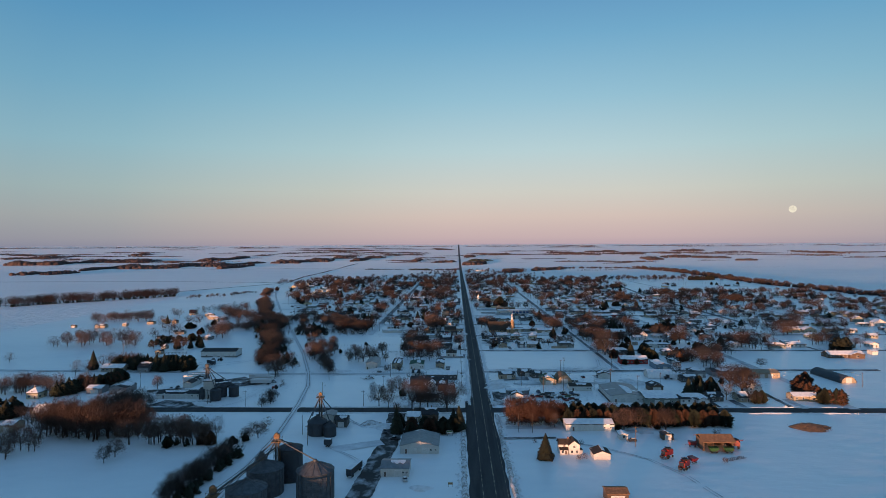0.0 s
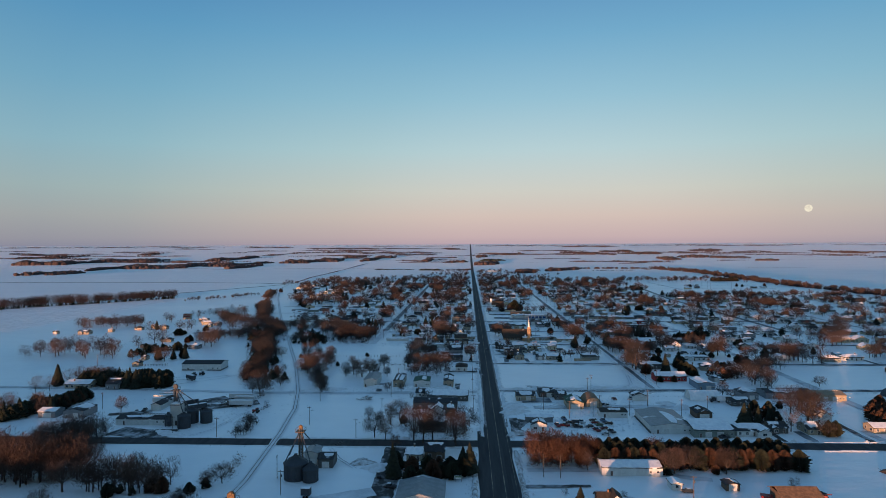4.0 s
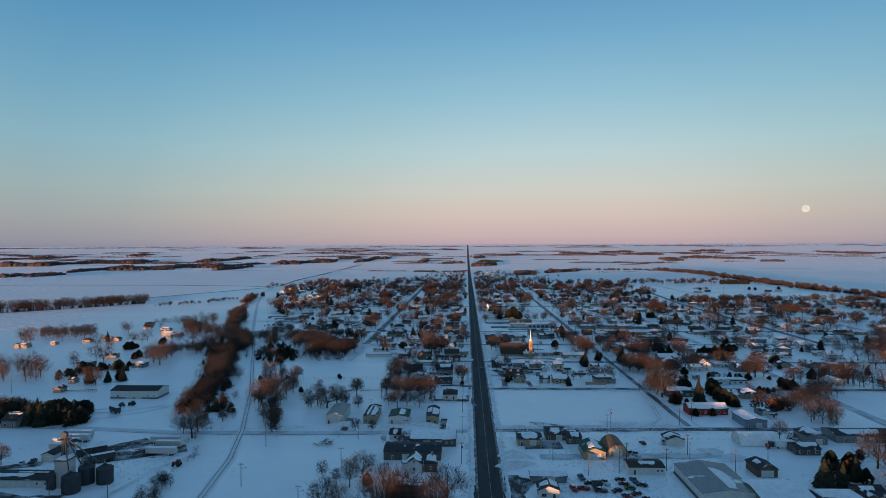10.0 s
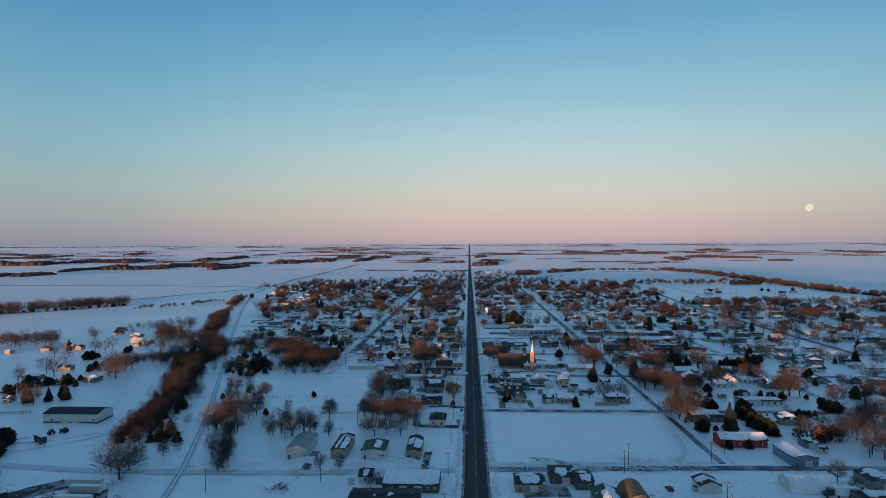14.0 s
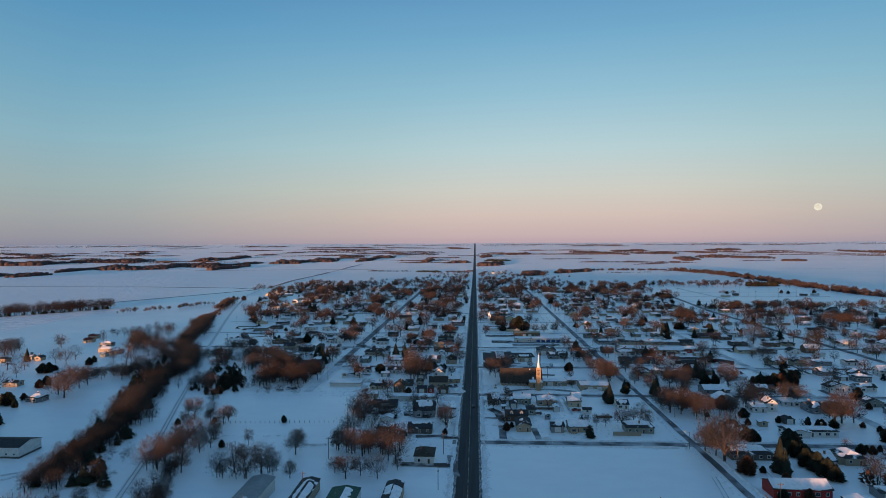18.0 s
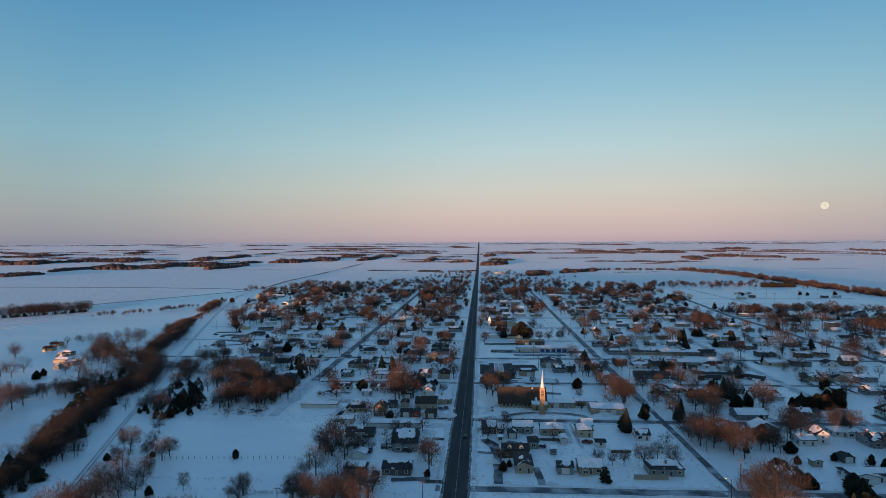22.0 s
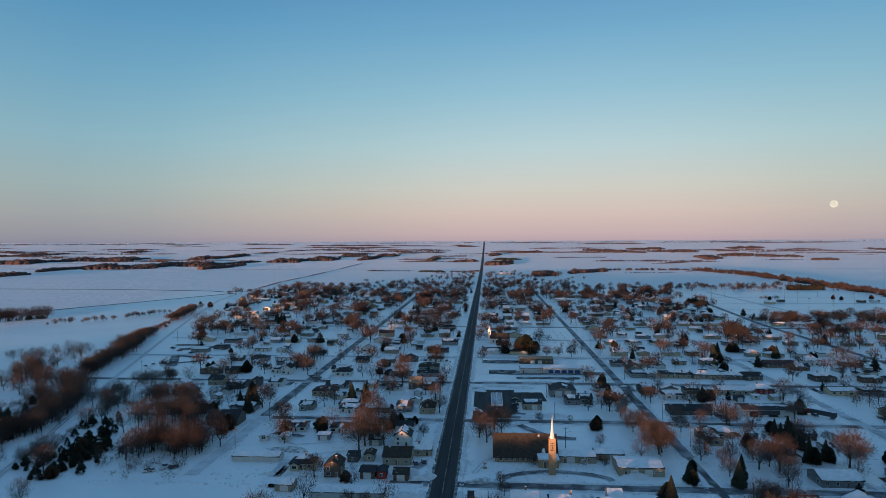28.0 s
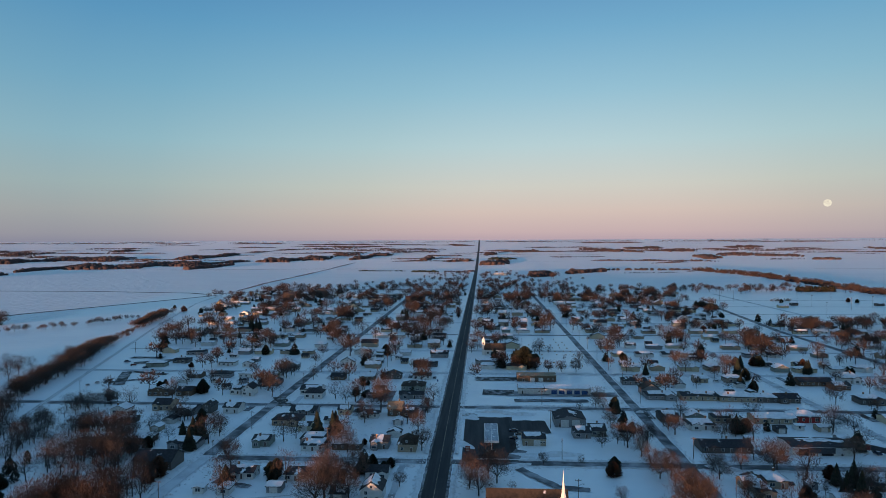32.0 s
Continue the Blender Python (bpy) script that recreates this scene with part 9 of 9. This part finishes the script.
    field = thing("fence", -120, 474, 0, 0.066, "row of thin fence posts across the open snow", "fence", size=PLAN)
    stake = mesh("post", *tube((0, 0, -0.3), (0, 0, 1.0), 0.09, 0.08, 5), M["wood"])
    for k in range(28):
        part("post", stake, field, (2.2 * k, 0.15 * math.sin(k * 2.1), 0))
    wf = thing("fence", 60, 463.8, 0, 0, "tan board fence beside a house", "fence", size=PLAN)
    board = mesh("board", *box(0.55, 0.08, 1.7, z=-0.1), M["t"])
    for k in range(20):
        part("board", board, wf, (0.58 * k, 0, 0))


def mound(x, y, a, b, h, mat, label, seed=0):
    rng = random.Random(seed)
    v, f, n, rings = [(0, 0, h)], [], 16, 5
    for j in range(1, rings + 1):
        t = j / rings
        for k in range(n):
            s = t * (1 + 0.22 * math.sin(3 * k * 6.28 / n + seed) + rng.uniform(-0.08, 0.08))
            v.append((a * s * math.cos(6.283 * k / n), b * s * math.sin(6.283 * k / n), h * (1 - t ** 1.5) * rng.uniform(0.75, 1.15) - (0.25 if j == rings else 0)))
    f += [(0, 1 + k, 1 + (k + 1) % n) for k in range(n)]
    for j in range(rings - 1):
        f += [(1 + j * n + k, 1 + (j + 1) * n + k, 1 + (j + 1) * n + (k + 1) % n, 1 + j * n + (k + 1) % n) for k in range(n)]
    ob = new("snow_mound" if mat != "brush" else "soil_mound", mesh("mound", v, f, M[mat], smooth=True))
    ob.location, ob.rotation_euler, ob.scale = (x * PLAN, y * PLAN, 0), (0, 0, rng.uniform(-0.5, 0.5)), (PLAN, PLAN, 1)
    return tagged(ob, label + (" beside the road" if mat != "brush" else ""), "mound", "snow mounds")


make_small_things()

# cedar shelter belt south of the cross road
def make_belt():
    rng = random.Random(21)
    for row, y in enumerate((266, 271.5, 277)):
        for k in range(25):
            x = 14 + k * 3.7 + rng.uniform(-1, 1)
            if x < 35:
                if k % 2 == row % 2:
                    tree("rusty", x, y + rng.uniform(-1.2, 1.2), rng.uniform(8.5, 11.0))
            else:
                tree("cedar", x, y + rng.uniform(-1.2, 1.2), rng.uniform(6.3, 7.8), 2 if row == 0 and k % 3 else rng.choice((0, 1, 3)))


make_belt()

# long roofs and the brick school at the north end of the town
building(-118, 1196, 38, 12, 4, "x", "P", "t", "warehouse", plain=True)
building(-116, 1222, 36, 12, 4, "x", "D", "w", "warehouse", plain=True)
building(-114, 1248, 34, 12, 4, "x", "P", "l", "warehouse", plain=True)
building(-72, 1172, 25, 16, 8, "x", "R", "q", "shop", plain=True, label="two-storey brick school with a red roof in evening light")
building(57, 1757, 32, 20, 7, "x", "S", "w", "warehouse", plain=True)
building(-30, 1600, 14, 12, 5, "x", "S", "w", "warehouse", plain=True)
# ball field sheds
building(366, 1112, 11, 8, 3.2, "x", "S", "y", "shed", plain=True)
building(391, 1138, 8, 7, 3.0, "x", "D", "k", "shed", plain=True)
building(488, 1135, 9, 7, 3.0, "x", "P", "k", "shed", plain=True)
building(505, 1136, 10, 7, 2.8, "x", "P", "w", "shed", plain=True)
trees("cedar", (476.6, 1180, 6), (483.4, 1173, 5), (391, 1172, 5), (528, 1184, 6))
wood("evergreen_stand", band([(492, 1335), (545, 1336)], 5, 1.2, 7, 9, 140), "round", "needle", "dark evergreen row behind the ball fields")
wood("evergreen_stand", band([(274, 1136), (281, 1086)], 5, 1.6, 5, 7, 141), "round", "needle", "dark evergreen hedge beside the street")
wood("brush", band([(386, 1188), (413, 1189)], 5, 1.0, 3, 5, 142), "bush", "brush", "brown hedge by the ball field", "brush")
light_post = mesh("post", *tube((0, 0, -0.3), (0, 0, 17.5), 0.16, 0.10, 6), M["wood"])
light_bank = mesh("lamp_bank", *joined(box(3.0, 0.15, 0.15, z=17.2), *[box(0.5, 0.35, 0.5, cx=-1.2 + 0.8 * k, z=16.7) for k in range(4)]), M["galv"])
for x, y in ((320.8, 1186), (338.5, 1186.5), (409.9, 1171), (402.8, 1123), (471.2, 1208), (431.7, 1095.5), (463.9, 1110.6), (378, 1046)):
    field_light = thing("floodlight_pole", x, y, 0, 0.4, "tall wooden floodlight pole of the ball field", "light pole", "ball field lights")
    part("post", light_post, field_light)
    part("lamp_bank", light_bank, field_light, label="row of unlit floodlights")

# long storage barn and small sheds beside the open lot
building(-70.2, 546.5, 17.8, 7.5, 2.3, "x", "S", "l", "pole_barn", plain=True)
building(-51.6, 521.5, 5.0, 6, 2.6, "x", "S", "y", "shed")

# ---- the rest of the town, block by block ----


def rail_x(y):
    for (x0, y0), (x1, y1) in zip(RAIL, RAIL[1:]):
        if y0 <= y <= y1:
            return x0 + (x1 - x0) * (y - y0) / (y1 - y0)
    return -500


OPEN = [(3, 370, 92, 456), (45, 752, 88, 905), (-150, 455, -52, 522), (120, 385, 420, 440), (8, 535, 60, 572), (-150, 500, -72, 600), (5, 604, 48, 668), (285, 962, 575, 1296), (12, 676, 86, 748), (22, 572, 84, 604)]


def free(x, y, w, d, gap=2.5):
    if any(x + w / 2 > a and x - w / 2 < c and y + d / 2 > b and y - d / 2 < e for a, b, c, e in OPEN):
        return False
    if x - w / 2 < rail_x(y) + 26:
        return False
    return all(abs(x - bx) > (w + bw) / 2 + gap or abs(y - by) > (d + bd) / 2 + gap for bx, by, bw, bd in BUILT)


def fill_town():
    rng = random.Random(77)
    xs = [-441, -353, -265, -176, -88, -1, 89, 177, 265, 353, 441, 530]
    far_houses, spots_a, spots_b, firs = [], [], [], []
    for x0, x1 in zip(xs, xs[1:]):
        for y0, y1 in zip(CROSS[2:], CROSS[3:] + [1275]):
            if x1 <= -88 and y0 < 525 or x0 > 430 and y0 > 900:
                continue
            near = y0 < 700 and x1 < 270
            edge = 8 if x0 == -1 or x1 == -1 else 5
            for side in (0, 1):
                for k in range(4):
                    if rng.random() < 0.12:
                        continue
                    w, d = rng.uniform(9, 16), rng.uniform(7, 9)
                    x = x0 + 12 + (x1 - x0 - 24) * (k + 0.5) / 4 + rng.uniform(-2, 2)
                    y = y0 + 15 + rng.uniform(-2, 3) if side == 0 else y1 - 15 + rng.uniform(-3, 2)
                    roof, wall = rng.choice("SSPPPPPDDBD" if near else "SSSSSSPPPD"), rng.choice("wwtgnbkgnwy" if near else "wwwytgnwyt")
                    if free(x, y, w / PLAN, d / PLAN):
                        if near or (y0 < 980 and abs(x) < 270):
                            building(x, y - d / 2 / PLAN, w / PLAN, d, rng.choice((2.6, 2.7, 2.8, 2.9, 3.0, 3.0, 3.0, 4.4)), rng.choice("xxxxy"), roof, wall, "house", plain=not near)
                        else:
                            far_houses.append((x, y, w, d, rng.choice((2.6, 2.8, 2.9, 4.2)), rng.choice("xxy"), roof, wall))
                            BUILT.append((x, y, w / PLAN, d / PLAN))
                    gx, gy = x + rng.uniform(-3, 3), y + (14 if side == 0 else -14)
                    if rng.random() < 0.5 and free(gx, gy, 5, 5):
                        if near:
                            building(gx, gy - 2.4, rng.uniform(3.6, 5.6), 6, 2.5, rng.choice("xy"), rng.choice("SSPD"), rng.choice("wwtgk"), rng.choice(("garage", "shed")))
                        else:
                            far_houses.append((gx, gy, 6, 6, 2.5, "x", rng.choice("SPD"), rng.choice("wtg")))
                            BUILT.append((gx, gy, 6, 6))
                    if near and rng.random() < 0.22 and free(x + w / 2 / PLAN + 2, y, 2, 5, 0.5):
                        vehicle(rng.choice(("car", "pickup")), rng.choice(("carred", "carblue", "cardark", "carwhite", "cardark")), x + w / 2 / PLAN + 2, y, rng.uniform(-0.2, 0.2))
            n = 11 if near else 18 if y0 < 820 else 30
            hubs = [(rng.uniform(x0 + edge + 6, x1 - edge - 3), rng.uniform(y0 + 9, y1 - 8), rng.uniform(0.75, 1.35)) for _ in range(5)]
            for _ in range(n):
                x, y, big = rng.uniform(x0 + edge + 3, x1 - edge), rng.uniform(y0 + 6, y1 - 5), 1.0
                if not near and rng.random() < 0.8:
                    x, y, big = rng.choice(hubs)
                    x, y = min(max(x + rng.gauss(0, 7), x0 + edge + 3), x1 - edge), min(max(y + rng.gauss(0, 6), y0 + 6), y1 - 5)
                if free(x, y, 1, 1, 0.6):
                    q = rng.random()
                    if q < 0.12:
                        firs.append((x, y, rng.uniform(4, 10)))
                    elif q < 0.65:
                        spots_a.append((x, y, rng.uniform(7, 13) * big))
                    else:
                        spots_b.append((x, y, rng.uniform(5, 11) * big))
    # the north edge of the town and the eastern quarter
    for _ in range(800):
        x, y = rng.uniform(-330, 560), rng.uniform(1180, 1470)
        if free(x, y, 1, 1, 0.6) and abs(x + 1) > 9 and (y < 1400 or abs(x) < 160):
            (spots_a if rng.random() < 0.6 else spots_b).append((x, y, rng.uniform(6, 12)))
    # both sides of the highway beyond the town, and the tree row south of the ball fields
    for _ in range(210):
        x, y = rng.gauss(0, 1) * (70 if rng.random() < 0.6 else 120), rng.uniform(1400, 1830)
        if abs(x) > 10 and free(x, y, 1, 1, 0.6) and not (y > 1560 and x < -110):
            (spots_a if rng.random() < 0.7 else spots_b).append((x, y, rng.uniform(6, 11)))
    for _ in range(48):
        x = rng.uniform(292, 410)
        (spots_a if rng.random() < 0.6 else spots_b).append((x, 936 + rng.gauss(0, 15) + (x - 300) * 0.12, rng.uniform(8, 13)))
    spots_a.extend([(163, 1652, 16), (169, 1660, 17), (160, 1662, 14)])
    for _ in range(260):
        x, y = rng.uniform(260, 560), rng.uniform(430, 900)
        if free(x, y, 1, 1, 0.6):
            (spots_a if rng.random() < 0.6 else spots_b).append((x, y, rng.uniform(6, 12)))
    for spots, mat, word in ((spots_a, "twig", "reddish-brown"), (spots_b, "twig2", "grey-brown")):
        wood("town_trees", [s for s in spots if s[1] < 690], "broad", mat, f"bare {word} trees between the houses")
        wood("town_trees", [s for s in spots if s[1] >= 690], "puff", mat, f"bare {word} trees of the far town")
    wood("town_evergreens", firs, "fir", "needle", "dark evergreens between the houses")
    # far houses, joined by surface
    walls, roofs, snows, panes = {}, {}, [], []
    for x, y, w, d, h, ridge, roof, wall in far_houses:
        W, D = (w, d) if ridge == "y" else (d, w)
        rise = W / 2 * 0.5

        x, y = x * PLAN, y * PLAN

        def put(piece):
            v, f = piece
            if ridge == "x":
                v = [(-b, a, c) for a, b, c in v]
            z0 = float(swell(np.float64(x), np.float64(y))) - 0.1
            return [(a + x, b + y, c + z0) for a, b, c in v], f
        walls.setdefault(wall, []).append(put(gable_walls(W, D, h, rise)))
        for s in (1, -1):
            roofs.setdefault(roof, []).append(put(slope_slab(W, D, h, rise, 0.4, s)))
            if roof in "SP" and rng.random() < (1 if roof == "S" else 0.7):
                c = 0.97 if roof == "S" else rng.uniform(0.4, 0.9)
                snows.append(put(slope_slab(W, D, h, rise, 0.4, s, 0.15, 0.02, 0.98, 0.0, 0.2, [c, min(1, c * 1.1), c * 0.9, c])))
        for k in range(3):
            panes.append(([(a + x - w / 3 + k * w / 3, b + y - d / 2 - 0.03, c + 1.0) for a, b, c in box(1.2, 0.1, 1.2)[0]], box(1, 1, 1)[1]))
    for key, pieces in walls.items():
        tagged(new("distant_house_walls", mesh("distant_house_walls", *joined(*pieces), M[key])), WALL_WORDS[key] + " walls of far town houses", "houses", kind="stuff")
    for key, pieces in roofs.items():
        tagged(new("distant_house_roofs", mesh("distant_house_roofs", *joined(*pieces), M["roof" + key])), "shingle roofs of far town houses", "roofs", kind="stuff")
    tagged(new("distant_roof_snow", mesh("distant_roof_snow", *joined(*snows), M["cap"])), "snow lying on far town roofs", "snow", kind="stuff")
    tagged(new("distant_windows", mesh("distant_windows", *joined(*panes), M["glass"])), "dark windows of far town houses", "windows", kind="stuff")


fill_town()


def make_driveways():
    """Shovelled drives from the houses to the nearest street."""
    rng = random.Random(19)
    for k, (x, y, w, d) in enumerate(list(BUILT)):
        if not (300 < y < 760 and -120 < x < 260) or w > 20 or w < 5 or rng.random() < 0.45:
            continue
        street = min(CROSS, key=lambda c: abs(c - y))
        if abs(street - y) > 34 or (street == 372 and x > 0):
            continue
        dx = x + (w / 2 + 2.2) * rng.choice((-1, 1))
        end = street + (3.2 if y > street else -3.2)
        if not free(dx, (y + end) / 2, 2.4, abs(y - end), 0.1) or abs(dx) < 9:
            continue
        strip("driveway", [(dx, end), (dx + rng.uniform(-0.6, 0.6), y)], rng.uniform(2.2, 3.6), M[rng.choice(("street", "packed", "gravel"))], "shovelled driveway with packed snow", "driveway", z=0.042, ragged=0.25, step=3, seed=k)
        for s in (-1, 1):
            if rng.random() < 0.7:
                mound(dx + s * 3.0, end + (2.0 if y > street else -2.0), rng.uniform(1.2, 2.4), rng.uniform(0.8, 1.6), rng.uniform(0.6, 1.4), "drift", "shovelled heap of snow", k)


make_driveways()


def make_clods():
    """Lumps thrown up by ploughs and shovels, and trodden crust round the yards."""
    rng = random.Random(23)
    v, f = [], []

    def lump(x, y, r, h):
        if abs(x - HWY) < 5.4 or (y < 300 and -9.0 < x < 6.0) or (6 < x < 46 and 600 < y < 662) or abs(y - 290) < 4.8:
            return
        i, a = len(v), rng.uniform(0, 6.28)
        x, y = x * PLAN, y * PLAN
        v.extend([(x + r * rng.uniform(0.6, 1.2) * math.cos(a + 1.2566 * k), y + r * rng.uniform(0.6, 1.2) * math.sin(a + 1.2566 * k), -0.15) for k in range(5)])
        v.append((x + rng.uniform(-0.3, 0.3) * r, y + rng.uniform(-0.3, 0.3) * r, h))
        f.extend([(i + k, i + (k + 1) % 5, i + 5) for k in range(5)])
    for _ in range(2600):
        y = rng.uniform(150, 800)
        side = rng.choice((-1, 1))
        lump((9.0 if y < 290 else 6.4) * side - (1.7 if y < 290 else 0) + rng.gauss(0, 0.8), y, rng.uniform(0.3, 0.9), rng.uniform(0.1, 0.55))
    for _ in range(3800):
        y0 = rng.choice(CROSS[:8])
        lump(rng.uniform(-120, 230), y0 + rng.choice((-1, 1)) * rng.uniform(2.8, 5.5), rng.uniform(0.3, 0.9), rng.uniform(0.1, 0.45))
    for _ in range(1500):
        x0 = rng.choice((-88, 89, 89, 177))
        lump(x0 + rng.choice((-1, 1)) * rng.uniform(2.6, 4.6), rng.uniform(390 if x0 == 89 else 540, 800), rng.uniform(0.3, 0.9), rng.uniform(0.1, 0.45))
    for x0, y0, sx, sy, n in ((42, 380, 45, 3.5, 900), (70, 388, 18, 5, 300), (55, 345, 30, 14, 900), (40, 318, 25, 10, 500), (-140, 335, 30, 25, 700), (-45, 382, 30, 6, 400), (30, 545, 25, 8, 300), (-45, 540, 25, 20, 500), (-30, 620, 30, 40, 500), (50, 480, 30, 15, 400)):
        for _ in range(n):
            lump(x0 + rng.gauss(0, 0.6) * sx, y0 + rng.gauss(0, 0.6) * sy, rng.uniform(0.25, 0.8), rng.uniform(0.08, 0.4))
    ob = new("snow_clods", mesh("snow_clods", v, f, M["drift"]))
    tagged(ob, "lumps of ploughed and trodden snow along streets", "snow", kind="stuff")


make_clods()


def make_tracks():
    """Wheel tracks and trodden paths through the snow."""
    for k, pts in enumerate((((30, 245), (45, 236), (58, 224), (66, 208), (70, 190)), ((-190, 385), (-175, 392), (-160, 405), (-150, 420)), ((-186, 400), (-172, 404), (-158, 414)), ((-205, 385), (-196, 400), (-182, 410)),
                             ((-62, 292), (-66, 284), (-60, 272), (-52, 262)), ((-40, 210), (-52, 226), (-64, 238)), ((-168, 296), (-160, 305), (-150, 303)), ((-128, 296), (-122, 305), (-118, 330), (-110, 345)),
                             ((70, 384), (80, 395), (84, 420)), ((100, 400), (104, 430), (100, 448)), ((20, 560), (14, 552), (10, 540)), ((-60, 545), (-52, 555), (-40, 560)), ((-75, 575), (-62, 566), (-46, 570)))):
        for off in (-0.7, 0.7):
            strip("wheel_track", [(x + off, y) for x, y in pts], 0.32, M["packed"], "wheel track pressed into the snow", "track", z=0.03, ragged=0.12, step=2, kind="stuff", seed=k)


make_tracks()

# board fence, deck and heaps in the same block
board = mesh("board", *box(1.55, 0.06, 1.4, z=-0.15), M["wood"])
for x0, y0, count_b, label in ((31.2, 502.7, 7, "weathered board fence round the back yard"), (57.6, 489.5, 6, "dark timber fence standing in the snow")):
    fence = thing("fence", x0, y0, 0, 0, label, "fence")
    for k in range(count_b):
        part("board", board, fence, (0.8 + 1.6 * k, 0.02 * (k % 2), 0))
for x, y, a, b, h in ((-4.9, 535.6, 2.6, 2.2, 2.0), (-9.0, 534.2, 3.4, 2.0, 1.9), (-6.0, 549.5, 1.8, 3.0, 1.5), (6.3, 516.0, 2.2, 4.0, 1.3), (13.0, 477.5, 3.0, 2.2, 1.5), (44.2, 516.5, 1.2, 3.0, 0.9)):
    mound(x, y, a, b, h, "drift", "shovelled heap of snow", int(abs(x * 10)))
vehicle("car", "cardark", 32.0, 494.4, 1.3)
vehicle("car", "carblue", -11.2, 547.5, 0.3)
vehicle("car", "cardark", -8.4, 549.0, 0.2)
vehicle("pickup", "carred", 50.6, 500.6, 1.5)
# old cars left on the lots and in the yards
vehicle("car", "carblue", -49.3, 485.5, 1.39)
vehicle("car", "cardark", -47.8, 493.4, 0.61)
vehicle("car", "cardark", -38.3, 502.9, -0.76)
vehicle("car", "carwhite", -27.0, 489.8, 0.43)
vehicle("pickup", "carwhite", -24.8, 497.9, -0.14)
vehicle("pickup", "cardark", -20.0, 486.9, 1.19)
vehicle("pickup", "cardark", -34.1, 486.2, -0.04)
vehicle("car", "carwhite", -105.3, 535.4, 0.31)
vehicle("car", "carwhite", -103.5, 535.5, 1.01)
vehicle("pickup", "carwhite", -100.3, 538.3, -0.09)
vehicle("car", "carblue", -97.2, 538.8, -0.80)
vehicle("car", "carwhite", -206.4, 709.3, 0.83)
vehicle("car", "carwhite", -204.5, 715.0, 0.97)
vehicle("pickup", "carblue", -200.7, 719.6, -0.34)
vehicle("pickup", "carblue", -222.6, 774.7, 1.39)
vehicle("car", "carred", -212.3, 764.3, -0.85)
vehicle("car", "carblue", -199.8, 756.6, -0.24)
vehicle("pickup", "carwhite", -190.1, 747.4, 0.25)
vehicle("pickup", "cardark", -179.0, 739.9, 0.51)

# shelter belt south of the elevator, which shades the yards behind it
wood("shelter_belt", band([(-760, -60), (-150, -60)], 14, 1.0, 13, 15, 40), "clump", "twig2", "shelter belt of bare trees south of the elevator")
wood("shelter_belt", band([(-800, 215), (-340, 125)], 10, 1.0, 11, 13, 41), "clump", "twig2", "shelter belt of bare trees southwest of the farm")
wood("shelter_belt", band([(-420, -400), (120, -400)], 14, 0.9, 17, 19.5, 42), "clump", "twig2", "shelter belt of bare trees far south of the town")
wood("shelter_belt", band([(-366, -62), (-296, -62)], 10, 0.6, 19, 21, 44), "clump", "twig2", "shelter belt of bare trees south of the elevator")
wood("shelter_belt", band([(-296, -62), (-202, -62)], 10, 0.6, 22.5, 24, 43), "clump", "twig2", "tall shelter belt of bare trees south of the elevator")
